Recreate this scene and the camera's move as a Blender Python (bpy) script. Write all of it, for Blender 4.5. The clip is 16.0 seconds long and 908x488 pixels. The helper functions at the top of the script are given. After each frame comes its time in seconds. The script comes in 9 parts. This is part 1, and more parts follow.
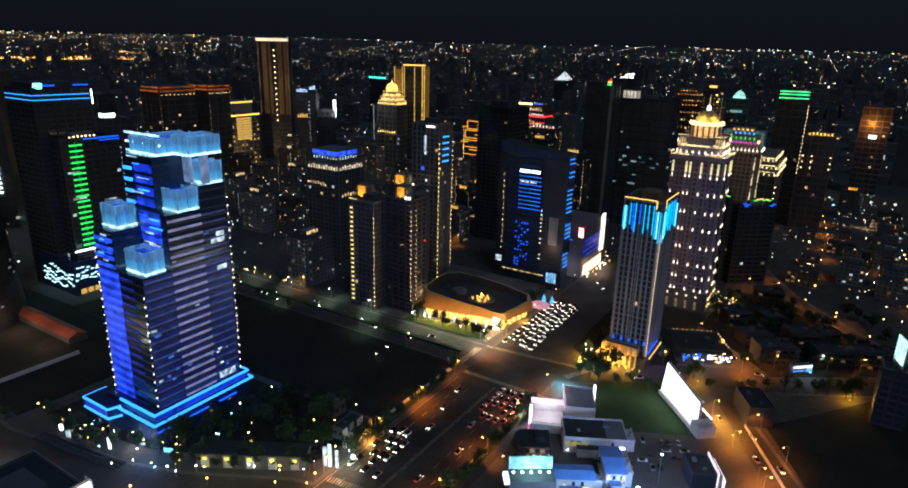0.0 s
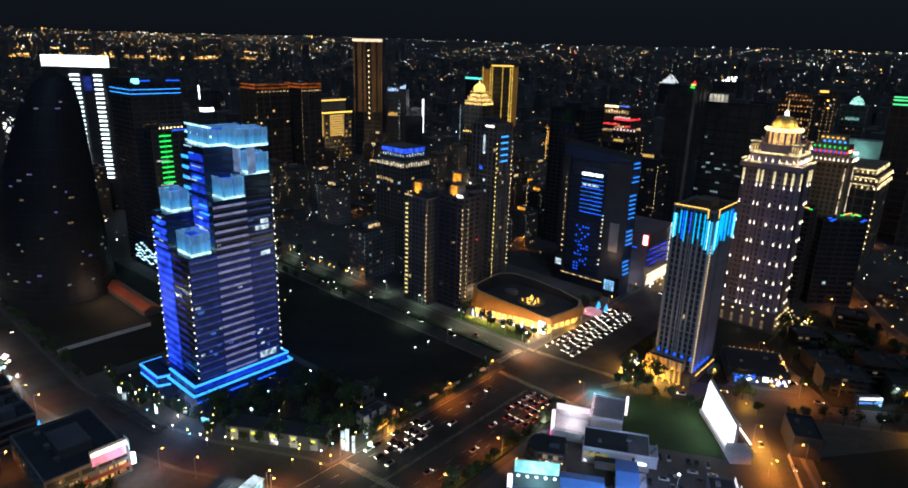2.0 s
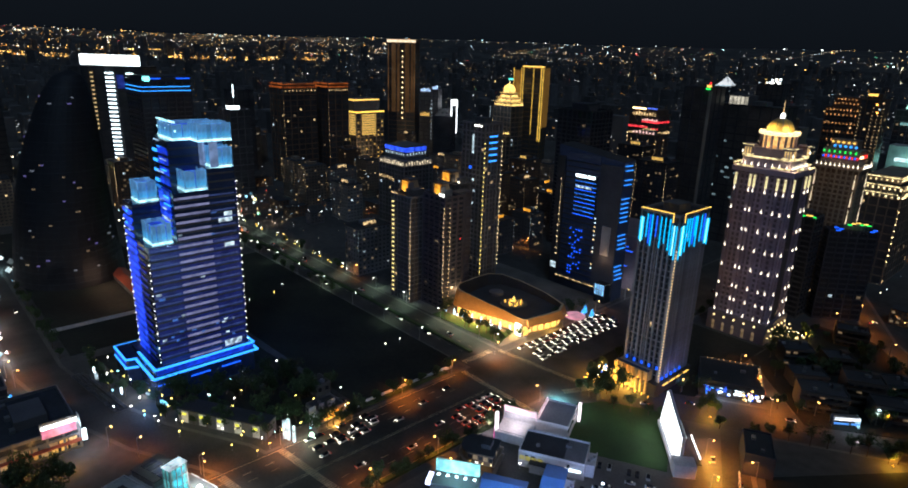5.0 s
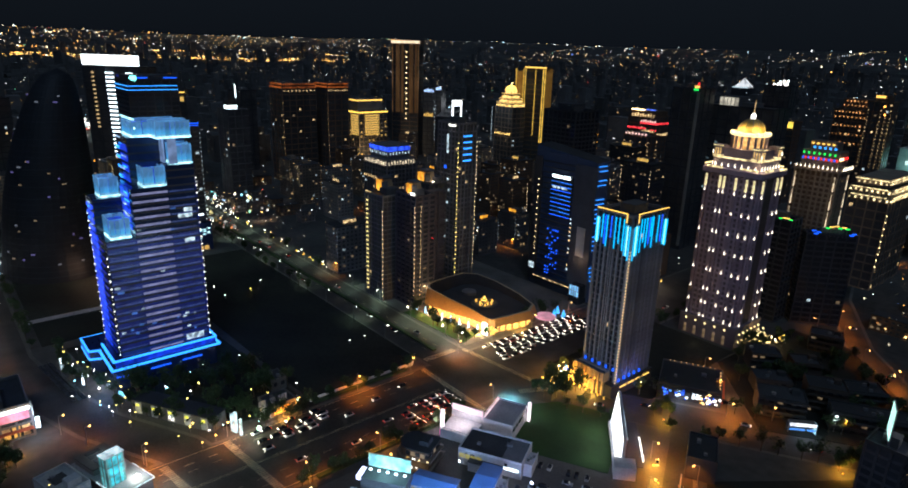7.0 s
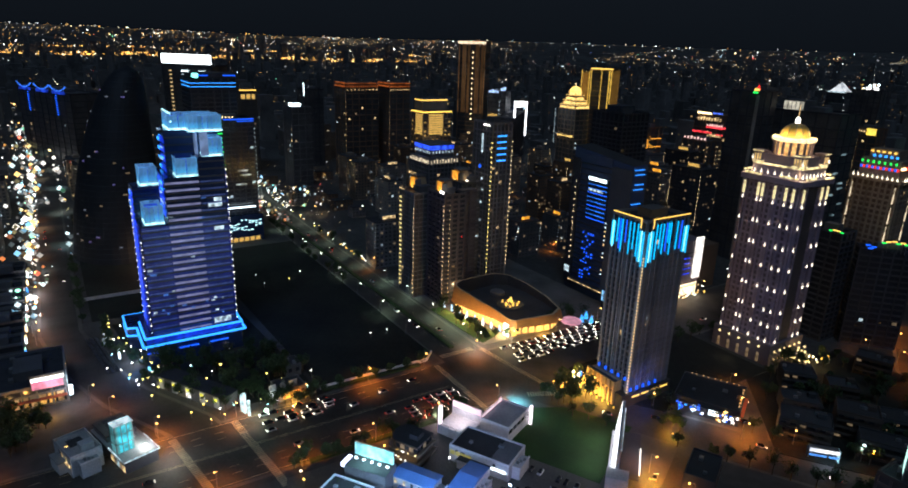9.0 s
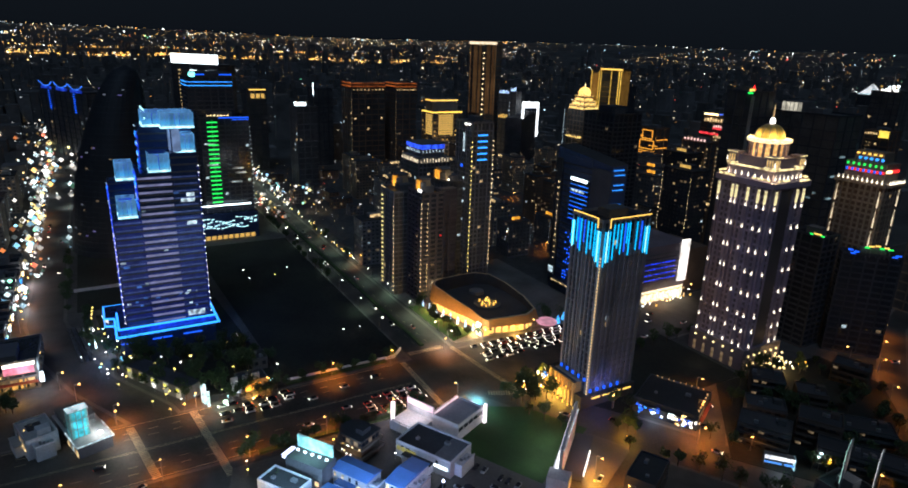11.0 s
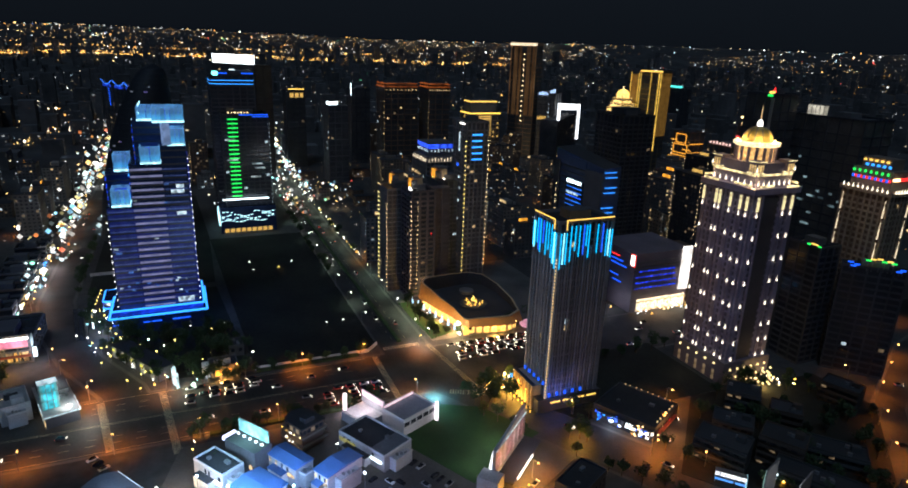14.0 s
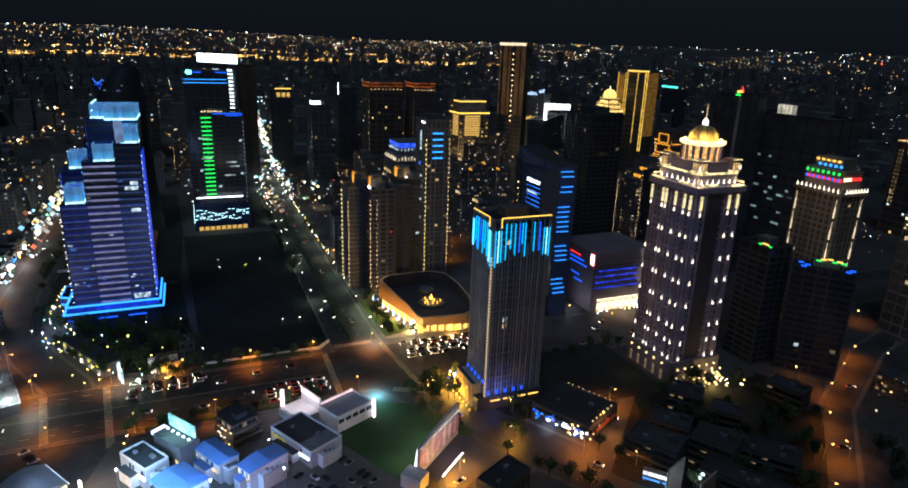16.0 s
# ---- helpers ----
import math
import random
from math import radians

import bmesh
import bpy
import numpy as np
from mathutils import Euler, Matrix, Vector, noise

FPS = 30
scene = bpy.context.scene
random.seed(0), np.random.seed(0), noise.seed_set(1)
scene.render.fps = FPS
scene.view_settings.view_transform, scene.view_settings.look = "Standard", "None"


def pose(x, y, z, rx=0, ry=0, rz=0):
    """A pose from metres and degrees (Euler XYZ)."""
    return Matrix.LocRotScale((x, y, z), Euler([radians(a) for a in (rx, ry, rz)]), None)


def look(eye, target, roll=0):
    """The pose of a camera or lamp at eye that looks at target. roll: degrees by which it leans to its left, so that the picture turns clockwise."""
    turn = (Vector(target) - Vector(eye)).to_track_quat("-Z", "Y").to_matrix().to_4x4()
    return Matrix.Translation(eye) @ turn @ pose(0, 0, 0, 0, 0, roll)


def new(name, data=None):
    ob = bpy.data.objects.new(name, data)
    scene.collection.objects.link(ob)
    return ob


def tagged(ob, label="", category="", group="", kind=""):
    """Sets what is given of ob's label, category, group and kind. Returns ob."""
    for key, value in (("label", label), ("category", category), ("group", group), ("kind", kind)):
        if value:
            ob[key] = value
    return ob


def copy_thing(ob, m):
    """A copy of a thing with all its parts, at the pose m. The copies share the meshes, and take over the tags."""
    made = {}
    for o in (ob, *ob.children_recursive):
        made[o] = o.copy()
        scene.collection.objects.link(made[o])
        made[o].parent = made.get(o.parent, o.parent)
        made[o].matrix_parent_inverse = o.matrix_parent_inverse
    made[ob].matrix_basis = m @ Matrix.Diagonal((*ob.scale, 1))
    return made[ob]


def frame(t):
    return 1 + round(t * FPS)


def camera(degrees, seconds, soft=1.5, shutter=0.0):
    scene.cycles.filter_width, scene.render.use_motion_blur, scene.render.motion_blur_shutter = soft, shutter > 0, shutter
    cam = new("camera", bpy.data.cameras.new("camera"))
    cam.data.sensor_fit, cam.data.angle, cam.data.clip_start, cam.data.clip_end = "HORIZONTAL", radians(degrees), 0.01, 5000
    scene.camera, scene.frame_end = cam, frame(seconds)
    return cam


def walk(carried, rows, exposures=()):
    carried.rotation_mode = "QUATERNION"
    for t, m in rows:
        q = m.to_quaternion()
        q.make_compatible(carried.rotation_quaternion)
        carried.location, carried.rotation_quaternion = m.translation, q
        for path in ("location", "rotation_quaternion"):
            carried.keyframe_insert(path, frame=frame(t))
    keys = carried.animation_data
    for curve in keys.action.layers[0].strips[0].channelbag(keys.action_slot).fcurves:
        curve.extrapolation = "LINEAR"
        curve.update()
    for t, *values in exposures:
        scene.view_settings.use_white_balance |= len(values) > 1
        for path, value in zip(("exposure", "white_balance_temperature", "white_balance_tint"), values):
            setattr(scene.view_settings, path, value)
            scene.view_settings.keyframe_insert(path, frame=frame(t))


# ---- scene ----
cam = camera(71.7, 16.0, soft=1.8)
METRES, EYE, TILT, LEAN, TURN = 272.4, 170.0, 0.0, 0.0, 31.8
ROWS = [
    (0.0, 0.0, 0.0, 0.0, 0.43, -17.11, -1.4),
    (0.5, 0.0298, -0.0005, 0.0001, 2.84, -17.17, -1.46),
    (1.0, 0.0606, 0.0001, -0.0001, 5.53, -17.22, -1.52),
    (1.5, 0.0908, 0.0018, -0.0005, 7.88, -17.24, -1.57),
    (2.0, 0.1208, 0.0047, -0.0009, 10.14, -17.24, -1.61),
    (2.5, 0.1509, 0.0091, -0.0007, 11.8, -17.26, -1.64),
    (3.0, 0.1814, 0.0147, -0.001, 12.66, -17.24, -1.65),
    (3.5, 0.2113, 0.0209, -0.0012, 13.59, -17.23, -1.68),
    (4.0, 0.2419, 0.0283, -0.0013, 14.78, -17.27, -1.68),
    (6.5, 0.3962, 0.0672, -0.002, 16.86, -17.17, -1.66),
    (7.0, 0.4265, 0.0751, -0.0023, 18.09, -17.18, -1.68),
    (7.5, 0.4565, 0.0835, -0.0024, 20.42, -17.23, -1.73),
    (8.0, 0.4866, 0.0934, -0.0028, 23.41, -17.29, -1.77),
    (8.5, 0.516, 0.1042, -0.003, 24.9, -17.3, -1.8),
    (9.0, 0.5452, 0.1164, -0.0029, 25.76, -17.29, -1.82),
    (9.5, 0.5744, 0.1294, -0.0031, 26.31, -17.28, -1.8),
    (12.0, 0.7171, 0.1974, -0.0041, 31.08, -17.26, -1.87),
    (12.5, 0.7444, 0.2126, -0.0044, 32.52, -17.25, -1.88),
    (13.0, 0.7712, 0.2288, -0.0045, 33.68, -17.26, -1.9),
    (13.5, 0.7976, 0.2457, -0.0047, 34.45, -17.27, -1.9),
    (14.0, 0.8236, 0.263, -0.0047, 34.93, -17.27, -1.9),
    (14.5, 0.8496, 0.2806, -0.0048, 35.26, -17.28, -1.9),
    (15.0, 0.8754, 0.2982, -0.0052, 35.49, -17.26, -1.91),
    (15.5, 0.9006, 0.3156, -0.0051, 35.68, -17.27, -1.91),
    (16.0, 0.926, 0.3331, -0.0053, 35.85, -17.24, -1.92),
]
walk(cam, [(t, pose(0, 0, EYE, TILT, LEAN, TURN) @ pose(METRES * x, METRES * y, METRES * z, 90 + pitch, roll, yaw)) for t, x, y, z, yaw, pitch, roll in ROWS])

# ---- sky glow, fill sun and exposure ----
world = bpy.data.worlds.new("night_sky")
scene.world = world
world.use_nodes = True
wbg = world.node_tree.nodes["Background"]
wbg.inputs["Color"].default_value = (0.48, 0.68, 1.0, 1)
# sky brightness is raised overhead, out of view, to lift the dark city
wt = world.node_tree
wco, wse, wmr = wt.nodes.new("ShaderNodeTexCoord"), wt.nodes.new("ShaderNodeSeparateXYZ"), wt.nodes.new("ShaderNodeMapRange")
wmr.inputs["To Min"].default_value, wmr.inputs["To Max"].default_value = 0.009, 0.044
wt.links.new(wco.outputs["Generated"], wse.inputs[0])
wt.links.new(wse.outputs["Z"], wmr.inputs["Value"])
wt.links.new(wmr.outputs[0], wbg.inputs["Strength"])
# broad added sun, no moon in view, lifts dark walls and ground
moon = new("moon", bpy.data.lights.new("moon", "SUN"))
moon.data.energy, moon.data.angle, moon.data.color = 0.34, radians(16), (0.45, 0.68, 1.0)
moon.matrix_world = look((260, -200, 500), (0, 0, 0))

R = random.Random(7)

# ---- materials ----
MATS = {}


def mat(name, base, rough=0.7, metal=0.0, var=0.35, big=0.05, fine=1.2, bump=0.15, island=False):
    """A surface with broad stains, fine grain and relief, in metres."""
    if name in MATS:
        return MATS[name]
    m = bpy.data.materials.new(name)
    m.use_nodes = True
    nt = m.node_tree
    bsdf = nt.nodes["Principled BSDF"]
    bsdf.inputs["Roughness"].default_value = rough
    bsdf.inputs["Metallic"].default_value = metal
    tc = nt.nodes.new("ShaderNodeTexCoord")
    n1, n2 = nt.nodes.new("ShaderNodeTexNoise"), nt.nodes.new("ShaderNodeTexNoise")
    n1.inputs["Scale"].default_value, n1.inputs["Detail"].default_value = big, 6
    n2.inputs["Scale"].default_value, n2.inputs["Detail"].default_value = fine, 3
    add = nt.nodes.new("ShaderNodeMath")
    add.operation = "MULTIPLY_ADD"
    add.inputs[1].default_value = 0.45
    ramp = nt.nodes.new("ShaderNodeValToRGB")
    lo, hi = [max(0.0, c * (1 - var)) for c in base], [min(1.0, c * (1 + var)) for c in base]
    ramp.color_ramp.elements[0].position, ramp.color_ramp.elements[1].position = 0.45, 0.95
    ramp.color_ramp.elements[0].color, ramp.color_ramp.elements[1].color = (*lo, 1), (*hi, 1)
    nt.links.new(tc.outputs["Object"], n1.inputs["Vector"])
    nt.links.new(tc.outputs["Object"], n2.inputs["Vector"])
    nt.links.new(n2.outputs["Fac"], add.inputs[0])
    nt.links.new(n1.outputs["Fac"], add.inputs[2])
    nt.links.new(add.outputs[0], ramp.inputs["Fac"])
    col = ramp.outputs["Color"]
    src = nt.nodes.new("ShaderNodeNewGeometry").outputs["Random Per Island"] if island else nt.nodes.new("ShaderNodeObjectInfo").outputs["Random"]
    hsv = nt.nodes.new("ShaderNodeHueSaturation")
    mr = nt.nodes.new("ShaderNodeMapRange")
    mr.inputs["To Min"].default_value, mr.inputs["To Max"].default_value = 0.75, 1.25
    nt.links.new(src, mr.inputs["Value"])
    nt.links.new(mr.outputs[0], hsv.inputs["Value"])
    nt.links.new(col, hsv.inputs["Color"])
    nt.links.new(hsv.outputs["Color"], bsdf.inputs["Base Color"])
    bp = nt.nodes.new("ShaderNodeBump")
    bp.inputs["Strength"].default_value = bump
    nt.links.new(n2.outputs["Fac"], bp.inputs["Height"])
    nt.links.new(bp.outputs["Normal"], bsdf.inputs["Normal"])
    MATS[name] = m
    return m


def glow(name, color, strength, vary=0.0, casts=False, scale=0.25):
    """A luminous surface; vary: uneven brightness over it."""
    if name in MATS:
        return MATS[name]
    m = bpy.data.materials.new(name)
    m.use_nodes = True
    nt = m.node_tree
    bsdf = nt.nodes["Principled BSDF"]
    bsdf.inputs["Base Color"].default_value = (*[0.3 * c for c in color], 1)
    bsdf.inputs["Roughness"].default_value = 0.3
    bsdf.inputs["Emission Color"].default_value = (*color, 1)
    bsdf.inputs["Emission Strength"].default_value = strength
    if vary:
        tc, n = nt.nodes.new("ShaderNodeTexCoord"), nt.nodes.new("ShaderNodeTexNoise")
        n.inputs["Scale"].default_value = scale
        mr = nt.nodes.new("ShaderNodeMapRange")
        mr.inputs["From Min"].default_value, mr.inputs["From Max"].default_value = 0.35, 0.65
        mr.inputs["To Min"].default_value, mr.inputs["To Max"].default_value = strength * (1 - vary), strength * (1 + vary)
        nt.links.new(tc.outputs["Object"], n.inputs["Vector"])
        nt.links.new(n.outputs["Fac"], mr.inputs["Value"])
        nt.links.new(mr.outputs[0], bsdf.inputs["Emission Strength"])
    m.cycles.emission_sampling = "AUTO" if casts else "NONE"
    MATS[name] = m
    return m


def glow_mixed(name, stops, strength, power=3.2):
    """Many lights in one mesh, each island with a colour and brightness of its own."""
    m = bpy.data.materials.new(name)
    m.use_nodes = True
    nt = m.node_tree
    bsdf = nt.nodes["Principled BSDF"]
    geo = nt.nodes.new("ShaderNodeNewGeometry")
    ramp = nt.nodes.new("ShaderNodeValToRGB")
    ramp.color_ramp.interpolation = "CONSTANT"
    els = ramp.color_ramp.elements
    els[0].position, els[0].color = 0.0, (*stops[0][1], 1)
    els[1].position, els[1].color = stops[1][0], (*stops[1][1], 1)
    for p, c in stops[2:]:
        els.new(p).color = (*c, 1)
    wn = nt.nodes.new("ShaderNodeTexWhiteNoise")
    wn.noise_dimensions = "1D"
    pw = nt.nodes.new("ShaderNodeMath")
    pw.operation, pw.inputs[1].default_value = "POWER", power
    mr = nt.nodes.new("ShaderNodeMapRange")
    mr.inputs["To Min"].default_value, mr.inputs["To Max"].default_value = strength * 0.03, strength
    nt.links.new(geo.outputs["Random Per Island"], ramp.inputs["Fac"])
    nt.links.new(geo.outputs["Random Per Island"], wn.inputs["W"])
    nt.links.new(wn.outputs["Value"], pw.inputs[0])
    nt.links.new(pw.outputs[0], mr.inputs["Value"])
    nt.links.new(ramp.outputs["Color"], bsdf.inputs["Emission Color"])
    nt.links.new(mr.outputs[0], bsdf.inputs["Emission Strength"])
    bsdf.inputs["Base Color"].default_value = (0.1, 0.1, 0.1, 1)
    m.cycles.emission_sampling = "NONE"
    return m


ASPHALT = mat("asphalt", (0.062, 0.056, 0.05), 0.7, 0, 0.65, 0.06, 0.9)
PAVING = mat("paving", (0.12, 0.11, 0.1), 0.8, 0, 0.4, 0.05, 0.9)
SOIL = mat("soil", (0.015, 0.017, 0.013), 0.95, 0, 0.7, 0.03, 0.4, 0.4)
CITYGROUND = mat("city_ground", (0.06, 0.058, 0.056), 0.9, 0, 0.6, 0.01, 0.2, 0.3)
LAWN = mat("lawn", (0.026, 0.07, 0.015), 0.95, 0, 0.4, 0.06, 1.5, 0.5)
CONCRETE = mat("concrete", (0.24, 0.225, 0.21), 0.8)
PALE = mat("pale_render", (0.55, 0.54, 0.56), 0.75)
BEIGE = mat("beige_tile", (0.27, 0.21, 0.16), 0.6)
LILAC = mat("pale_stone", (0.28, 0.23, 0.31), 0.65)
DARKWALL = mat("dark_cladding", (0.05, 0.054, 0.068), 0.5)
GREYWALL = mat("grey_wall", (0.15, 0.145, 0.15), 0.75)
BROWN = mat("brown_tile", (0.18, 0.115, 0.08), 0.65)
GLASS = mat("dark_glazing", (0.045, 0.05, 0.062), 0.12, 0.0, 0.3, 0.08, 0.5, 0.02)
DIMGLASS = mat("dim_glazing", (0.075, 0.075, 0.08), 0.4, 0.0, 0.4, 0.1, 0.6, 0.02)
BLUEGLASS = mat("blue_glazing", (0.03, 0.05, 0.12), 0.12, 0.0, 0.3, 0.08, 0.5, 0.02)
STEEL = mat("painted_steel", (0.3, 0.3, 0.31), 0.45, 0.6)
ROOFDARK = mat("roof_felt", (0.05, 0.05, 0.055), 0.9)
ROOFBLUE = mat("blue_sheet_roof", (0.1, 0.22, 0.5), 0.5, 0.0, 0.2, 0.1, 1.5)
TAN = mat("tan_stone", (0.5, 0.37, 0.22), 0.7)
PAINT = mat("road_paint", (0.42, 0.36, 0.24), 0.8, 0, 0.6, 0.4, 3.0)
BARK = mat("bark", (0.1, 0.075, 0.05), 0.9)
LEAF = mat("foliage", (0.04, 0.07, 0.025), 0.8, 0, 0.5, 0.3, 2.0, 0.2, True)
TYRE = mat("tyre", (0.02, 0.02, 0.02), 0.9)
CARGLASS = mat("car_glass", (0.02, 0.02, 0.025), 0.08)

E_BLUE = glow("blue_led", (0.01, 0.11, 1.0), 1.6)
E_AZURE = glow("azure_led", (0.03, 0.3, 1.0), 2.2)
E_CYAN = glow("cyan_led", (0.0, 0.5, 1.0), 1.5)
E_WHITE = glow("white_lamp", (1.0, 0.97, 0.9), 3.5)
E_ICE = glow("ice_led", (0.3, 0.85, 1.0), 2.0)
E_COOL = glow("cool_lamp", (0.75, 0.92, 1.0), 4.0)
E_WARM = glow("warm_lamp", (1.0, 0.72, 0.35), 4.0)
E_GOLD = glow("gold_led", (1.0, 0.6, 0.12), 1.6)
E_AMBER = glow("amber_lamp", (1.0, 0.42, 0.07), 5.0)
E_GREEN = glow("green_led", (0.02, 0.9, 0.12), 1.5)
E_RED = glow("red_led", (1.0, 0.03, 0.03), 1.8)
E_STRIPE = glow("stripe_led", (0.45, 0.47, 0.85), 0.34, 0.35, False, 0.2)
E_WINWARM = glow("lit_window_warm", (1.0, 0.68, 0.32), 0.75, 0.95, False, 0.35)
E_WINCOOL = glow("lit_window_cool", (0.7, 0.9, 1.0), 0.7, 0.8, False, 0.35)
E_WINDIM = glow("lit_window_dim", (1.0, 0.7, 0.4), 0.14, 0.9, False, 0.4)
E_WINGOLD = glow("lit_window_gold", (1.0, 0.6, 0.15), 0.7, 0.5, False, 1.0)
E_DIMBLUE = glow("blue_glow_glass", (0.01, 0.05, 0.8), 0.6, 0.6)
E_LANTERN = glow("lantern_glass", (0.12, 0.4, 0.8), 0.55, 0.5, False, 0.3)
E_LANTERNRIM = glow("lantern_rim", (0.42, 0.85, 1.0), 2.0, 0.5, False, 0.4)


# ---- mesh helpers ----
def box(bm, x0, x1, y0, y1, z0, z1, top=1.0):
    """A box; top: how much of its width is left at the top."""
    cx, cy = (x0 + x1) / 2, (y0 + y1) / 2
    v = [bm.verts.new((cx + (x - cx) * s, cy + (y - cy) * s, z)) for z, s in ((z0, 1), (z1, top)) for x, y in ((x0, y0), (x1, y0), (x1, y1), (x0, y1))]
    for f in ((3, 2, 1, 0), (4, 5, 6, 7), (0, 1, 5, 4), (1, 2, 6, 5), (2, 3, 7, 6), (3, 0, 4, 7)):
        bm.faces.new([v[i] for i in f])
    return bm


def boxes(rows):
    bm = bmesh.new()
    for r in rows:
        box(bm, *r)
    return bm


def slab(w, d, z0, z1):
    return box(bmesh.new(), -w / 2, w / 2, -d / 2, d / 2, z0, z1)


def lathe(profile, seg=24):
    """A turned shape from (radius, height) pairs."""
    bm = bmesh.new()
    rings = [[bm.verts.new((r * math.cos(2 * math.pi * i / seg), r * math.sin(2 * math.pi * i / seg), z)) for i in range(seg)] for r, z in profile]
    for a, b in zip(rings, rings[1:]):
        for i in range(seg):
            bm.faces.new((a[i], a[(i + 1) % seg], b[(i + 1) % seg], b[i]))
    bm.faces.new(list(reversed(rings[0])))
    bm.faces.new(rings[-1])
    return bm


def gem(bm, x, y, z, r, tall=1.0):
    """A small eight-sided light."""
    p = [bm.verts.new(c) for c in ((x + r, y, z), (x, y + r, z), (x - r, y, z), (x, y - r, z), (x, y, z + r * tall), (x, y, z - r))]
    for i in range(4):
        bm.faces.new((p[i], p[(i + 1) % 4], p[4]))
        bm.faces.new((p[(i + 1) % 4], p[i], p[5]))


def mesh_of(name, bm, material):
    me = bpy.data.meshes.new(name)
    bm.to_mesh(me)
    bm.free()
    me.materials.append(material)
    return me


def part(name, bm, material, parent, label="", at=None, kind=""):
    """One mesh under a thing; bm may also be a finished mesh that alike parts share."""
    ob = new(name, bm if isinstance(bm, bpy.types.Mesh) else mesh_of(name, bm, material))
    ob.parent = parent
    if at:
        ob.location = at
    if label:
        ob["label"] = label
    if kind:
        ob["kind"] = kind
    return ob


def root(name, bm, material, label, category, group=""):
    """A thing whose main mesh is itself the top."""
    ob = new(name, mesh_of(name, bm, material))
    ob.location = (0, 0, -50)
    return tagged(ob, label, category, group)


def thing(name, x, y, z, label, category, group="", turn=0.0):
    ob = new(name)
    ob.location, ob.rotation_euler[2] = (x, y, z), radians(turn)
    ob.empty_display_size = 1
    return tagged(ob, label, category, group)


def structure(name, bm, material, label):
    return tagged(new(name, mesh_of(name, bm, material)), label, name.split("_")[0], "", "structure")


# ---- terrain, roads, plots ----
def terrain(x, y):
    r = math.hypot(x, y - 200)
    s = min(1.0, max(0.0, (r - 2300) / 2700))
    return 250 * s * s * (3 - 2 * s) * (0.9 + 0.05 * math.sin(x * 0.0013 + 1) * math.cos(y * 0.0017))


def ribbon(bm, pts, width, z0, z1):
    """A strip with thickness along a line of points."""
    left, right = [], []
    for i, p in enumerate(pts):
        a, b = Vector(pts[max(0, i - 1)]), Vector(pts[min(len(pts) - 1, i + 1)])
        d = (b - a).normalized()
        n = Vector((-d.y, d.x)) * width / 2
        left.append((p[0] + n.x, p[1] + n.y))
        right.append((p[0] - n.x, p[1] - n.y))
    lo = [[bm.verts.new((*q, z0)) for q in side] for side in (left, right)]
    hi = [[bm.verts.new((*q, z1)) for q in side] for side in (left, right)]
    for i in range(len(pts) - 1):
        bm.faces.new((hi[1][i], hi[1][i + 1], hi[0][i + 1], hi[0][i]))
        bm.faces.new((hi[0][i], hi[0][i + 1], lo[0][i + 1], lo[0][i]))
        bm.faces.new((lo[1][i], lo[1][i + 1], hi[1][i + 1], hi[1][i]))
    for i in (0, -1):
        bm.faces.new((lo[0][i], lo[1][i], hi[1][i], hi[0][i]))
    return bm


def plot(pts, z0, z1):
    bm = bmesh.new()
    lo, hi = [bm.verts.new((*p, z0)) for p in pts], [bm.verts.new((*p, z1)) for p in pts]
    bm.faces.new(hi)
    for i in range(len(pts)):
        j = (i + 1) % len(pts)
        bm.faces.new((lo[i], lo[j], hi[j], hi[i]))
    return bm


bm = bmesh.new()
radii = [0, 60, 150, 300, 500, 800, 1200, 1700, 2300, 2600, 2900, 3200, 3500, 3800, 4100, 4400, 4700, 5000, 5600]
rings = []
for r in radii:
    n = 96 if r else 1
    rings.append([bm.verts.new((r * math.cos(2 * math.pi * i / n), 200 + r * math.sin(2 * math.pi * i / n), terrain(r * math.cos(2 * math.pi * i / n), 200 + r * math.sin(2 * math.pi * i / n)))) for i in range(n)])
for i in range(96):
    bm.faces.new((rings[0][0], rings[1][i], rings[1][(i + 1) % 96]))
    for a, b in zip(rings[1:], rings[2:]):
        bm.faces.new((a[i], b[i], b[(i + 1) % 96], a[(i + 1) % 96]))
structure("ground", bm, CITYGROUND, "dark city ground running out to low hills")

ROADS = {
    "road_avenue": ([(-136, -500), (-136, 60), (-136, 300), (-138, 480), (-142, 1100)], 46, "wide asphalt avenue lit orange by street lamps"),
    "road_west": ([(-1500, 300), (-600, 292), (-300, 290), (-140, 290)], 27, "asphalt cross street beside a dark empty plot"),
    "road_east": ([(-118, 300), (-91, 314), (-36, 345), (32, 384), (140, 444), (420, 600)], 26, "asphalt street bending past the lawn"),
    "road_south": ([(-1500, 95), (-300, 95), (-250, 104), (-205, 120), (-165, 142), (-136, 150)], 19, "asphalt street curving round the blue tower"),
    "road_lane": ([(-36, 330), (-27, 308), (2, 258), (44, 185)], 16, "narrow side street lit orange"),
    "road_alley": ([(-16, 352), (-38, 380), (-64, 408)], 11, "short alley between low houses"),
    "road_right": ([(66, 404), (27, 448), (-18, 504), (-58, 585), (-90, 700)], 13, "side street under orange lamps"),
}
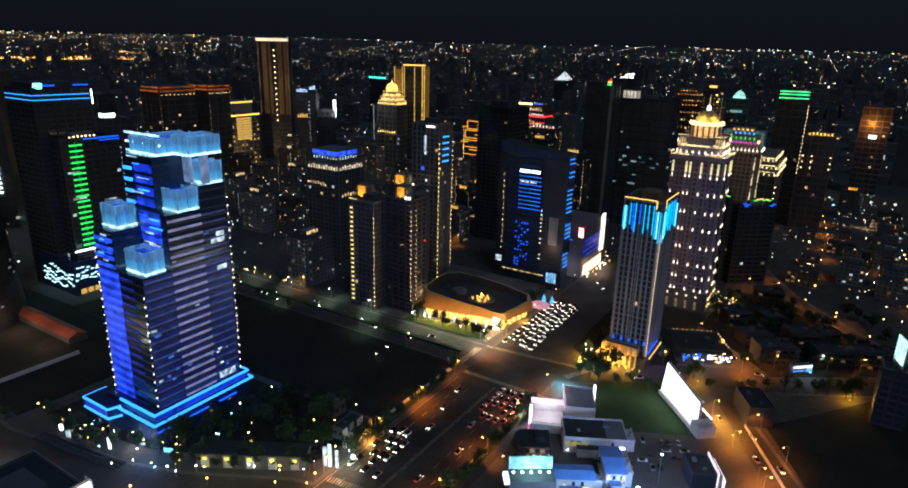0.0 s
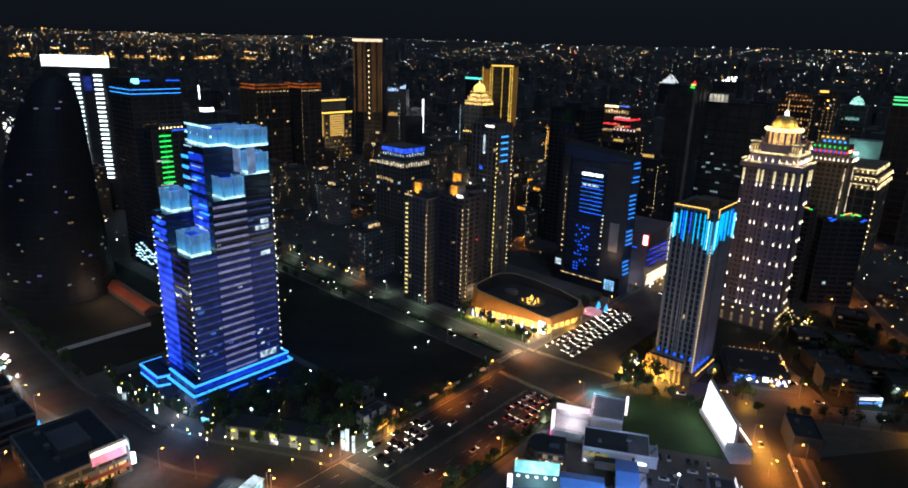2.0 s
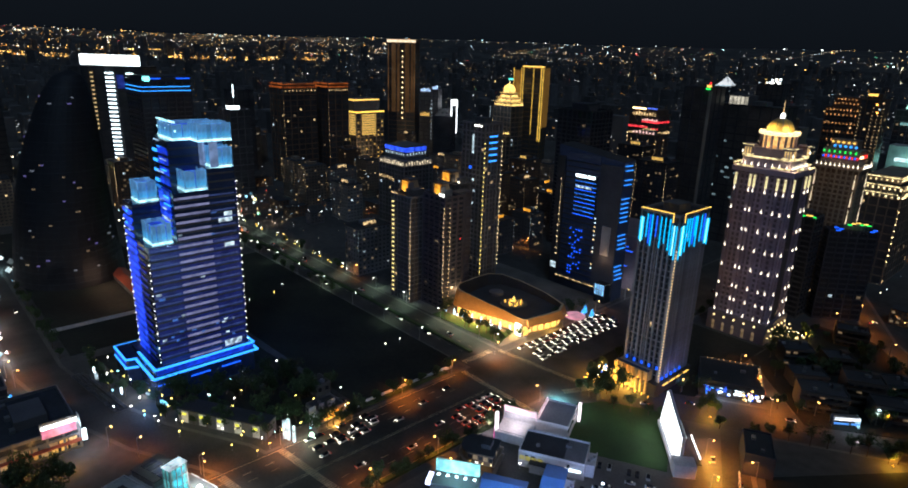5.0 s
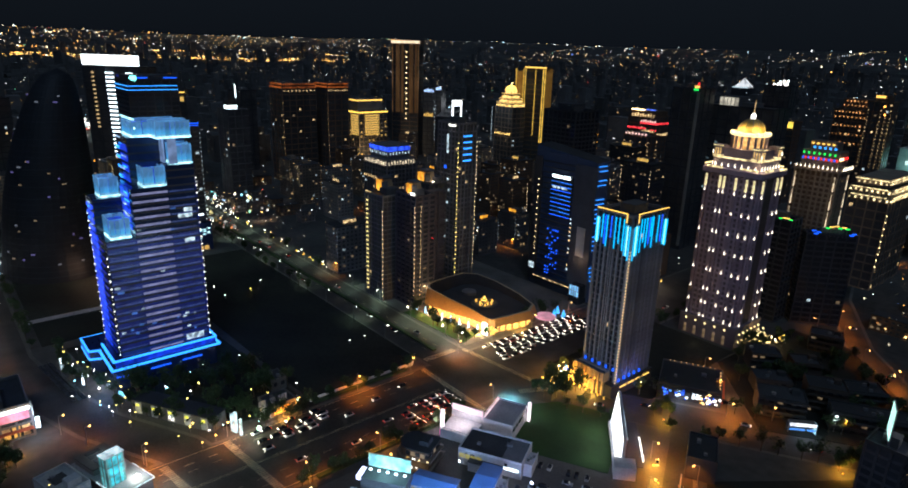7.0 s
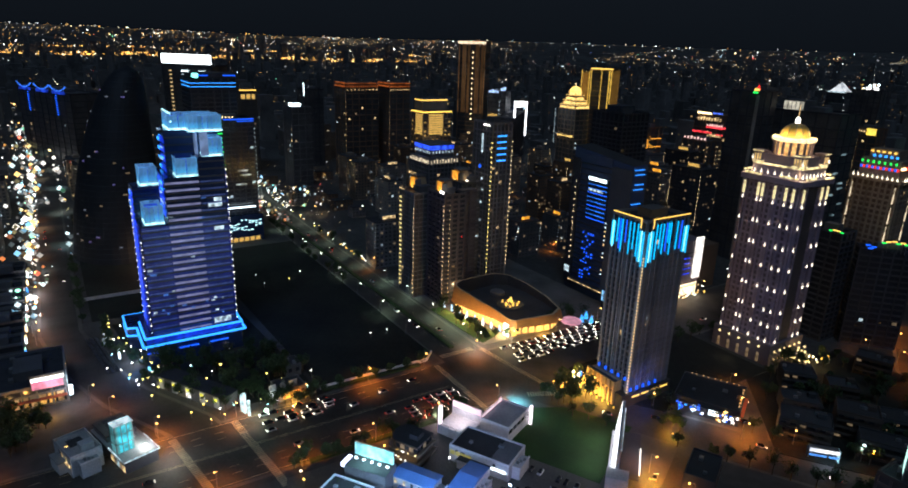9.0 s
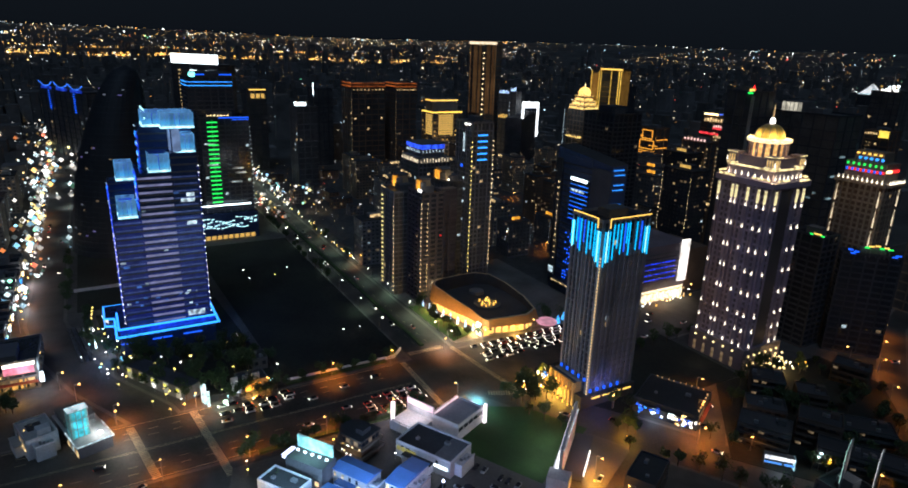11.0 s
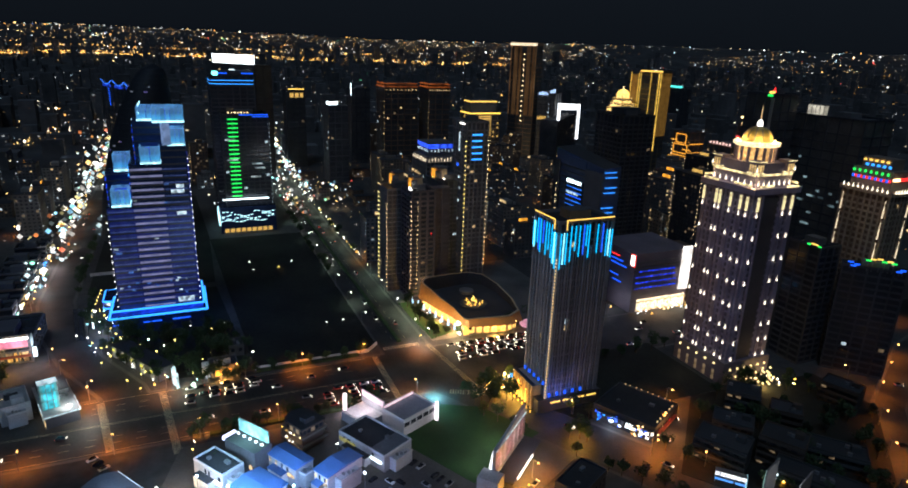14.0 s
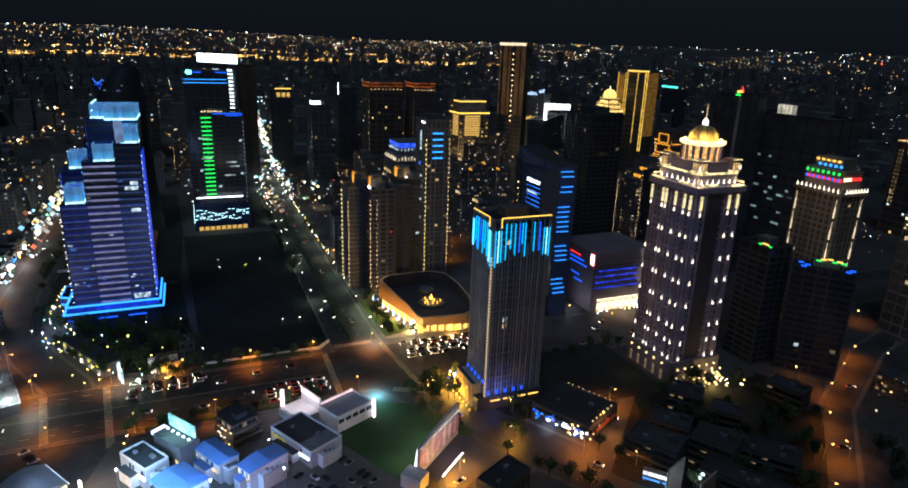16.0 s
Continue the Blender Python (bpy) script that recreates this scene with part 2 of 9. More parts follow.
for i, (name, (pts, width, label)) in enumerate(ROADS.items()):
    structure(name, ribbon(bmesh.new(), pts, width, -0.3, 0.03 + 0.006 * i), ASPHALT, label)
    structure(name.replace("road", "pavement"), ribbon(bmesh.new(), pts, width + 4, -0.3, 0.01 + 0.0015 * i), PAVING, "grey concrete pavement along the street")

PLOTS = {
    "plot_empty": ([(-420, 196), (-166, 206), (-166, 268), (-174, 275), (-420, 275)], SOIL, "dark empty building plot behind a low wall"),
    "plot_tower": ([(-300, 122), (-262, 126), (-236, 131), (-170, 163), (-166, 204), (-300, 194)], SOIL, "dark planted plot round the blue tower"),
    "plot_field": ([(-600, 112), (-310, 112), (-310, 194), (-430, 196), (-600, 190)], SOIL, "dark empty field beyond a pale wall"),
    "plot_mall": ([(-290, 306), (-166, 308), (-164, 420), (-290, 420)], PAVING, "paved plot of the shopping centre"),
    "plot_corner": ([(-106, 168), (-40, 148), (0, 248), (-40, 328), (-84, 304), (-106, 292)], PAVING, "paved corner plot with low pavilions"),
    "plot_lot": ([(-120, 334), (-104, 318), (-62, 345), (-62, 432), (-120, 432)], SOIL, "dark open plot beside the residential tower"),
    "plot_park": ([(-62, 412), (-14, 362), (30, 392), (54, 410), (24, 444), (-20, 496), (-56, 496)], SOIL, "dark wooded park"),
    "plot_dark": ([(-10, 306), (12, 262), (110, 310), (70, 382), (40, 372)], SOIL, "dark vacant plot with a low boundary wall"),
}
for i, (name, (pts, material, label)) in enumerate(PLOTS.items()):
    structure(name, plot(pts, -0.3, 0.18 + 0.004 * i), material, label)
structure("lawn", plot([(-84, 254), (-102, 281), (-90, 304), (-61, 320), (-39, 277)], 0.0, 0.3), LAWN, "floodlit green lawn behind a billboard wall")


structure("lawn_mall", plot([(-228, 307), (-169, 309), (-174, 325), (-212, 316), (-228, 317)], 0.0, 0.4), LAWN, "dark lawn before the shopping centre")


def wall_line(pts, height, label, material=CONCRETE):
    structure("wall_low", ribbon(bmesh.new(), pts, 0.5, 0, height), material, label)


wall_line([(-165.5, 205), (-165.5, 268), (-173, 275.5)], 2.0, "pale low wall along the empty plot", PALE)
wall_line([(-349, 110), (-349, 162)], 2.4, "pale boundary wall across the field", PALE)
wall_line([(-18.5, 300), (1, 262), (12, 240)], 1.6, "pale low wall along the side street", PALE)

for name, pts in (("hedge_west", [(-600, 290.5), (-300, 289), (-172, 289)]), ("hedge_avenue", [(-111.5, 180), (-111.5, 250)]), ("hedge_plot", [(-163.5, 206), (-163.5, 262)])):
    structure(name, ribbon(bmesh.new(), pts, 2.4, 0, 1.1), LEAF, "clipped dark hedge along the road")
# lane lines, stop lines and crossings
def dashes(name, x0, y0, x1, y1, step, length, width, label):
    d = Vector((x1 - x0, y1 - y0))
    n = int(d.length / step)
    d.normalize()
    bm = bmesh.new()
    for i in range(n):
        a = Vector((x0, y0)) + d * (i * step)
        ribbon(bm, [tuple(a), tuple(a + d * length)], width, 0.05, 0.085)
    tagged(new(name, mesh_of(name, bm, PAINT)), label, "road marking", "road markings", "structure")


for x in (-152, -147, -125, -120):
    dashes("lane_marking", x, -60, x, 262, 10, 4, 0.22, "worn white dashed lane line on asphalt")
for x in (-136.5, -135.5, -158, -114):
    dashes("lane_marking", x, -60, x, 265, 12, 12, 0.2, "pale continuous lane line on asphalt")
for y in (286, 290, 294):
    dashes("lane_marking", -700, y, -168, y, 10, 4, 0.2, "worn white dashed lane line on asphalt")


def crossing(x0, y0, x1, y1, width):
    d = (Vector((x1, y1)) - Vector((x0, y0)))
    n = int(d.length / 1.3)
    d.normalize()
    s = Vector((-d.y, d.x)) * width / 2
    bm = bmesh.new()
    for i in range(n):
        a = Vector((x0, y0)) + d * (i * 1.3)
        ribbon(bm, [tuple(a - s), tuple(a + s)], 0.6, 0.055, 0.09)
    tagged(new("crosswalk", mesh_of("crosswalk", bm, PAINT)), "worn pale striped pedestrian crossing on asphalt", "crosswalk", "crossings", "structure")


crossing(-158, 160, -101, 167, 3.4)
crossing(-156, 133, -112, 140.5, 3.4)
crossing(-158, 270, -106, 269, 3.2)
crossing(-163, 304, -103, 311, 3.2)
crossing(-166, 278, -166, 301, 4)
crossing(-109, 296, -97, 320, 4)

# ---- generic tower parts ----
def tower(name, x0, x1, y0, y1, z, label, category="tower", skin=CONCRETE, core=GLASS, floor=3.6, bay=4.0, band=1.1, pier=0.9, out=0.4,
          lit=0.04, lit_mats=None, roof=True, base_z=0.0, group="", turn=0.0, seed=1, faces="SEWN", z0=0.0):
    """A tower: glazed core, a band at each floor, piers at each bay, parapet and plant room, and lit windows, each a part."""
    rr = random.Random(seed)
    w, d = x1 - x0, y1 - y0
    if x0 < -550 or y0 > 560:
        faces, floor, bay, core = "SE", floor * 1.9, bay * 1.9, DIMGLASS
    ob = thing(name, (x0 + x1) / 2, (y0 + y1) / 2, base_z, label, category, group, turn)
    part("core", slab(w, d, z0, z), core, ob)
    n = max(1, int((z - z0) / floor))
    if band:
        me = mesh_of("floor_band", slab(w + 2 * out, d + 2 * out, 0, band), skin)
        for i in range(n):
            part("floor_band", me, None, ob, at=(0, 0, z0 + i * floor + 0.02))
    if pier:
        po = out + 0.12
        nx, ny = max(1, round(w / bay)), max(1, round(d / bay))
        mx = mesh_of("pier", box(bmesh.new(), -pier / 2, pier / 2, -po, po, z0, z), skin)
        my = mesh_of("pier", box(bmesh.new(), -po, po, -pier / 2, pier / 2, z0, z), skin)
        for i in range(nx + 1):
            for s, f in ((-1, "S"), (1, "N")):
                if f in faces:
                    part("pier", mx, None, ob, at=(-w / 2 + i * w / nx, s * d / 2, 0))
        for i in range(1, ny):
            for s, f in ((-1, "W"), (1, "E")):
                if f in faces:
                    part("pier", my, None, ob, at=(s * w / 2, -d / 2 + i * d / ny, 0))
    if roof:
        p = boxes([(-w / 2 - out, w / 2 + out, -d / 2 - out, -d / 2 + 0.3, z, z + 1.4), (-w / 2 - out, w / 2 + out, d / 2 - 0.3, d / 2 + out, z, z + 1.4),
                   (-w / 2 - out, -w / 2 + 0.3, -d / 2 + 0.3, d / 2 - 0.3, z, z + 1.4), (w / 2 - 0.3, w / 2 + out, -d / 2 + 0.3, d / 2 - 0.3, z, z + 1.4)])
        part("parapet", p, skin, ob)
        part("plant_room", box(bmesh.new(), -w * 0.2, w * 0.22, -d * 0.2, d * 0.2, z, z + 4.2), GREYWALL, ob)
    if lit:
        mats = lit_mats or (E_WINWARM, E_WINWARM, E_WINCOOL, E_WINDIM, E_WINDIM)
        nx, ny = max(1, round(w / bay)), max(1, round(d / bay))
        far = x0 < -550 or y0 > 560
        joined = {}
        for side, cnt in (("S", nx), ("E", ny)):
            for i in range(cnt):
                for k in range(n - 1):
                    if rr.random() < lit * (2.6 if far else 1.3):
                        h0 = z0 + k * floor + band + 0.3
                        u = (i + 0.5) / cnt
                        ww = min(1.2, 0.3 * bay)
                        hh = min(2.4, floor - band - 0.7)
                        m = rr.choice(mats)
                        b = joined.setdefault(m.name, (bmesh.new(), m))[0] if far else bmesh.new()
                        if side == "S":
                            cx, cy, ax, ay = -w / 2 + u * w, -d / 2, ww, 0.12
                        else:
                            cx, cy, ax, ay = w / 2, -d / 2 + u * d, 0.12, ww
                        if far:
                            box(b, cx - ax, cx + ax, cy - ay, cy + ay, h0, h0 + hh)
                        else:
                            part("lit_window", box(b, -ax, ax, -ay, ay, 0, hh), m, ob, at=(cx, cy, h0))
        for b, m in joined.values():
            part("lit_windows", b, m, ob, kind="stuff")
    return ob


def tube(parent, x0, y0, z0, x1, y1, z1, r, material, name="light_tube"):
    """A straight light tube between two points of a thing."""
    a, b = Vector((x0, y0, z0)), Vector((x1, y1, z1))
    d = b - a
    bm = bmesh.new()
    bmesh.ops.create_cone(bm, cap_ends=True, segments=6, radius1=r, radius2=r, depth=d.length)
    m = Matrix.Translation((a + b) / 2) @ d.to_track_quat("Z", "Y").to_matrix().to_4x4()
    bmesh.ops.transform(bm, matrix=m, verts=bm.verts)
    return part(name, bm, material, parent)


def tube_mesh(pts, r):
    """A bent bar of square section through a few points."""
    bm = bmesh.new()
    rings = [[bm.verts.new((x + dx * r, y + dy * r, z + dz * r)) for dx, dy, dz in ((1, 1, 0), (-1, 1, 0.5), (-1, -1, 0), (1, -1, 0.5))] for x, y, z in pts]
    for a, b in zip(rings, rings[1:]):
        for i in range(4):
            bm.faces.new((a[i], a[(i + 1) % 4], b[(i + 1) % 4], b[i]))
    return bm


def roof_crown(ob, x, y, w, d, z, h, pale=True):
    """Roof pavilion: a tapering core, a glowing panel for the amber light to the south, a pale lit face to the east."""
    bm = bmesh.new()
    lo = [bm.verts.new((x + a * w / 2, y + b * d / 2, z)) for a, b in ((-1, -1), (1, -1), (1, 1), (-1, 1))]
    hi = [bm.verts.new((x + a * w * 0.36, y + b * d * 0.36, z + h)) for a, b in ((-1, -1), (1, -1), (1, 1), (-1, 1))]
    bm.faces.new(hi)
    for i in range(4):
        bm.faces.new((lo[i], lo[(i + 1) % 4], hi[(i + 1) % 4], hi[i]))
    part("crown_core", bm, TAN, ob)
    part("crown_cap", boxes([(x - w * 0.44, x + w * 0.44, y - d * 0.44, y + d * 0.44, z + h, z + h + 1.1)]), GREYWALL, ob)
    for sx in (-0.52, 0.46):
        part("crown_fin", boxes([(x + sx * w, x + (sx + 0.06) * w, y - d * 0.62, y - d * 0.1, z, z + h * 0.85)]), GREYWALL, ob)
    part("crown_panel", boxes([(x - w * 0.36, x + w * 0.3, y - d * 0.56, y - d * 0.52, z + h * 0.12, z + h * 0.92)]), glow("cap_amber", (1.0, 0.42, 0.04), 1.1, 0.5), ob, "glowing amber panel for the lit south face")
    part("crown_lamp", boxes([(x - w * 0.1, x + w * 0.06, y - d * 0.62, y - d * 0.57, z + 0.3, z + 1.0)]), E_GOLD, ob)
    if pale:
        part("crown_lamp", boxes([(x + w * 0.72, x + w * 0.82, y - 0.6, y + 0.6, z + 0.2, z + 0.9)]), E_WHITE, ob)
        lamp_at(ob, x + w * 0.78, y, z + 1.7, 260, (1.0, 0.75, 0.42), 0.3)


def dots(parent, x, y, z0, z1, step, r, material, name="light_string"):
    """A strand of small lamps up an edge: one turned shape, thick at each lamp and thin between."""
    prof = []
    for i in range(int((z1 - z0) / step)):
        z = z0 + i * step
        prof += [(0.004, z - r), (r, z - 0.3 * r), (r, z + 0.3 * r), (0.004, z + r)]
    part(name, lathe(prof, 6), material, parent, at=(x, y, 0))


def lamp_row(parent, x0, y0, x1, y1, z, n, w, h, material, name="eave_light"):
    """A row of small upright lamps along an eave, as one fitting."""
    bm = bmesh.new()
    for i in range(n):
        f = (i + 0.5) / n
        x, y = x0 + f * (x1 - x0), y0 + f * (y1 - y0)
        box(bm, x - w / 2, x + w / 2, y - w / 2, y + w / 2, z, z + h * (0.75 + 0.5 * ((i * 7) % 5) / 5))
    return tagged(part(name, bm, material, parent), kind="stuff")


def lamp_at(parent, x, y, z, watts, color, radius=0.5, down=None):
    L = bpy.data.lights.new("lamp_light", "SPOT" if down else "POINT")
    L.energy, L.color, L.shadow_soft_size = watts, color, radius
    if down:
        L.spot_size, L.spot_blend = radians(down), 0.6
    o = new("lamp_light", L)
    o.location = (x, y, z)
    o.parent = parent
    return o

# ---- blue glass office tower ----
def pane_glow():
    """Frosted glass with its back light painted as emission: brightest at its foot, streaked upwards, each pane with a
    brightness of its own.
    """
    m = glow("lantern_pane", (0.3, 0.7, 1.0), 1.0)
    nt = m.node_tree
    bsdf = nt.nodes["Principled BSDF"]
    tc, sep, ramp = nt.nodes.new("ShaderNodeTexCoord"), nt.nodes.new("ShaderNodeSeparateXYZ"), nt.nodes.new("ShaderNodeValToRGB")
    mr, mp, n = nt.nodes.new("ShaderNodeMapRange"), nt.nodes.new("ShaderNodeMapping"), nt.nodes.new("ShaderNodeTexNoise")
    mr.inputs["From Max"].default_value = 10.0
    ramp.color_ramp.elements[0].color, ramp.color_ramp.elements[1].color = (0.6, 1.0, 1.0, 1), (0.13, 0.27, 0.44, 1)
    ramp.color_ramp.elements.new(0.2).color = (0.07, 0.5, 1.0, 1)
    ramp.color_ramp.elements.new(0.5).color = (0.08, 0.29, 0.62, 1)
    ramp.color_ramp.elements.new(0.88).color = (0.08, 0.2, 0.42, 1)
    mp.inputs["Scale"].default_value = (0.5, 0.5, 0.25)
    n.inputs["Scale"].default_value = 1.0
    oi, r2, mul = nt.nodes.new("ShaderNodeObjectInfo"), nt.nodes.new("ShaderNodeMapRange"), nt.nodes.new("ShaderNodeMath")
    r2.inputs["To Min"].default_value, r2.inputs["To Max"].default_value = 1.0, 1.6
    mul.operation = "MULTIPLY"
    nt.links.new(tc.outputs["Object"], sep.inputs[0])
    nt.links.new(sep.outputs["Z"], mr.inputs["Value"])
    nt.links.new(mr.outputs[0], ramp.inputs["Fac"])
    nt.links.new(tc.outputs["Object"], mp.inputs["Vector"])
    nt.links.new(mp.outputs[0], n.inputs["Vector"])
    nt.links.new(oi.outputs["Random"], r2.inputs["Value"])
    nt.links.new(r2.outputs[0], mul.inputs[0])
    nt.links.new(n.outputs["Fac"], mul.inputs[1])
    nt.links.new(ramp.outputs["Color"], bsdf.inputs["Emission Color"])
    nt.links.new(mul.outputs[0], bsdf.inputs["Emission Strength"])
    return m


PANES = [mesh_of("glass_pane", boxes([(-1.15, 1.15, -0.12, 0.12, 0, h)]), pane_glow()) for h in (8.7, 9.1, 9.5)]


def blue_tower():
    cx, cy = -252, 160
    ob = thing("office_tower", cx, cy, 0, "stepped dark glass office tower outlined in blue light", "tower")
    blocks = [  # x0 x1 y0 y1 z
        (-254, -236, 138, 151.5, 77), (-268, -254, 138, 151.5, 94), (-268, -236, 151.5, 168.5, 101), (-262, -236, 168.5, 182, 111), (-268, -247, 155, 182, 124)]
    for x0, x1, y0, y1, z in blocks:
        part("wall", box(bmesh.new(), x0 - cx, x1 - cx, y0 - cy, y1 - cy, 0, z), BLUEGLASS, ob, "dark blue glazing")
        for k in range(3, int(z / 3.9) + 1):
            b = box(bmesh.new(), x0 - cx - 0.2, x1 - cx + 0.2, y0 - cy - 0.2, y1 - cy + 0.2, 0, 0.9)
            part("floor_band", b, DARKWALL, ob, at=(0, 0, k * 3.9 - 1.2))
    # light strips on the east and south faces
    for k in range(3, 26):
        z = k * 3.9 + 0.1
        part("light_strip", boxes([(-236 - cx, -235.6 - cx, 151.8 - cy, 168.3 - cy, z, z + 1.1)]), E_STRIPE, ob)
        if z < 110:
            part("dim_strip", boxes([(-236 - cx, -235.7 - cx, 169 - cy, 181 - cy, z, z + 0.7)]), glow("dim_strip_led", (0.15, 0.25, 0.8), 0.15, 0.5), ob)
        if z < 76:
            part("dim_strip", boxes([(-236 - cx, -235.7 - cx, 138.6 - cy, 151 - cy, z, z + 0.6)]), glow("dim_strip_led", (0.15, 0.25, 0.8), 0.15, 0.5), ob)
        if z < 93:
            part("blue_strip", boxes([(-267.5 - cx, (-253 if z < 76 else -254.5) - cx, 137.5 - cy, 138 - cy, z - 0.6, z + 0.9)]), glow("blue_strip_led", (0.02, 0.08, 1.0), 1.1, 0.5), ob)
        if z < 76:
            part("blue_strip", boxes([(-252 - cx, -243 - cx, 137.6 - cy, 138 - cy, z - 0.2, z + 0.4)]), glow("blue_strip_dim", (0.02, 0.06, 1.0), 0.25, 0.6), ob)
    # blue wash on the glazing is put in as dim glowing sheets
    part("blue_glass", boxes([(-267.6 - cx, -253 - cx, 137.75 - cy, 138 - cy, 16, 76)]), E_DIMBLUE, ob)
    part("blue_glass", boxes([(-253.8 - cx, -240 - cx, 151.2 - cy, 151.5 - cy, 90, 101)]), E_DIMBLUE, ob)
    for z in range(80, 100, 4):
        part("blue_strip", boxes([(-254.2 - cx, -240 - cx, 151.1 - cy, 151.5 - cy, z, z + 2.2)]), glow("blue_strip_led", (0.02, 0.08, 1.0), 1.1, 0.5), ob)
    for z in range(97, 122, 5):
        part("blue_strip", boxes([(-268 - cx, -262 - cx, 154.5 - cy, 155 - cy, z, z + 1.4)]), E_AZURE, ob)
        part("blue_glass", boxes([(-260 - cx, -247.5 - cx, 154.6 - cy, 155 - cy, z, z + 3.5)]), E_DIMBLUE, ob)
    rr = random.Random(5)
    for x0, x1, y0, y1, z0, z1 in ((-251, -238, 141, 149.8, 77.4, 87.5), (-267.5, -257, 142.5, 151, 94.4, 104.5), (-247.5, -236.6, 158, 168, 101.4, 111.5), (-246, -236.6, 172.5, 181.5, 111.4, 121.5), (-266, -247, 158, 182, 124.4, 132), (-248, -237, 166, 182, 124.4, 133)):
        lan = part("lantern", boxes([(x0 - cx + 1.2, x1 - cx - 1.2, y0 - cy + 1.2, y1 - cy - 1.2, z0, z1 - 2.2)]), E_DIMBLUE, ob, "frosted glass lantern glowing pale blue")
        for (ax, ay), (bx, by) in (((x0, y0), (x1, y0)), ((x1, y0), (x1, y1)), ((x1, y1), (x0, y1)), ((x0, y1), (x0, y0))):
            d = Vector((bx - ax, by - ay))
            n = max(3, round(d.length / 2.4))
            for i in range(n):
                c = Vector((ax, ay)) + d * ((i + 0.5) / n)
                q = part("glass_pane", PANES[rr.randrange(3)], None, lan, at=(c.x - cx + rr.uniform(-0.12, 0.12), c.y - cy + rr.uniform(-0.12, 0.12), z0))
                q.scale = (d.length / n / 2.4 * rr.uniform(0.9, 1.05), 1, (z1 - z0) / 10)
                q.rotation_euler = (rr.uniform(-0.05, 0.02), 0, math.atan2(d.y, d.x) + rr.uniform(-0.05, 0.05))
        # bright foot edges and corner highlights are put in as glowing bars
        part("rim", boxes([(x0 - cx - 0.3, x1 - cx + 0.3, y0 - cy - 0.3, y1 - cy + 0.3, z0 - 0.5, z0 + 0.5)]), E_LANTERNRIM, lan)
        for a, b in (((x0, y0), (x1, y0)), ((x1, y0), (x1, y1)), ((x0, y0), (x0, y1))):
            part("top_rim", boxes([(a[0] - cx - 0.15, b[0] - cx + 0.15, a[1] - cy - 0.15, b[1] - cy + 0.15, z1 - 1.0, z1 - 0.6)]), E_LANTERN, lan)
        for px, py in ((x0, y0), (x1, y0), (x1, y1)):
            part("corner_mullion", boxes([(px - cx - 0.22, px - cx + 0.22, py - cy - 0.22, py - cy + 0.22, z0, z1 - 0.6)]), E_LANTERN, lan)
    strip_mats = (E_AZURE, glow("pale_strip", (0.5, 0.75, 1.0), 0.8, 0.5), glow("blue_strip_led", (0.02, 0.08, 1.0), 1.1, 0.5), glow("blue_strip_led", (0.02, 0.08, 1.0), 1.1, 0.5))
    for xa, xb, y, za, zb in ((-268, -254, 138, 80, 93), (-254, -238, 151.5, 80, 100), (-266, -248, 155, 103, 123), (-262, -248, 168.5, 103, 110)):
        for k in range(9):
            z, w = rr.uniform(za, zb), rr.uniform(3, 9)
            x = rr.uniform(xa, xb - w)
            part("terrace_strip", boxes([(x - cx, x + w - cx, y - 0.75 - cy, y - 0.45 - cy, z, z + rr.uniform(0.3, 0.8))]), rr.choice(strip_mats), ob)
    for k in range(12):
        y, z, w = rr.uniform(152, 176), rr.uniform(20, 98), rr.uniform(1, 5)
        part("lit_window", boxes([(-235.75 - cx, -235.45 - cx, y - cy, y + w * 0.6 - cy, z, z + 0.7)]), rr.choice((E_WINCOOL, glow("window_blue", (0.1, 0.3, 1.0), 0.4, 0.5))), ob)
    for k in range(8):
        y, z = rr.uniform(139, 150), rr.uniform(24, 74)
        part("lit_window", boxes([(-235.75 - cx, -235.45 - cx, y - cy, y + rr.uniform(1, 3.5) - cy, z, z + 1)]), rr.choice((E_WINCOOL, glow("window_blue", (0.1, 0.3, 1.0), 0.4, 0.5))), ob)
    for z in (124.2, 128, 132):
        part("crown_strip", boxes([(-271 - cx, -246 - cx, 158.8 - cy, 159.3 - cy, z, z + 0.9)]), E_LANTERNRIM, ob)
    part("glass_fin", boxes([(-249 - cx, -241 - cx, 169.5 - cy, 170.2 - cy, 111.5, 126), (-236.4 - cx, -235.8 - cx, 170.5 - cy, 174.5 - cy, 111.5, 124)]), glow("fin_glass", (0.3, 0.45, 0.8), 0.4, 0.4), ob)
    # corner lamps
    dots(ob, -235.6 - cx, 137.6 - cy, 18, 76, 3.9, 0.32, E_WHITE)
    dots(ob, -235.6 - cx, 182.4 - cy, 14, 108, 3.9, 0.32, E_WHITE)
    dots(ob, -268.4 - cx, 137.6 - cy, 18, 92, 3.9, 0.32, E_WHITE)
    # blue cast of the two faces is put in as faint glowing sheets
    part("north_edge", boxes([(-262 - cx, -236.5 - cx, 182 - cy, 182.3 - cy, 9, 105)]), glow("edge_blue", (0.01, 0.05, 0.9), 0.6, 0.5), ob)
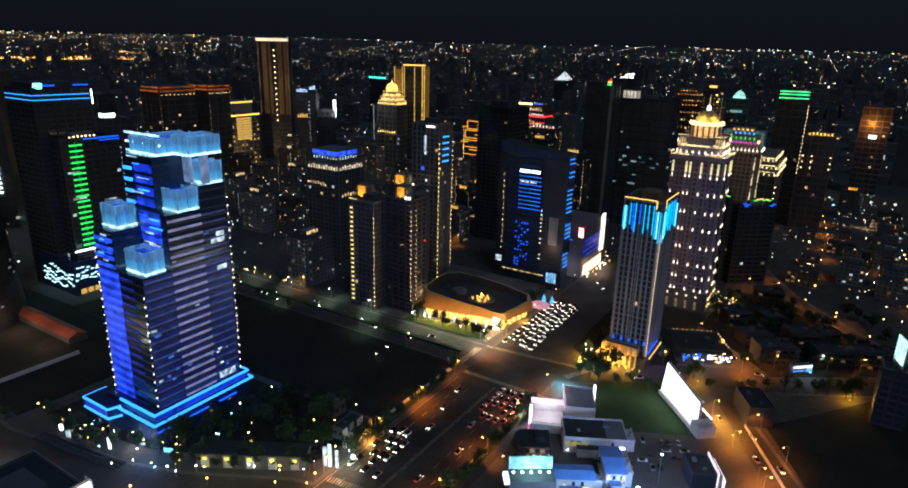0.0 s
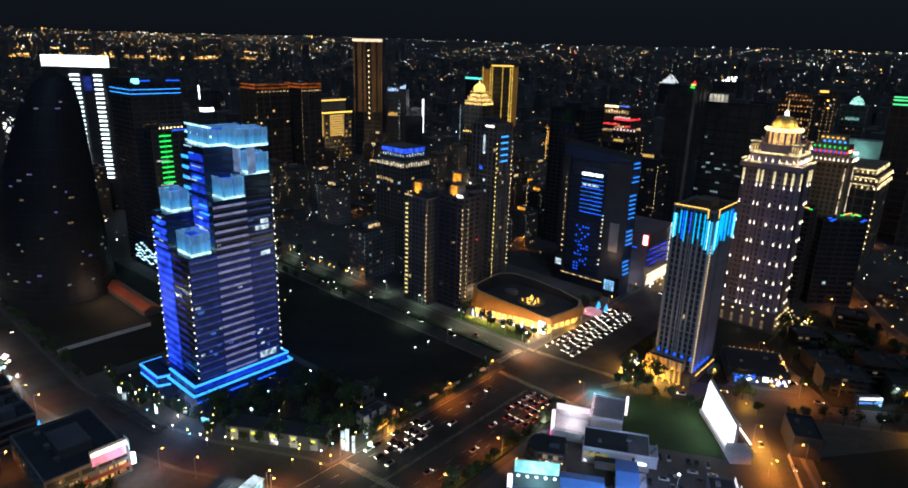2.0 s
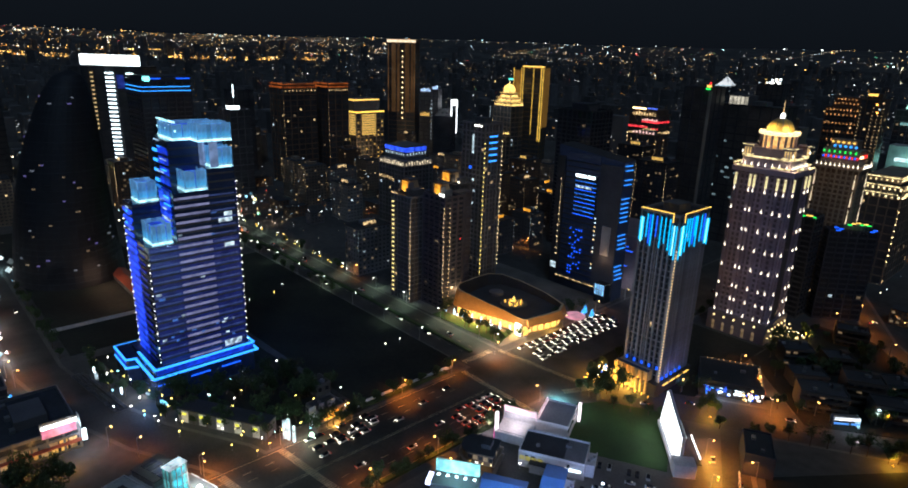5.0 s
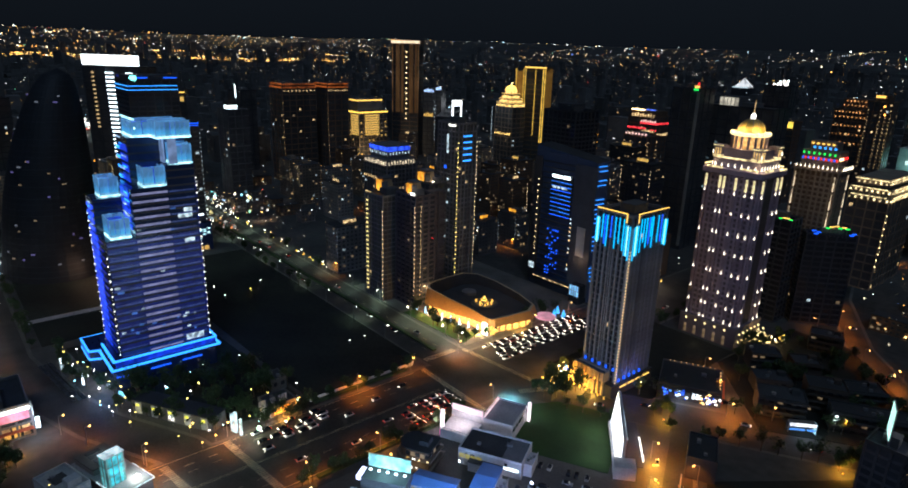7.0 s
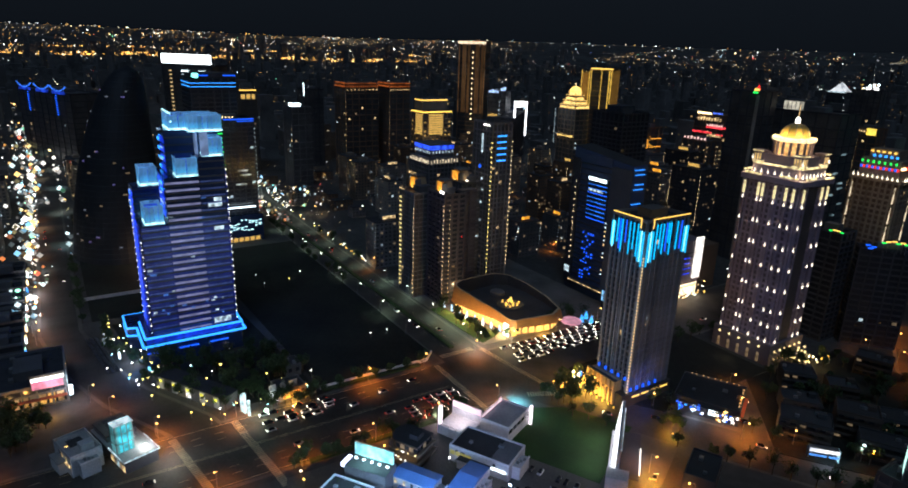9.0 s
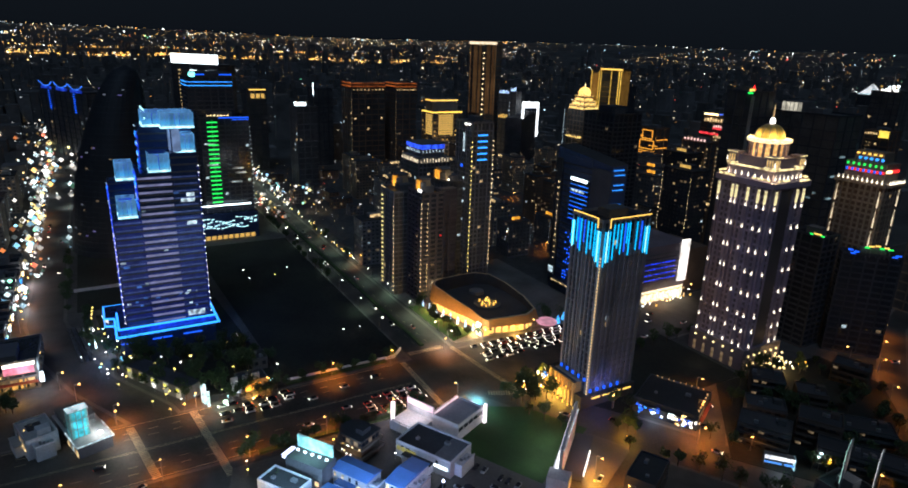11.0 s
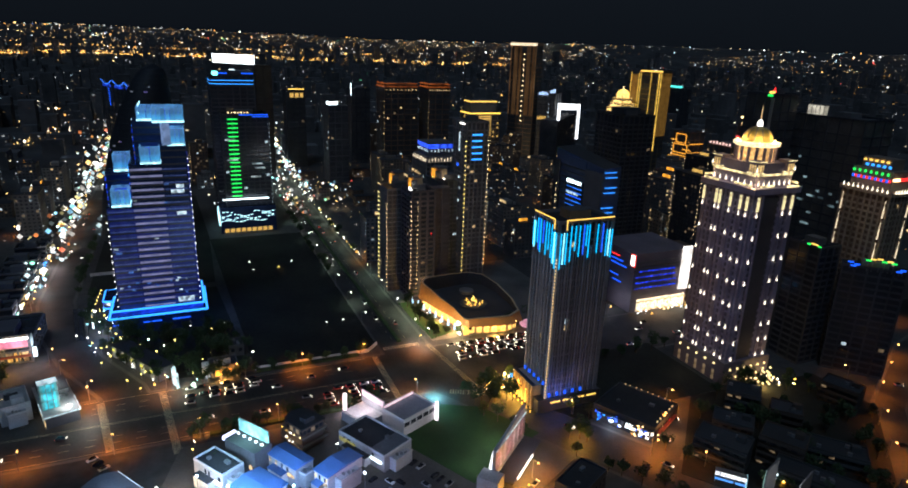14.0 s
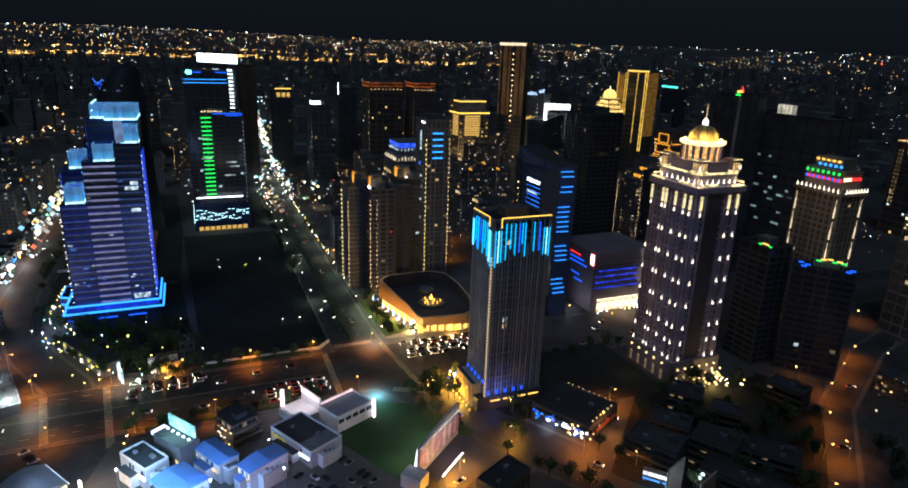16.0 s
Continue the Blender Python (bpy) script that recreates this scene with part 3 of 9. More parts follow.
    part("east_glass", boxes([(-236 - cx, -235.92 - cx, 138.4 - cy, 181.8 - cy, 16, 76)]), glow("east_blue_glow", (0.03, 0.06, 0.5), 0.13, 0.6), ob)
    # podium with light bands
    part("podium", boxes([(-270 - cx, -233 - cx, 134 - cy, 184 - cy, 0, 16)]), BLUEGLASS, ob)
    part("podium_wing", boxes([(-277 - cx, -258 - cx, 127.5 - cy, 138 - cy, 0, 14)]), BLUEGLASS, ob)
    for z, o in ((12, 1.6), (16, 0.2)):
        for a, b in (((-233 + o, 134 - o), (-233 + o, 184 + o)), ((-233 + o, 134 - o), (-258, 134 - o)), ((-233 + o, 184 + o), (-270, 184 + o))):
            tube(ob, a[0] - cx, a[1] - cy, z, b[0] - cx, b[1] - cy, z, 0.65, E_AZURE)
    for z in (9.0, 13.6):
        for a, b in (((-258, 127.3), (-277.2, 127.3)), ((-258, 127.3), (-256, 132.5)), ((-277.2, 127.3), (-277.2, 138))):
            tube(ob, a[0] - cx, a[1] - cy, z, b[0] - cx, b[1] - cy, z, 0.6, E_AZURE)
    part("glass_band", boxes([(-232.9 - cx, -232.6 - cx, 134.4 - cy, 183.6 - cy, 12.8, 15.4)]), E_DIMBLUE, ob)
    part("glass_band", boxes([(-276.8 - cx, -258.4 - cx, 127.1 - cy, 127.4 - cy, 9.8, 13)]), E_DIMBLUE, ob)
    for a, b in (((-232.2, 134), (-232.2, 142)), ((-232.2, 150), (-232.2, 160)), ((-232.2, 166), (-232.2, 176))):
        tube(ob, a[0] - cx, a[1] - cy, 7.6, b[0] - cx, b[1] - cy, 7.6, 0.4, E_BLUE)
    part("screen", boxes([(-235.5 - cx, -235.3 - cx, 170 - cy, 179 - cy, 17, 20)]), E_WINCOOL, ob)
    for y, z, w in ((172, 84, 7), (174, 71, 5), (175, 87, 4)):
        part("lit_window", boxes([(-235.5 - cx, -235.3 - cx, y - cy, y + w - cy, z, z + 2)]), E_WINCOOL, ob)
    lamp_at(ob, -228 - cx, 126 - cy, 6, 2600, (0.15, 0.4, 1.0), 2)
    lamp_at(ob, -240 - cx, 128 - cy, 5, 2500, (0.9, 0.95, 1.0), 1)
    return ob


blue_tower()

# ---- residential tower with cyan crown ----
def condo():
    x0, x1, y0, y1, z = -97.5, -77, 332.5, 361.5, 95
    cx, cy = (x0 + x1) / 2, (y0 + y1) / 2
    hw, hd = (x1 - x0) / 2, (y1 - y0) / 2
    ob = tower("residential_tower", x0, x1, y0, y1, z, "grey residential tower crowned with cyan light tubes", skin=mat("warm_grey_tile", (0.2, 0.2, 0.22), 0.7), core=mat("black_glazing", (0.022, 0.026, 0.036), 0.65, 0, 0.3, 0.08, 0.5, 0.02), floor=3.2, bay=3.4, band=0.35, pier=0.55, out=0.7, lit=0.008, seed=4)
    column = mat("column_tile", (0.26, 0.26, 0.29), 0.7)
    for i in range(8):
        part("bay_column", boxes([(-0.35, 0.35, -1.0, 0.6, 6, z - 12)]), column, ob, at=(-hw + (i + 0.3) / 7.6 * 2 * hw, -hd, 0))
    for i in range(9):
        part("bay_column", boxes([(-0.6, 1.0, -0.35, 0.35, 6, z - 12)]), column, ob, at=(hw, -hd + (i + 0.5) / 9 * 2 * hd, 0))
    for f, top, low, m in ((0.02, 92, 80, E_CYAN), (0.06, 92, 79, E_ICE), (0.1, 92, 80, E_CYAN), (0.2, 94, 82, E_CYAN), (0.27, 94, 79, E_BLUE), (0.33, 94, 78, E_CYAN), (0.45, 94, 83, E_BLUE), (0.57, 94, 78, E_CYAN), (0.68, 94, 81, E_CYAN), (0.8, 94, 78, E_CYAN), (0.87, 91, 76, E_CYAN), (0.92, 91, 76, E_ICE), (0.98, 91, 74, E_CYAN)):
        tube(ob, -hw + f * 2 * hw, -hd - 1.2, low, -hw + f * 2 * hw, -hd - 1.2, top, 0.28, m)
    for f, top, low, m in ((0.02, 91, 74, E_CYAN), (0.07, 91, 76, E_ICE), (0.12, 91, 76, E_CYAN), (0.2, 94, 77, E_CYAN), (0.28, 94, 82, E_CYAN), (0.36, 94, 79, E_CYAN), (0.44, 94, 80, E_BLUE), (0.49, 94, 84, E_CYAN), (0.54, 94, 78, E_CYAN), (0.7, 94, 80, E_CYAN), (0.8, 94, 80, E_BLUE), (0.88, 91, 78, E_CYAN), (0.93, 91, 78, E_ICE), (0.98, 91, 77, E_CYAN)):
        tube(ob, hw + 1.2, -hd + f * 2 * hd, low, hw + 1.2, -hd + f * 2 * hd, top, 0.28, m)
    t = z + 1.7
    for a, b in (((-hw, -hd - 0.8, t), (hw - 3, -hd - 0.8, t)), ((hw + 0.8, -hd + 3.5, t), (hw + 0.8, hd, t)), ((hw - 3, -hd - 0.8, t), (hw - 3, -hd - 0.8, t - 4.5)), ((hw + 0.8, -hd + 3.5, t), (hw + 0.8, -hd + 3.5, t - 4.5))):
        tube(ob, *a, *b, 0.3, E_GOLD)
    # lit corner shaft
    part("corner_shaft", boxes([(hw - 0.6, hw + 0.9, -hd - 0.9, -hd + 0.6, 0, 90)]), PALE, ob)
    for k in range(44):
        part("shaft_lamp", boxes([(hw + 0.5, hw + 1.0, -hd - 1.0, -hd - 0.5, 0, 0.7)]), E_WINWARM, ob, at=(0, 0, 7 + k * 1.65))
    # lit foot
    part("podium", boxes([(-hw - 4, hw + 2, -hd - 5, hd + 2, 0, 7)]), mat("dark_stone", (0.07, 0.065, 0.065), 0.5), ob)
    part("gold_bay", boxes([(-hw - 3.4, -hw + 4, -hd - 4.6, -hd + 8, 7, 11)]), TAN, ob)
    for i in range(5):
        part("blue_spot", boxes([(-0.5, 0.5, -0.3, 0.3, 0, 1.6)]), E_BLUE, ob, at=(-hw + 2 + i * 4.4, -hd - 1.4, 13.9))
        part("blue_spot", boxes([(-0.3, 0.3, -0.5, 0.5, 0, 1.6)]), E_BLUE, ob, at=(hw + 1.6, -hd + 1 + i * 4.5, 8.2))
    for i in range(4):
        part("eave_light", boxes([(hw + 2, hw + 2.3, -hd + 2 + i * 7, -hd + 7.4 + i * 7, 4.4, 5.1)]), E_GOLD, ob)
    for i in range(4):
        part("arcade_window", boxes([(-hw - 4.2, -hw - 3.8, -hd - 3 + i * 4, -hd - 0.6 + i * 4, 0.5, 6)]), E_WINGOLD, ob)
        part("arcade_window", boxes([(-hw - 3 + i * 4, -hw - 0.6 + i * 4, -hd - 5.2, -hd - 4.8, 0.5, 6)]), E_WINGOLD, ob)
    # tall gold-lit colonnade before the south side
    part("colonnade_wall", boxes([(-hw - 1, hw - 3.2, -hd - 4.6, -hd - 0.8, 7.05, 12.6)]), TAN, ob, "tan stone wall washed in golden light")
    for i in range(7):
        part("pilaster", boxes([(-0.45, 0.45, -hd - 6.2, -hd - 5.05, 0.2, 13)]), TAN, ob, at=(-hw - 0.4 + i * 2.9, 0, 0))
    part("cornice", boxes([(-hw - 1.4, hw - 2.6, -hd - 6.4, -hd - 4.5, 13.02, 13.6)]), DARKWALL, ob)
    for i in range(3):
        part("wall_lantern", lathe([(0.1, 0), (0.5, 0.5), (0.1, 1.2)], 8), E_GOLD, ob, at=(-hw + 1.05 + i * 5.8, -hd - 6.6, 8))
        lamp_at(ob, -hw + 1 + i * 6.2, -hd - 8.6, 2.2, 2600, (1.0, 0.55, 0.08), 0.4)
    gr = random.Random(44)
    for i in range(7):
        h = gr.uniform(3, 8.5)
        part("gold_column", boxes([(-0.3, 0.3, -0.3, 0.3, 0.5, h)]), E_GOLD, ob, at=(-hw - 4.6 + gr.uniform(-0.4, 0), -hd - 5 + i * 3.1 + gr.uniform(-1, 1), 0))
        if i < 5:
            part("gold_column", boxes([(-0.3, 0.3, -0.3, 0.3, 0.5, h * 0.8)]), E_GOLD, ob, at=(-hw - 4 + i * 3.3 + gr.uniform(-1.2, 1.2), -hd - 5.5, 0))
        part("blue_lamp", boxes([(-0.4, 0.4, -0.4, 0.4, 0, 1.4)]), gr.choice((E_BLUE, E_AZURE, E_WHITE)), ob, at=(-hw - 6 - gr.uniform(0, 9), -hd - 6 + gr.uniform(-6, 14), gr.uniform(0.5, 4)))
    lamp_row(ob, -hw - 12, -hd - 9, hw + 2, -hd - 8, 0.4, 9, 0.4, 1.2, E_GOLD, "garden_light_row")
    lamp_at(ob, hw - 6, -hd - 9, 3, 700, (1.0, 0.5, 0.08), 0.6)
    lamp_at(ob, -hw - 9, -hd - 7, 4, 26000, (1.0, 0.5, 0.06), 0.6)
    lamp_at(ob, -5, -hd - 9, 2, 1500, (1.0, 0.5, 0.08), 0.6)
    lamp_at(ob, hw + 6, -hd + 6, 10, 1800, (0.1, 0.2, 1.0), 1)
    return ob


condo()


# ---- domed tower ----
def teardrop_mesh(name, material, r=0.42, tall=2.6):
    bm = lathe([(0.02, tall), (r * 0.3, tall * 0.6), (r * 0.8, tall * 0.25), (r, 0.25), (r * 0.6, 0.0)], 6)
    return mesh_of(name, bm, material)


# teardrops are the uplights' splashes on the wall, shaped as glowing bodies
E_SPLASH = glow("splash_glow", (1.0, 0.9, 0.7), 3.0)
E_DOME = glow("dome_glow", (1.0, 0.64, 0.15), 2.1, 0.35, False, 0.4)
SPLASH = teardrop_mesh("sconce", E_SPLASH, 0.42, 2.6)
CAPITAL = mesh_of("capital_light", box(bmesh.new(), -0.55, 0.55, -0.55, 0.55, 0, 7), glow("capital_led", (1.0, 0.86, 0.45), 1.1, 0.5))


def domed_tower():
    x0, x1, y0, y1, z = -99, -67, 438, 466, 107
    hw, hd = (x1 - x0) / 2, (y1 - y0) / 2
    ob = tower("domed_tower", x0, x1, y0, y1, z, "pale stone tower with floodlit golden dome", skin=LILAC, core=mat("lilac_glazing", (0.13, 0.105, 0.14), 0.45), floor=3.3, bay=3.0, band=1.2, pier=1.2, out=0.5, lit=0.0, roof=False)
    cols_s = (0.03, 0.3, 0.38, 0.6, 0.8, 0.93)
    cols_e = (0.08, 0.72, 0.92)
    for f in cols_s:
        part("pilaster", boxes([(-0.9, 0.9, -1.1, 0.5, 0, 104)]), LILAC, ob, at=(-hw + f * 2 * hw, -hd, 0))
        part("capital_light", CAPITAL, None, ob, at=(-hw + f * 2 * hw, -hd - 1.3, 96))
        for zz in (15, 24, 33, 45.5, 58, 70, 82.5, 94.5):
            part("sconce", SPLASH, None, ob, at=(-hw + f * 2 * hw, -hd - 1.6, zz - 1.5))
    for f in cols_e:
        part("pilaster", boxes([(-0.5, 1.1, -0.9, 0.9, 0, 104)]), LILAC, ob, at=(hw, -hd + f * 2 * hd, 0))
        part("capital_light", CAPITAL, None, ob, at=(hw + 1.3, -hd + f * 2 * hd, 96))
        for zz in (15, 24, 33, 45.5, 58, 70, 82.5, 94.5):
            part("sconce", SPLASH, None, ob, at=(hw + 1.6, -hd + f * 2 * hd, zz - 1.5))
    # shade between the pilasters is put in as a darker stone sheet
    for a, b in ((0.2, 0.58),):
        part("dark_recess", boxes([(hw + 0.2, hw + 0.75, -hd + a * 2 * hd, -hd + b * 2 * hd, 8, 103)]), mat("shaded_stone", (0.1, 0.085, 0.09), 0.7), ob)
        part("recess_edge", boxes([(hw + 0.6, hw + 1.4, -0.5, 0.5, 8, 104)]), LILAC, ob, at=(0, -hd + a * 2 * hd, 0))
    # cornice, tiers, drum, dome, spire
    part("cornice", slab(2 * hw + 4, 2 * hd + 4, 104.5, 107.5), LILAC, ob)
    E_DRUMLIT = glow("arch_gold", (1.0, 0.66, 0.25), 0.9, 0.5, False, 0.5)
    E_CORN = glow("cornice_led", (1.0, 0.82, 0.42), 1.2, 0.7, False, 0.35)
    for s in (-1, 1):
        part("cornice_light", boxes([(-hw * 0.95, -hw * 0.35, s * (hd + 2.2) - 0.4, s * (hd + 2.2) + 0.4, 107.6, 108.5)]), E_CORN, ob)
        part("cornice_light", boxes([(hw * 0.3, hw * 0.95, s * (hd + 2.2) - 0.4, s * (hd + 2.2) + 0.4, 108.4, 109.3)]), E_CORN, ob)
        part("cornice_light", boxes([(s * (hw + 2.2) - 0.4, s * (hw + 2.2) + 0.4, -hd * 0.95, -hd * 0.3, 108.4, 109.3)]), E_CORN, ob)
        part("cornice_light", boxes([(s * (hw + 2.2) - 0.4, s * (hw + 2.2) + 0.4, hd * 0.4, hd * 0.95, 107.6, 108.5)]), E_CORN, ob)
    part("tier", slab(28, 25, 107.5, 114), LILAC, ob)
    part("tier", slab(24, 22, 114, 119), LILAC, ob)
    for s in (-1, 1):
        part("tier_light", boxes([(-13.5, 13.5, s * 12.6 - 0.5, s * 12.6 + 0.5, 113.2, 114)]), E_CORN, ob)
        part("tier_light", boxes([(s * 14.1 - 0.5, s * 14.1 + 0.5, -12, 12, 113.2, 114)]), E_CORN, ob)
        for i in range(7):
            part("tier_lamp", SPLASH, None, ob, at=(-12 + i * 4, s * 13.2, 108.5))
            part("tier_lamp", SPLASH, None, ob, at=(s * 14.7, -11 + i * 3.6, 108.5))
        for u in (-1, 1):
            part("corner_pavilion", boxes([(s * 11.5 - 2.6, s * 11.5 + 2.6, u * 10.5 - 2.6, u * 10.5 + 2.6, 114, 120)]), LILAC, ob)
            part("pavilion_cap", boxes([(s * 11.5 - 3, s * 11.5 + 3, u * 10.5 - 3, u * 10.5 + 3, 120, 120.6)]), LILAC, ob)
            part("cap_light", boxes([(s * 11.5 - 3.1, s * 11.5 + 3.1, u * 10.5 + u * 3.0 - 0.15, u * 10.5 + u * 3.0 + 0.15, 120.1, 120.5)]), E_CORN, ob)
            part("cap_light", boxes([(s * 11.5 + s * 3.0 - 0.15, s * 11.5 + s * 3.0 + 0.15, u * 10.5 - 3.1, u * 10.5 + 3.1, 120.1, 120.5)]), E_CORN, ob)
            for q in (-1.5, 0, 1.5):
                part("pavilion_arch", boxes([(s * 11.5 + s * 2.62 - 0.08, s * 11.5 + s * 2.62 + 0.08, u * 10.5 + q - 0.4, u * 10.5 + q + 0.4, 115.2, 118.8)]), E_DRUMLIT, ob)
                part("pavilion_arch", boxes([(s * 11.5 + q - 0.4, s * 11.5 + q + 0.4, u * 10.5 + u * 2.62 - 0.08, u * 10.5 + u * 2.62 + 0.08, 115.2, 118.8)]), E_DRUMLIT, ob)
            for q in (-2.9, 2.9):
                part("pavilion_lamp", SPLASH, None, ob, at=(s * 11.5 + q, u * 10.5 + q * u * s * 0.9, 115.5))
            part("pavilion_light", boxes([(s * 11.5 - 2.8, s * 11.5 + 2.8, u * 10.5 - 2.8, u * 10.5 + 2.8, 114.2, 114.9)]), E_CORN, ob)
    # gold light on the drum is put in as emission
    E_DRUM = glow("drum_glow", (1.0, 0.58, 0.2), 0.9, 0.5, False, 0.5)
    part("drum", lathe([(8.8, 119), (8.8, 126.6)], 24), E_DRUM, ob)
    for i in range(16):
        a = 2 * math.pi * i / 16
        part("column", boxes([(-0.55, 0.55, -0.55, 0.55, 119, 126.6)]), LILAC, ob, at=(9.6 * math.cos(a), 9.6 * math.sin(a), 0))
    part("drum_cornice", lathe([(10.0, 126.4), (11.2, 127), (11.2, 128.4), (9.2, 128.6)], 32), glow("ring_led", (1.0, 0.8, 0.45), 1.5, 0.4, False, 1.0), ob)
    prof = [(7.5 * math.cos(a), 128.6 + 7.6 * math.sin(a)) for a in [i * math.pi / 2 / 9 for i in range(9)]] + [(0.8, 136.2)]
    part("dome", lathe(prof, 32), mat("gilded_dome", (0.8, 0.56, 0.16), 0.5, 0.0, 0.15, 0.3, 2.0), ob, "floodlit golden dome")
    for i in range(12):
        a = 2 * math.pi * i / 12
        part("dome_rib", tube_mesh([(7.6 * math.cos(q) * math.cos(a), 7.6 * math.cos(q) * math.sin(a), 128.6 + 7.7 * math.sin(q)) for q in (0, 0.4, 0.8, 1.2, 1.45)], 0.13), LILAC, ob)
    for i in range(6):
        a = 2 * math.pi * (i + 0.3) / 6
        part("dome_flood", boxes([(-0.3, 0.3, -0.3, 0.3, 0, 0.5)]), E_WARM, ob, at=(10.2 * math.cos(a), 10.2 * math.sin(a), 128.6))
        lamp_at(ob, 10.4 * math.cos(a), 10.4 * math.sin(a), 130.4, 2100, (1.0, 0.72, 0.25), 0.5)
    part("lantern", lathe([(1.3, 136), (1.3, 138.2), (0.3, 139.4)], 10), E_WHITE, ob)
    part("spire", lathe([(0.35, 139), (0.1, 147)], 6), E_WINWARM, ob)
    for sx, sy in ((1, 1), (1, -1), (-1, -1)):
        lamp_at(ob, sx * 15.4, sy * 14, 109.5, 950, (1.0, 0.72, 0.32), 0.4)
    lamp_at(ob, 0, -11.6, 121, 520, (1.0, 0.65, 0.25), 0.3)
    lamp_at(ob, 12, 0, 121, 520, (1.0, 0.65, 0.25), 0.3)
    # lit arcade at the foot
    part("podium", slab(2 * hw + 5, 2 * hd + 5, 0, 13), mat("podium_stone", (0.13, 0.11, 0.14), 0.65), ob)
    ARCH = mesh_of("arch_lamp", lathe([(0.05, 0), (0.55, 0.4), (0.6, 0.9), (0.05, 1.4)], 7), glow("arch_lit", (1.0, 0.78, 0.35), 2.0))
    for i in range(5):
        part("arch_lamp", ARCH, None, ob, at=(-hw + 2 + i * 6.4, -hd - 2.9, 9.6))
        part("arch_window", boxes([(-0.8, 0.8, -0.2, 0.2, 0.8, 6.4)]), E_WINDIM, ob, at=(-hw + 2 + i * 6.4, -hd - 2.55, 0))
    for i in range(6):
        for zz in (3, 8):
            part("arch_lamp", ARCH, None, ob, at=(hw + 2.9, -hd + 2 + i * 5, zz))
    rr = random.Random(12)
    for i in range(22):
        part("garland_lamp", ARCH, None, ob, at=(hw + 4 + rr.uniform(0, 13), hd - 12 + rr.uniform(-5, 14), rr.uniform(0.4, 6)))
    lamp_at(ob, hw + 11, 4, 3, 5000, (1.0, 0.62, 0.2), 1.5)
    lamp_at(ob, 0, -hd - 14, 6, 500, (1.0, 0.8, 0.5), 1.5)
    return ob


domed_tower()


def colour_crown_tower():
    x0, x1, y0, y1, z = -84, -57, 528, 546, 101
    hw, hd = (x1 - x0) / 2, (y1 - y0) / 2
    ob = tower("stone_tower", x0, x1, y0, y1, z, "brown stone tower with rainbow-lit crown and light shafts", skin=BEIGE, core=BROWN, floor=3.3, bay=3.2, band=1.2, pier=1.1, out=0.4, lit=0.01, roof=False, seed=9)
    # uplight washes on the wall are shaped as tapering glowing shafts
    E_SHAFT = glow("shaft_glow", (1.0, 0.82, 0.55), 1.1, 0.6, False, 0.2)
    for x, y in ((-hw + 1, -hd), (hw - 1.5, -hd), (hw, hd - 2)):
        for zz in range(52, 98, 12):
            part("light_shaft", lathe([(0.45, 0), (0.35, 4), (0.1, 10)], 6), E_SHAFT, ob, at=(x + (0.7 if x == hw else 0), y - (0.7 if y == -hd else 0), zz))
    part("cornice", slab(2 * hw + 3, 2 * hd + 3, 100, 102.5), BEIGE, ob)
    for i in range(10):
        part("sconce", SPLASH, None, ob, at=(-hw + 1 + i * (2 * hw - 2) / 9, -hd - 1.9, 102))
    for i in range(8):
        part("sconce", SPLASH, None, ob, at=(hw + 1.9, -hd + 1 + i * (2 * hd - 2) / 7, 102))
    part("tier", slab(23, 15, 102.5, 113), BEIGE, ob)
    part("tier", slab(16, 11, 113, 119), BEIGE, ob)
    for i in range(7):
        m = (E_GREEN, E_BLUE, E_RED)
        for j, zz in enumerate((110.5, 107.2, 107.2)):
            part("crown_lamp", boxes([(-0.4, 0.4, -0.4, 0.4, 0, 1.4)]), m[j if j < 2 else 2], ob, at=(-10.3 + i * 3.2 + (1.5 if j == 2 else 0), -7.9, zz))
        part("crown_lamp", boxes([(-0.4, 0.4, -0.4, 0.4, 0, 1.5)]), m[2] if i > 2 else E_WARM, ob, at=(11.9, -6.5 + i * 2, 108))
    for i in range(5):
        part("crown_lamp", boxes([(-0.7, 0.7, -0.4, 0.4, 0, 1.0)]), E_GOLD, ob, at=(-6.6 + i * 3.2, -5.9, 117))
        part("crown_lamp", boxes([(-0.6, 0.6, -0.4, 0.4, 0, 1.2)]), E_AZURE, ob, at=(-5 + i * 3.2, -5.9, 114.3))
    return ob


colour_crown_tower()

# ---- dotted-edge tower and paired residential towers ----
t = tower("apartment_tower", -258, -236, 358, 374, 121, "dark apartment tower edged with yellow lamps and blue bars", skin=GREYWALL, core=DIMGLASS, floor=3.3, bay=3.5, lit=0.02, seed=3)
dots(t, 11.8, -8.8, 10, 114, 3.3, 0.42, glow("yellow_edge", (1.0, 0.75, 0.2), 3.0))
dots(t, 11.8, 8.4, 20, 114, 3.3, 0.3, E_WARM)
for i in range(5):
    part("blue_bar", boxes([(11.3, 11.8, -4, 3.4, 0, 0.9)]), E_AZURE, t, at=(0, 0, 96 + i * 4.2))
part("light_column", boxes([(-0.6, 0.8, -8.8, -8.3, 101, 114)]), E_WINCOOL, t)
part("crown_bar", boxes([(1, 8, -8.9, -8.4, 119.8, 120.7)]), E_WHITE, t)
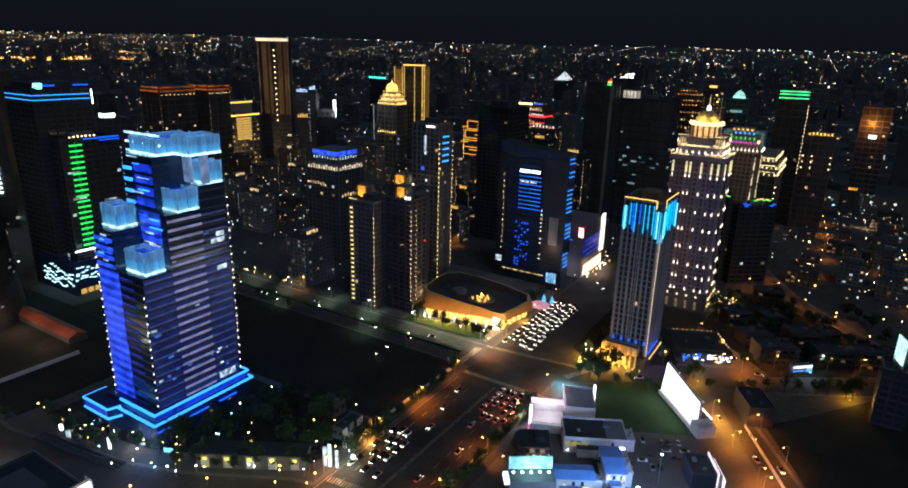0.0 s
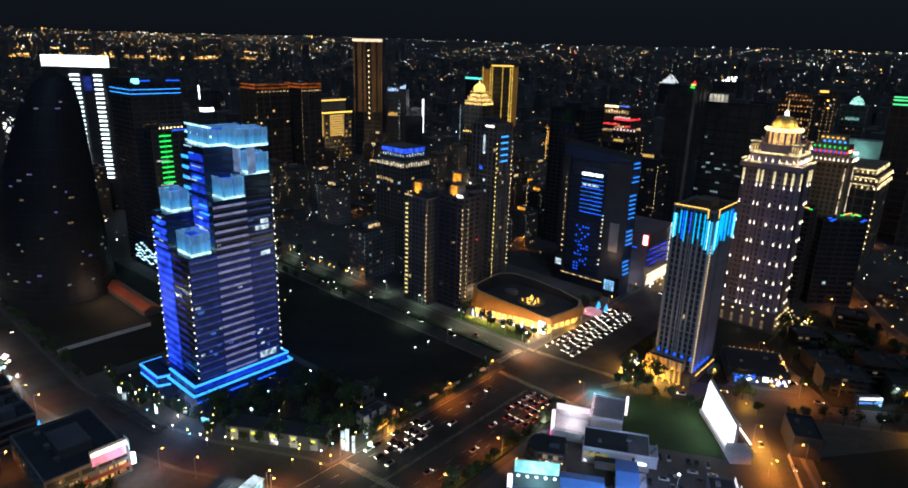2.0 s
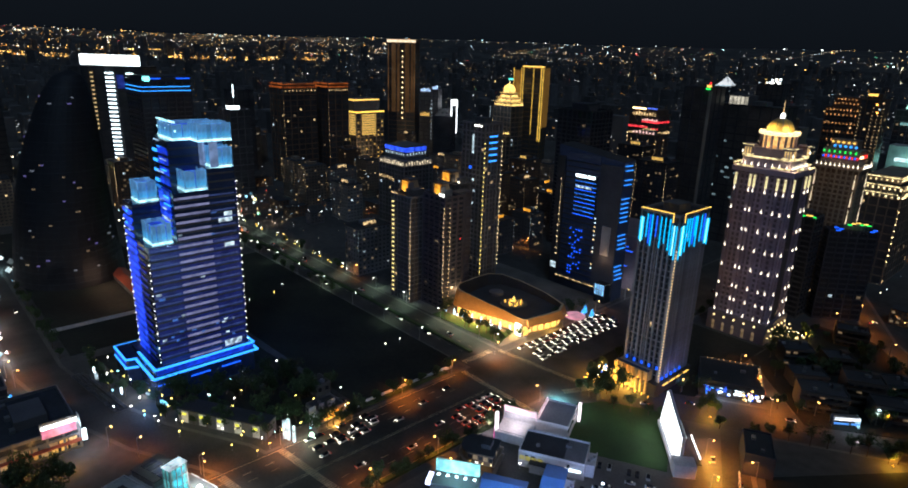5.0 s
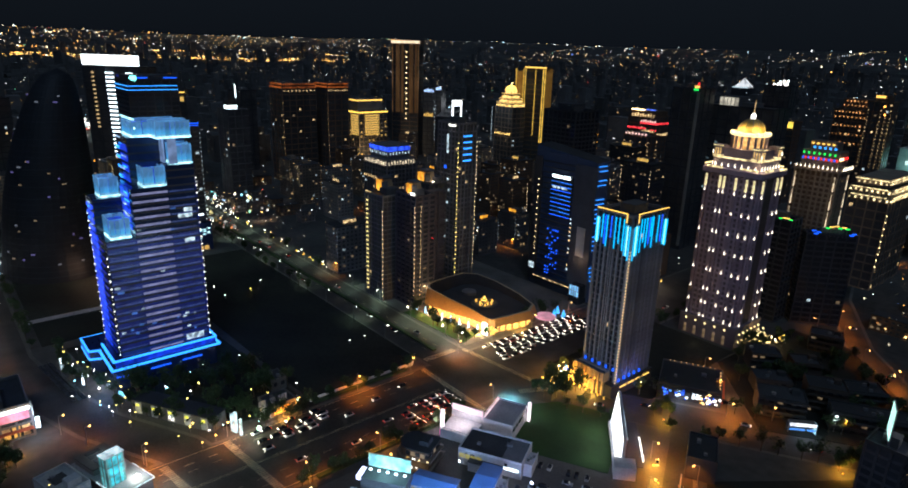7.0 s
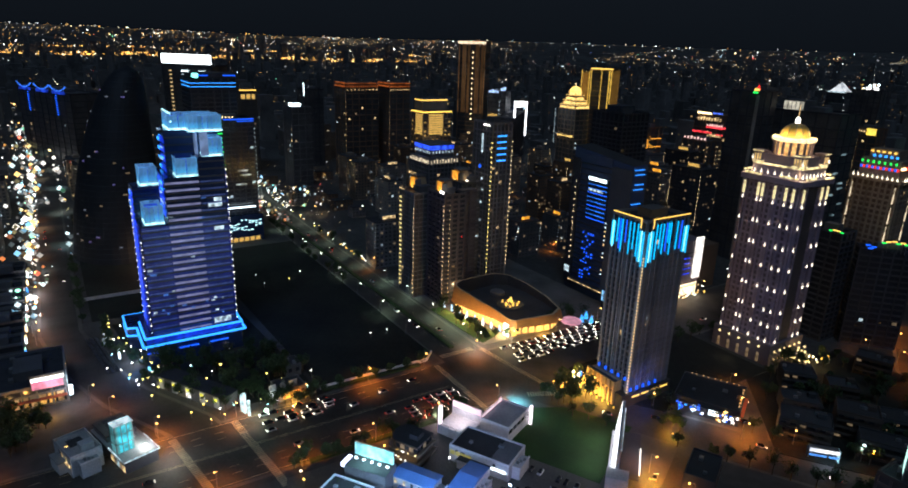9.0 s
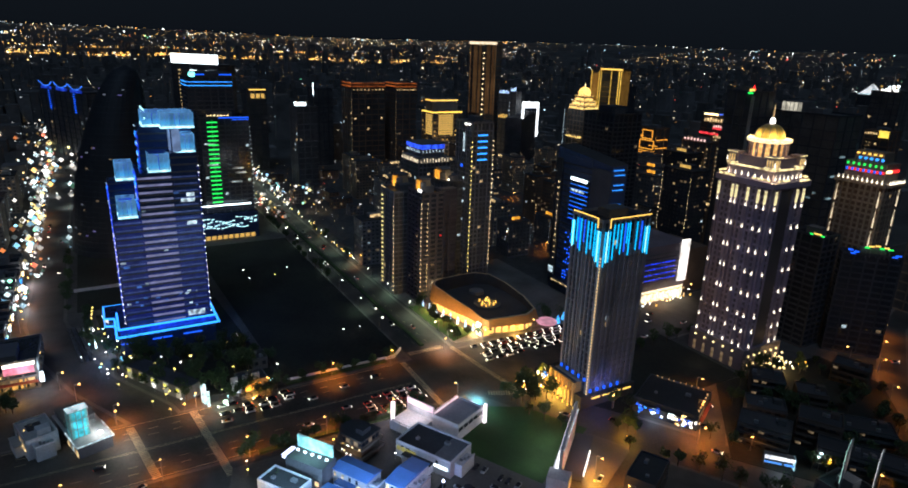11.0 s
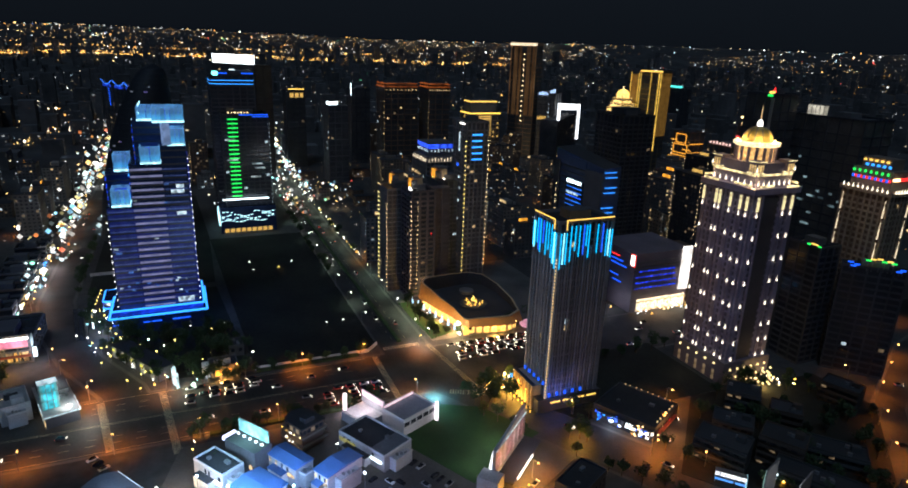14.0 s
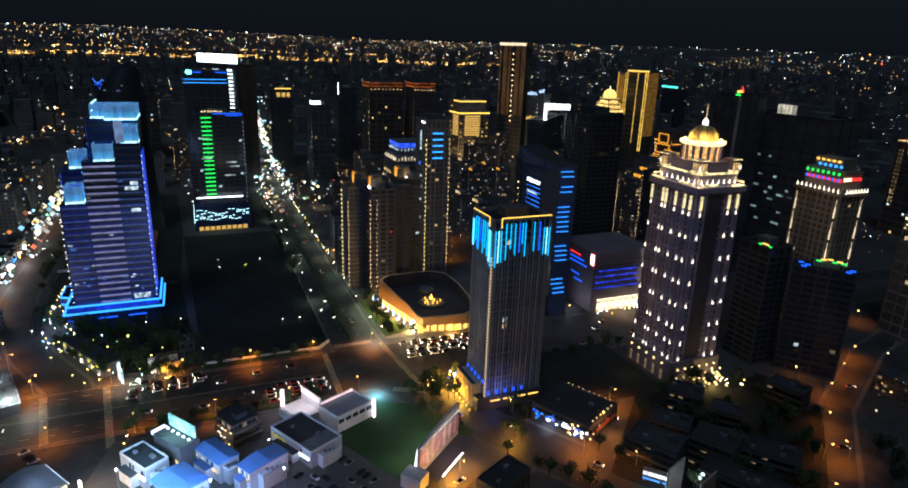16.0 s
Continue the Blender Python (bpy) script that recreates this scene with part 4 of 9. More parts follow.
for z in (60, 73, 90):
    part("blue_lamp", boxes([(-3, -1, -8.8, -8.3, z, z + 2)]), E_BLUE, t)
    part("blue_lamp", boxes([(0.5, 1.7, -8.8, -8.3, z - 8, z - 6.5)]), E_WINCOOL, t)

t = tower("apartment_tower", -273, -252, 307, 331, 74, "grey apartment tower with stacked yellow balcony lamps", skin=GREYWALL, core=DIMGLASS, floor=3.2, bay=3.6, pier=0.4, lit=0.012, seed=5, band=0.7, out=0.3)
YBAR = mesh_of("balcony_lamp", boxes([(-1.0, 1.0, -0.3, 0.3, 0, 0.9)]), glow("balcony_led", (1.0, 0.8, 0.3), 1.3))
for k in range(21):
    part("balcony_lamp", YBAR, None, t, at=(-7.8, -12.8, 5 + k * 3.2))
dots(t, 10.6, -12.6, 4, 70, 3.2, 0.3, E_WARM)
part("eave_light", boxes([(-9.5, -3, -12.9, -12.4, 75.4, 76)]), E_WINWARM, t)
roof_crown(t, -5.5, 0.5, 9, 9, 75.4, 8)
TILE = mat("dark_tile", (0.085, 0.075, 0.085), 0.7)
t = tower("apartment_tower", -250, -228.8, 317, 333, 77, "grey apartment tower with amber-lit roof pavilion", skin=TILE, core=GLASS, floor=3.2, bay=5.3, pier=1.5, lit=0.01, seed=6, band=1.3, out=0.5)
# balcony stacks: shallow projecting bays with a rail at each floor
BALCONY = mesh_of("balcony", boxes([(-1.7, 1.7, -1.2, 0, 0, 0.25), (-1.7, 1.7, -1.25, -1.1, 0.25, 1.15), (-1.75, -1.6, -1.2, 0, 0.25, 1.15), (1.6, 1.75, -1.2, 0, 0.25, 1.15)]), TILE)
for k in range(22):
    for x in (-5.3, 0, 5.3):
        part("balcony", BALCONY, None, t, at=(x, -8.9, 5 + k * 3.2))
part("rear_wing", boxes([(-3.5, 3.4, 8.6, 22, 0, 78)]), TILE, t)
for k in range(24):
    part("wing_band", boxes([(3.45, 4.1, 8.7, 21.8, 0, 1.3)]), TILE, t, at=(0, 0, 2 + k * 3.2))
for y in (12, 16.5):
    part("wing_pier", boxes([(3.45, 4.3, y - 0.7, y + 0.7, 2, 78)]), TILE, t)
roof_crown(t, 0.5, -2, 8, 8, 78.4, 7, False)
dots(t, 10.4, -8.8, 10, 76, 3.2, 0.3, E_WARM)
dots(t, 11.6, -4.6, 10, 76, 3.2, 0.24, E_WARM)
for x in (5.5, 8.3):
    part("roof_lamp", boxes([(x, x + 1.5, -9.1, -8.5, 78.6, 80.2)]), E_WHITE, t)
lamp_at(t, 7.6, -7, 81.5, 160, (1.0, 0.9, 0.7), 0.3)
part("red_lamp", boxes([(11.2, 11.8, 5, 5.7, 48, 48.7)]), E_RED, t)
t = tower("apartment_tower", -268, -247, 342, 366, 79, "dark apartment tower with amber roof screen", skin=GREYWALL, core=DIMGLASS, floor=3.2, pier=0.5, lit=0.01, seed=7)
roof_crown(t, -0.5, -6, 10, 9, 80.4, 7)

# tiered building with a blue-lit crown
t = tower("tiered_tower", -371, -337, 368, 398, 76, "dark tower with pale arcade and blue-lit crown", skin=GREYWALL, core=DIMGLASS, lit=0.02, roof=False, seed=8)
part("arcade_tier", slab(33, 29, 76, 81), GREYWALL, t)
part("crown_tier", slab(26, 22, 81, 90), GREYWALL, t)
part("crown_glow", boxes([(-13.4, 13.6, -11.9, -11.2, 87.5, 91.2), (13.2, 13.8, -11.2, 11, 87.5, 91.2)]), glow("crown_blue", (0.03, 0.1, 1.0), 1.2, 0.6, False, 0.3), t)
part("crown_roof", slab(28, 24.4, 91.2, 91.8), GREYWALL, t)
E_ARCADE = glow("arcade_warm", (1.0, 0.82, 0.58), 0.7, 0.7, False, 0.5)
lamp_row(t, -16, -15.2, 16.5, -15.2, 76.8, 12, 0.9, 3.0, E_ARCADE)
lamp_row(t, 17, -14, 17, 14, 76.8, 10, 0.9, 3.0, E_ARCADE)
lamp_row(t, -13, -12.2, 13.6, -12.2, 84.6, 9, 0.6, 2.2, E_WINCOOL)
lamp_row(t, 14, -11, 14, 11, 84.6, 7, 0.6, 2.2, E_WINCOOL)
lamp_row(t, -17, -15.6, 2, -15.6, 64, 7, 0.8, 2.2, E_WINWARM)
lamp_row(t, 17.5, -13, 17.5, 6, 55, 6, 0.8, 2.6, E_WINWARM)

# curved blue office block
def blue_office():
    ob = thing("office_block", -198, 430, 0, "dark office block with blue light strips", "building")
    prof = [(-23, -9), (32, -9), (32, 4), (-23, 6)]
    bm = bmesh.new()
    lo = [bm.verts.new((*p, 0)) for p in prof]
    hi = [bm.verts.new((*p, z)) for p, z in zip(prof, (106, 100, 101, 107))]
    bm.faces.new(hi).material_index = 1
    for i in range(4):
        bm.faces.new((lo[i], lo[(i + 1) % 4], hi[(i + 1) % 4], hi[i]))
    part("wall", bm, mat("blue_black_panel", (0.05, 0.08, 0.16), 0.4), ob).data.materials.append(ROOFDARK)
    for k in range(24):
        part("floor_band", boxes([(-23.2, 14, -9.9, -8.9, 0, 0.8)]), DARKWALL, ob, at=(0, 0, 5 + k * 3.9))
    part("corner_pier", boxes([(14.5, 32.2, -10.4, -8.8, 4, 97)]), mat("pier_stone", (0.075, 0.085, 0.11), 0.6), ob, "blue-grey stone corner pier")
    part("edge_pier", boxes([(-23.4, -16, -10.2, -8.8, 4, 98)]), DARKWALL, ob)
    part("roof_parapet", boxes([(-16, 14, -9.8, -9.02, 96, 102)]), mat("blue_black_panel", (0.05, 0.08, 0.16), 0.4), ob)
    part("window_field", boxes([(-6.5, 12.5, -10.2, -9.4, 57, 86.5)]), GLASS, ob)
    for k in range(9):
        part("blue_strip", boxes([(-6, 12, -10.6, -10.2, 0, 0.5)]), glow("office_blue", (0.02, 0.2, 1.0), 0.9, 0.5) if k % 3 else E_BLUE, ob, at=(0, 0, 57.5 + k * 3.05))
    part("white_sign", boxes([(-5.8, 3, -10.7, -10.2, 85, 87), (4.5, 10.5, -10.7, -10.2, 85, 87)]), E_COOL, ob)
    part("white_sign", boxes([(-5, -2, -10.7, -10.2, 77.4, 79), (-1, 1.5, -10.7, -10.2, 77.4, 79), (3, 8, -10.7, -10.2, 77.4, 79)]), E_WINCOOL, ob)
    rr = random.Random(2)
    for k in range(26):
        if k not in (4, 5, 6, 11, 12, 19, 20, 23):
            a = rr.uniform(-1.0, 1.0)
            part("blue_strip", boxes([(32.1, 32.9, -8.4 + a, 0.2 + a, 0, 0.55)]), glow("office_azure", (0.03, 0.28, 1.0), 1.3, 0.4), ob, at=(0, 0, 16 + k * 3.25))
    for k in range(44):
        part("blue_dot", boxes([(0, 0.6, -10.3, -9.6, 0, 1.0)]), E_BLUE, ob, at=(-7 + 2.4 * rr.randrange(5) + rr.uniform(-0.3, 0.3), 0, 12 + 2.4 * rr.randrange(15)))
    for k in range(16):
        part("lit_window", boxes([(0, 1.0, -10.1, -9.7, 0, 0.9)]), E_WINCOOL if k % 3 else E_WINWARM, ob, at=(13.2 - 0.02 * k, 0, 20 + 3.1 * rr.randrange(14)))
    part("warm_panel", boxes([(20.5, 27.5, -10.9, -10.3, 33, 54)]), PALE, ob, "pale panel washed by warm floodlight")
    lamp_at(ob, 24, -16, 30, 900, (1.0, 0.6, 0.35), 0.5)
    part("lit_window", boxes([(-23, -18, -10.6, -10.1, 12.5, 17)]), E_WINCOOL, ob, "bright white corner window")
    part("canopy", boxes([(-16, 20, -13, -9, 8.2, 9.4)]), DARKWALL, ob)
    part("canopy_light", boxes([(-15.5, 19.5, -13.4, -13.05, 8.4, 9.0)]), E_WINWARM, ob)
    part("porch", boxes([(23.5, 32, -17.2, -9, 0, 14)]), GLASS, ob)
    part("porch_glow", boxes([(23.7, 31.8, -17.5, -17.2, 6, 13.6)]), glow("porch_sky", (0.25, 0.6, 1.0), 1.2, 0.5), ob, "sky-blue glowing porch front")
    for i in range(5):
        part("mullion", boxes([(-0.25, 0.25, -17.8, -17.4, 6, 13.6)]), STEEL, ob, at=(23.7 + i * 2.03, 0, 0))
    part("transom", boxes([(23.6, 31.9, -17.75, -17.45, 9.6, 10)]), STEEL, ob)
    dots(ob, -18.5, -10.5, 24, 86, 4.4, 0.3, E_WARM)


blue_office()

# ---- shopping centre with curved tan facade ----
def mall():
    ob = thing("shopping_centre", -200, 345, 0.2, "low shopping centre with amber-lit tan curved facade", "shopping centre")
    pts = [(-20, -24), (-8, -22.5), (4, -20), (16, -16.5), (27, -15.5), (32, -14), (34, -8), (34, 22), (-24, 24), (-26, -10)]
    tops = [18, 16, 14, 12, 10.5, 10.2, 10.5, 12, 16, 18]
    smooth = []
    for i in range(len(pts)):
        a, b, c, d = [Vector((*pts[(i + k) % len(pts)], tops[(i + k) % len(pts)])) for k in (-1, 0, 1, 2)]
        steps = 3 if (c - b).length > 9 else 2
        for k in range(steps):
            u = k / steps
            smooth.append(0.5 * (2 * b + (c - a) * u + (2 * a - 5 * b + 4 * c - d) * u * u + (3 * b - a - 3 * c + d) * u ** 3))
    pts, tops = [(v.x, v.y) for v in smooth], [v.z for v in smooth]
    n = len(pts)

    def ring(k, z):
        return [(p[0] * k, p[1] * k, (z[i] if isinstance(z, list) else z)) for i, p in enumerate(pts)]

    def skin(name, lower, upper, material, label=""):
        bm = bmesh.new()
        a, b = [bm.verts.new(c) for c in lower], [bm.verts.new(c) for c in upper]
        for i in range(n):
            bm.faces.new((a[i], a[(i + 1) % n], b[(i + 1) % n], b[i]))
        return part(name, bm, material, ob, label)

    skin("shopfront_wall", ring(0.95, 0.0), ring(0.95, 6.2), TAN)
    skin("soffit", ring(0.95, 6.2), ring(1.06, 6.0), TAN)
    skin("facade", ring(1.06, 6.0), ring(1.0, tops), mat("amber_stone", (0.45, 0.22, 0.07), 0.6), "tan stone facade leaning outward at its foot")
    skin("parapet_top", ring(1.0, tops), ring(0.96, tops), TAN)
    skin("parapet_inside", ring(0.96, tops), ring(0.95, 8.5), ROOFDARK)
    bm = bmesh.new()
    bm.faces.new([bm.verts.new(c) for c in ring(0.95, 8.5)])
    part("roof", bm, ROOFDARK, ob)
    for i in range(n):
        j = (i + 1) % n
        a, b = Vector(pts[i]) * 0.96, Vector(pts[j]) * 0.96
        if a.y > 20 and b.y > 20:
            continue
        d = (b - a)
        m = max(1, int(d.length / 4))
        for k in range(m):
            c = a + d * ((k + 0.5) / m)
            w = part("shop_window", boxes([(-1.5, 1.5, -0.25, 0.1, 0.5, 5.0)]), glow("shop_amber", (1.0, 0.62, 0.16), 1.5, 0.6, False, 0.6), ob, at=(c.x, c.y, 0))
            w.rotation_euler[2] = math.atan2(d.y, d.x)
    court = part("court", lathe([(9, 8.6), (9, 9.4), (6.4, 9.6), (6.4, 8.8)], 24), PAVING, ob, at=(8, 2, 0))
    for i in range(9):
        a = i * 0.7
        part("court_lamp", lathe([(0.5, 0), (0.5, 1.6), (0.1, 2)], 8), glow("court_amber", (1.0, 0.55, 0.1), 1.6), court, at=((3 + i % 3 * 1.6) * math.cos(a), (3 + i % 3 * 1.6) * math.sin(a), 8.8))
    mr = random.Random(6)
    for i in range(26):
        a, r = mr.uniform(0, 6.28), mr.uniform(0, 3.2)
        part("tree_lamp", lathe([(0.05, 0), (0.28, 0.3), (0.05, 0.7)], 6), glow("court_gold", (1.0, 0.68, 0.15), 2.4), court, at=(r * math.cos(a), r * math.sin(a), 9 + (3.4 - r) * mr.uniform(0.3, 1.5)))
    part("roof_ring", lathe([(5, 8.6), (5, 10.6), (3, 11.2)], 20), GREYWALL, ob, at=(-12, 6, 0))
    part("corner_sign", boxes([(28, 32.5, -18.4, -17.6, 0.5, 8)]), E_WHITE, ob)
    part("corner_banner", boxes([(33.2, 33.8, -16, -12.5, 0.5, 6.5)]), E_GOLD, ob)
    for i in range(8):
        bm = lathe([(0.7, 0), (0.55, 2.2), (0.1, 4.6)], 7)
        part("light_cone", bm, glow("blue_white_tree", (0.3, 0.62, 1.0), 2.4), ob, at=(-26 + i * 7, -28 + i * 1.5, 0))
    for x, y in ((-17, -29.5), (-8, -28.5), (1, -27), (10, -24.5), (19, -22), (28, -20.5)):
        lamp_at(ob, x, y, 1.6, 3800, (1.0, 0.52, 0.12), 0.5)
    for x, y in ((-14, -25), (-2, -23.4), (12, -19.6)):
        part("white_lamp", lathe([(0.5, 0), (0.5, 1.4), (0.1, 1.8)], 8), E_WHITE, ob, at=(x, y - 3, 1))
    lamp_at(ob, 41, 4, 2.0, 7000, (1.0, 0.55, 0.12), 0.5)
    lamp_at(ob, 36, -22, 7, 7500, (1.0, 0.78, 0.45), 0.6)
    lamp_at(ob, 8, 2, 12.5, 1800, (1.0, 0.55, 0.12), 0.6)
    lamp_at(ob, -26, -18, 13, 1200, (1.0, 0.75, 0.4), 0.6)
    k = thing("kiosk_canopy", -160, 372, 0, "round pink-lit kiosk canopy beside the avenue", "canopy")
    part("roof", lathe([(6.5, 4.2), (6.8, 4.8), (5.5, 5.6), (0.5, 6)], 20), glow("pink_canopy", (1.0, 0.45, 0.6), 0.6, 0.3), k)
    part("post", lathe([(0.5, 0), (0.5, 4.3)], 8), STEEL, k)
    for x, y in ((-162, 383), (-158, 388), (-165, 390)):
        g = thing("light_tree", x, y, 0, "blue-lit ornamental light tree on the plaza", "light tree", "light trees")
        part("cone", lathe([(1.6, 0.8), (1.2, 3), (0.1, 6)], 8), glow("blue_tree_led", (0.05, 0.4, 1.0), 1.6, 0.6, False, 1.5), g)
        part("stem", lathe([(0.2, 0), (0.2, 0.9)], 6), STEEL, g)


mall()


def store():
    ob = thing("department_store", -182, 475, 0, "department store with coloured light bands and bright entrance", "store")
    part("wall", boxes([(-22, 20, -24, 24, 0, 42)]), mat("purple_grey_panel", (0.2, 0.16, 0.19), 0.5), ob)
    for i, (z, m) in enumerate(((36, E_RED), (33, E_BLUE), (30, E_BLUE), (22, E_BLUE), (18, E_BLUE))):
        part("light_band", boxes([(-21 + i * 5, 4 + (i % 3) * 4, -24.5, -24, z, z + 0.6)]), m, ob)
        part("panel_joint", boxes([(20, 20.3, -24, 22, z - 0.5, z + 0.1)]), GREYWALL, ob)
    part("sign", boxes([(17, 20.2, -25, -24.4, 34, 41)]), E_WHITE, ob)
    part("sign_border", boxes([(16.4, 20.8, -24.6, -24.2, 33.4, 41.6)]), E_RED, ob)
    part("white_column", boxes([(20.1, 21.3, 16, 23.8, 13, 44)]), glow("column_lit", (1.0, 0.93, 0.86), 1.4, 0.35, False, 0.2), ob)
    for k, (z, a, b) in enumerate(((29, -20, 12), (25, -22, 13), (21, -22, 14), (17, -22, 14))):
        for i in range(9):
            y = a + (b - a) * i / 9
            part("blue_lamp", boxes([(20.25, 20.6, y, y + (b - a) / 9 * 0.72, z, z + 0.8)]), glow("store_blue", (0.02, 0.06, 1.0), 0.9, 0.6, False, 0.3), ob)
    for i in range(7):
        part("shopfront", boxes([(20.1, 20.5, -2.6, 2.6, 0.5, 9)]), glow("shop_bright", (1.0, 0.82, 0.55), 1.6, 0.9, False, 0.5), ob, at=(0, -16 + i * 6, 0))
    part("brown_wing", boxes([(-20, 16, 25, 50, 0, 34)]), BROWN, ob)
    sr = random.Random(23)
    for i in range(26):
        part("shop_lamp", boxes([(-0.3, 0.3, -0.5, 0.5, 0, sr.uniform(0.5, 1.6))]), sr.choice((E_WHITE, E_WARM, E_WINWARM, E_GOLD, E_COOL)), ob, at=(21.5 + sr.uniform(0, 8), sr.uniform(-22, 24), sr.uniform(0.4, 9)))
    lamp_at(ob, 25, 2, 4, 1500, (1.0, 0.8, 0.5), 1.0)
    lamp_at(ob, 25, 18, 4, 1300, (1.0, 0.85, 0.6), 1.0)
    lamp_at(ob, 26, 20, 20, 900, (1.0, 0.75, 0.72), 1.0)
    lamp_at(ob, 10, -34, 6, 1200, (0.8, 0.85, 1.0), 1.5)


store()

# ---- west group: green ladder block, tall blue-banded block, white sign slab, rounded dark tower ----
t = tower("office_tower", -490, -454, 208, 245, 139, "tall dark tower with blue bands and teal beacon", skin=DARKWALL, lit=0.004, roof=True, seed=12, bay=6)
part("blue_band", boxes([(17.9, 18.6, -18, 18, 135, 135.5), (17.9, 18.6, -18, 18, 132, 132.5), (-18, 18.6, -19.1, -18.4, 135, 135.5), (-18, 18.6, -19.1, -18.4, 132, 132.5)]), E_AZURE, t)
part("blue_cap", boxes([(17.9, 18.6, -16, -4, 141, 141.8), (17.9, 18.6, 8, 18, 141, 141.8)]), E_BLUE, t)
part("beacon", lathe([(2.4, 139.5), (2.8, 141), (2.4, 143)], 12), glow("teal_beacon", (0.2, 1.0, 0.9), 3.0), t, at=(17, -14, 0))
part("crown_block", boxes([(-16, 17.5, -16, 18, 139, 143)]), DARKWALL, t)
E_OFFICEDIM = glow("office_dim_white", (0.8, 0.95, 1.0), 0.4, 0.9, False, 0.2)
t = tower("office_block", -474, -441, 214, 254, 106, "dark office block with green light ladder", skin=DARKWALL, lit=0.012, lit_mats=(E_WINCOOL,), seed=13, bay=5, floor=3.8)
LADDER = mesh_of("ladder_bar", boxes([(16.6, 17.6, -15, -6.5, 0, 0.9)]), E_GREEN)
for k in range(19):
    part("ladder_bar", LADDER, None, t, at=(0, 0, 33 + k * 3.85))
part("ladder_rail", boxes([(16.9, 17.2, -11, -10.7, 33, 105)]), glow("rail_green", (0.02, 0.7, 0.1), 0.5), t)
part("blue_cap", boxes([(16.6, 17.3, -5, 20, 106, 106.8), (16.6, 17.3, 6, 20, 104.4, 104.9)]), E_BLUE, t)
lamp_row(t, 17, -15, 17, 4, 108, 7, 0.7, 1.0, E_WARM, "parapet_lamps")
for y, z in ((4, 62), (6, 58), (2, 50), (-18, 84), (-17, 66)):
    part("lit_floor", boxes([(16.7, 17.2, y, y + 9, z, z + 1.2)]), E_OFFICEDIM, t)
part("white_line", boxes([(22, 22.6, -24, 16, 31, 32)]), E_COOL, t)
part("podium", boxes([(-20, 22, -27, 22, 0, 24)]), BLUEGLASS, t)
rr = random.Random(31)
E_WAVE = glow("wave_led", (0.5, 0.9, 1.0), 2.6, 0.5, False, 0.3)
WAVE = mesh_of("wave_lamp", boxes([(22, 22.5, -1.1, 1.1, 0, 0.65)]), E_WAVE)
WAVE_S = mesh_of("wave_lamp", boxes([(-0.9, 0.9, -27.5, -27, 0, 0.6)]), E_WAVE)
for k in range(48):
    part("wave_lamp", WAVE, None, t, at=(0, -25 + (k * 3.1) % 46 + rr.uniform(-0.6, 0.6), 11 + (k // 13) * 2.6 + math.sin(k) * 0.9))
    part("wave_lamp", WAVE_S, None, t, at=(-18 + (k * 2.9) % 39 + rr.uniform(-0.6, 0.6), 0, 5 + (k // 11) * 3.1 + math.sin(k * 1.3) * 1.0))
for k in range(9):
    part("shopfront", boxes([(22, 22.4, -1.9, 1.9, 0.8, 4.2)]), E_WINGOLD, t, at=(0, -22 + k * 4.8, 0))
dots(t, 17.2, 20.4, 26, 104, 3.8, 0.4, E_WINCOOL)

t = tower("sign_tower", -717, -650, 243, 271, 141, "dark slab tower topped by a bright white sign", skin=DARKWALL, lit=0.004, seed=14, turn=40, bay=7)
part("roof_sign", boxes([(-33, 33, -15, -13, 143, 153.5)]), glow("white_sign_face", (0.85, 0.95, 1.0), 3.0), t)
for x in (-30, -12, 12, 30):
    part("sign_stay", boxes([(x - 0.4, x + 0.4, -14.6, -13.4, 141, 143)]), STEEL, t)
RUNGS = [mesh_of("white_rung", boxes([(-h, h, -0.4, 0.4, 0, 1.4)]), m) for h, m in ((1.6, E_WINWARM), (4.6, E_COOL), (3.8, E_COOL))]
for x, me, n in ((-22, RUNGS[0], 14), (-2, RUNGS[1], 24), (21, RUNGS[2], 24)):
    for k in range(n):
        part("white_rung", me, None, t, at=(x, -15, 134.5 - k * 4.4))
part("blue_panel", boxes([(6, 14, -14.9, -14.5, 120, 134)]), glow("panel_blue", (0.05, 0.1, 0.7), 0.25, 0.6), t)

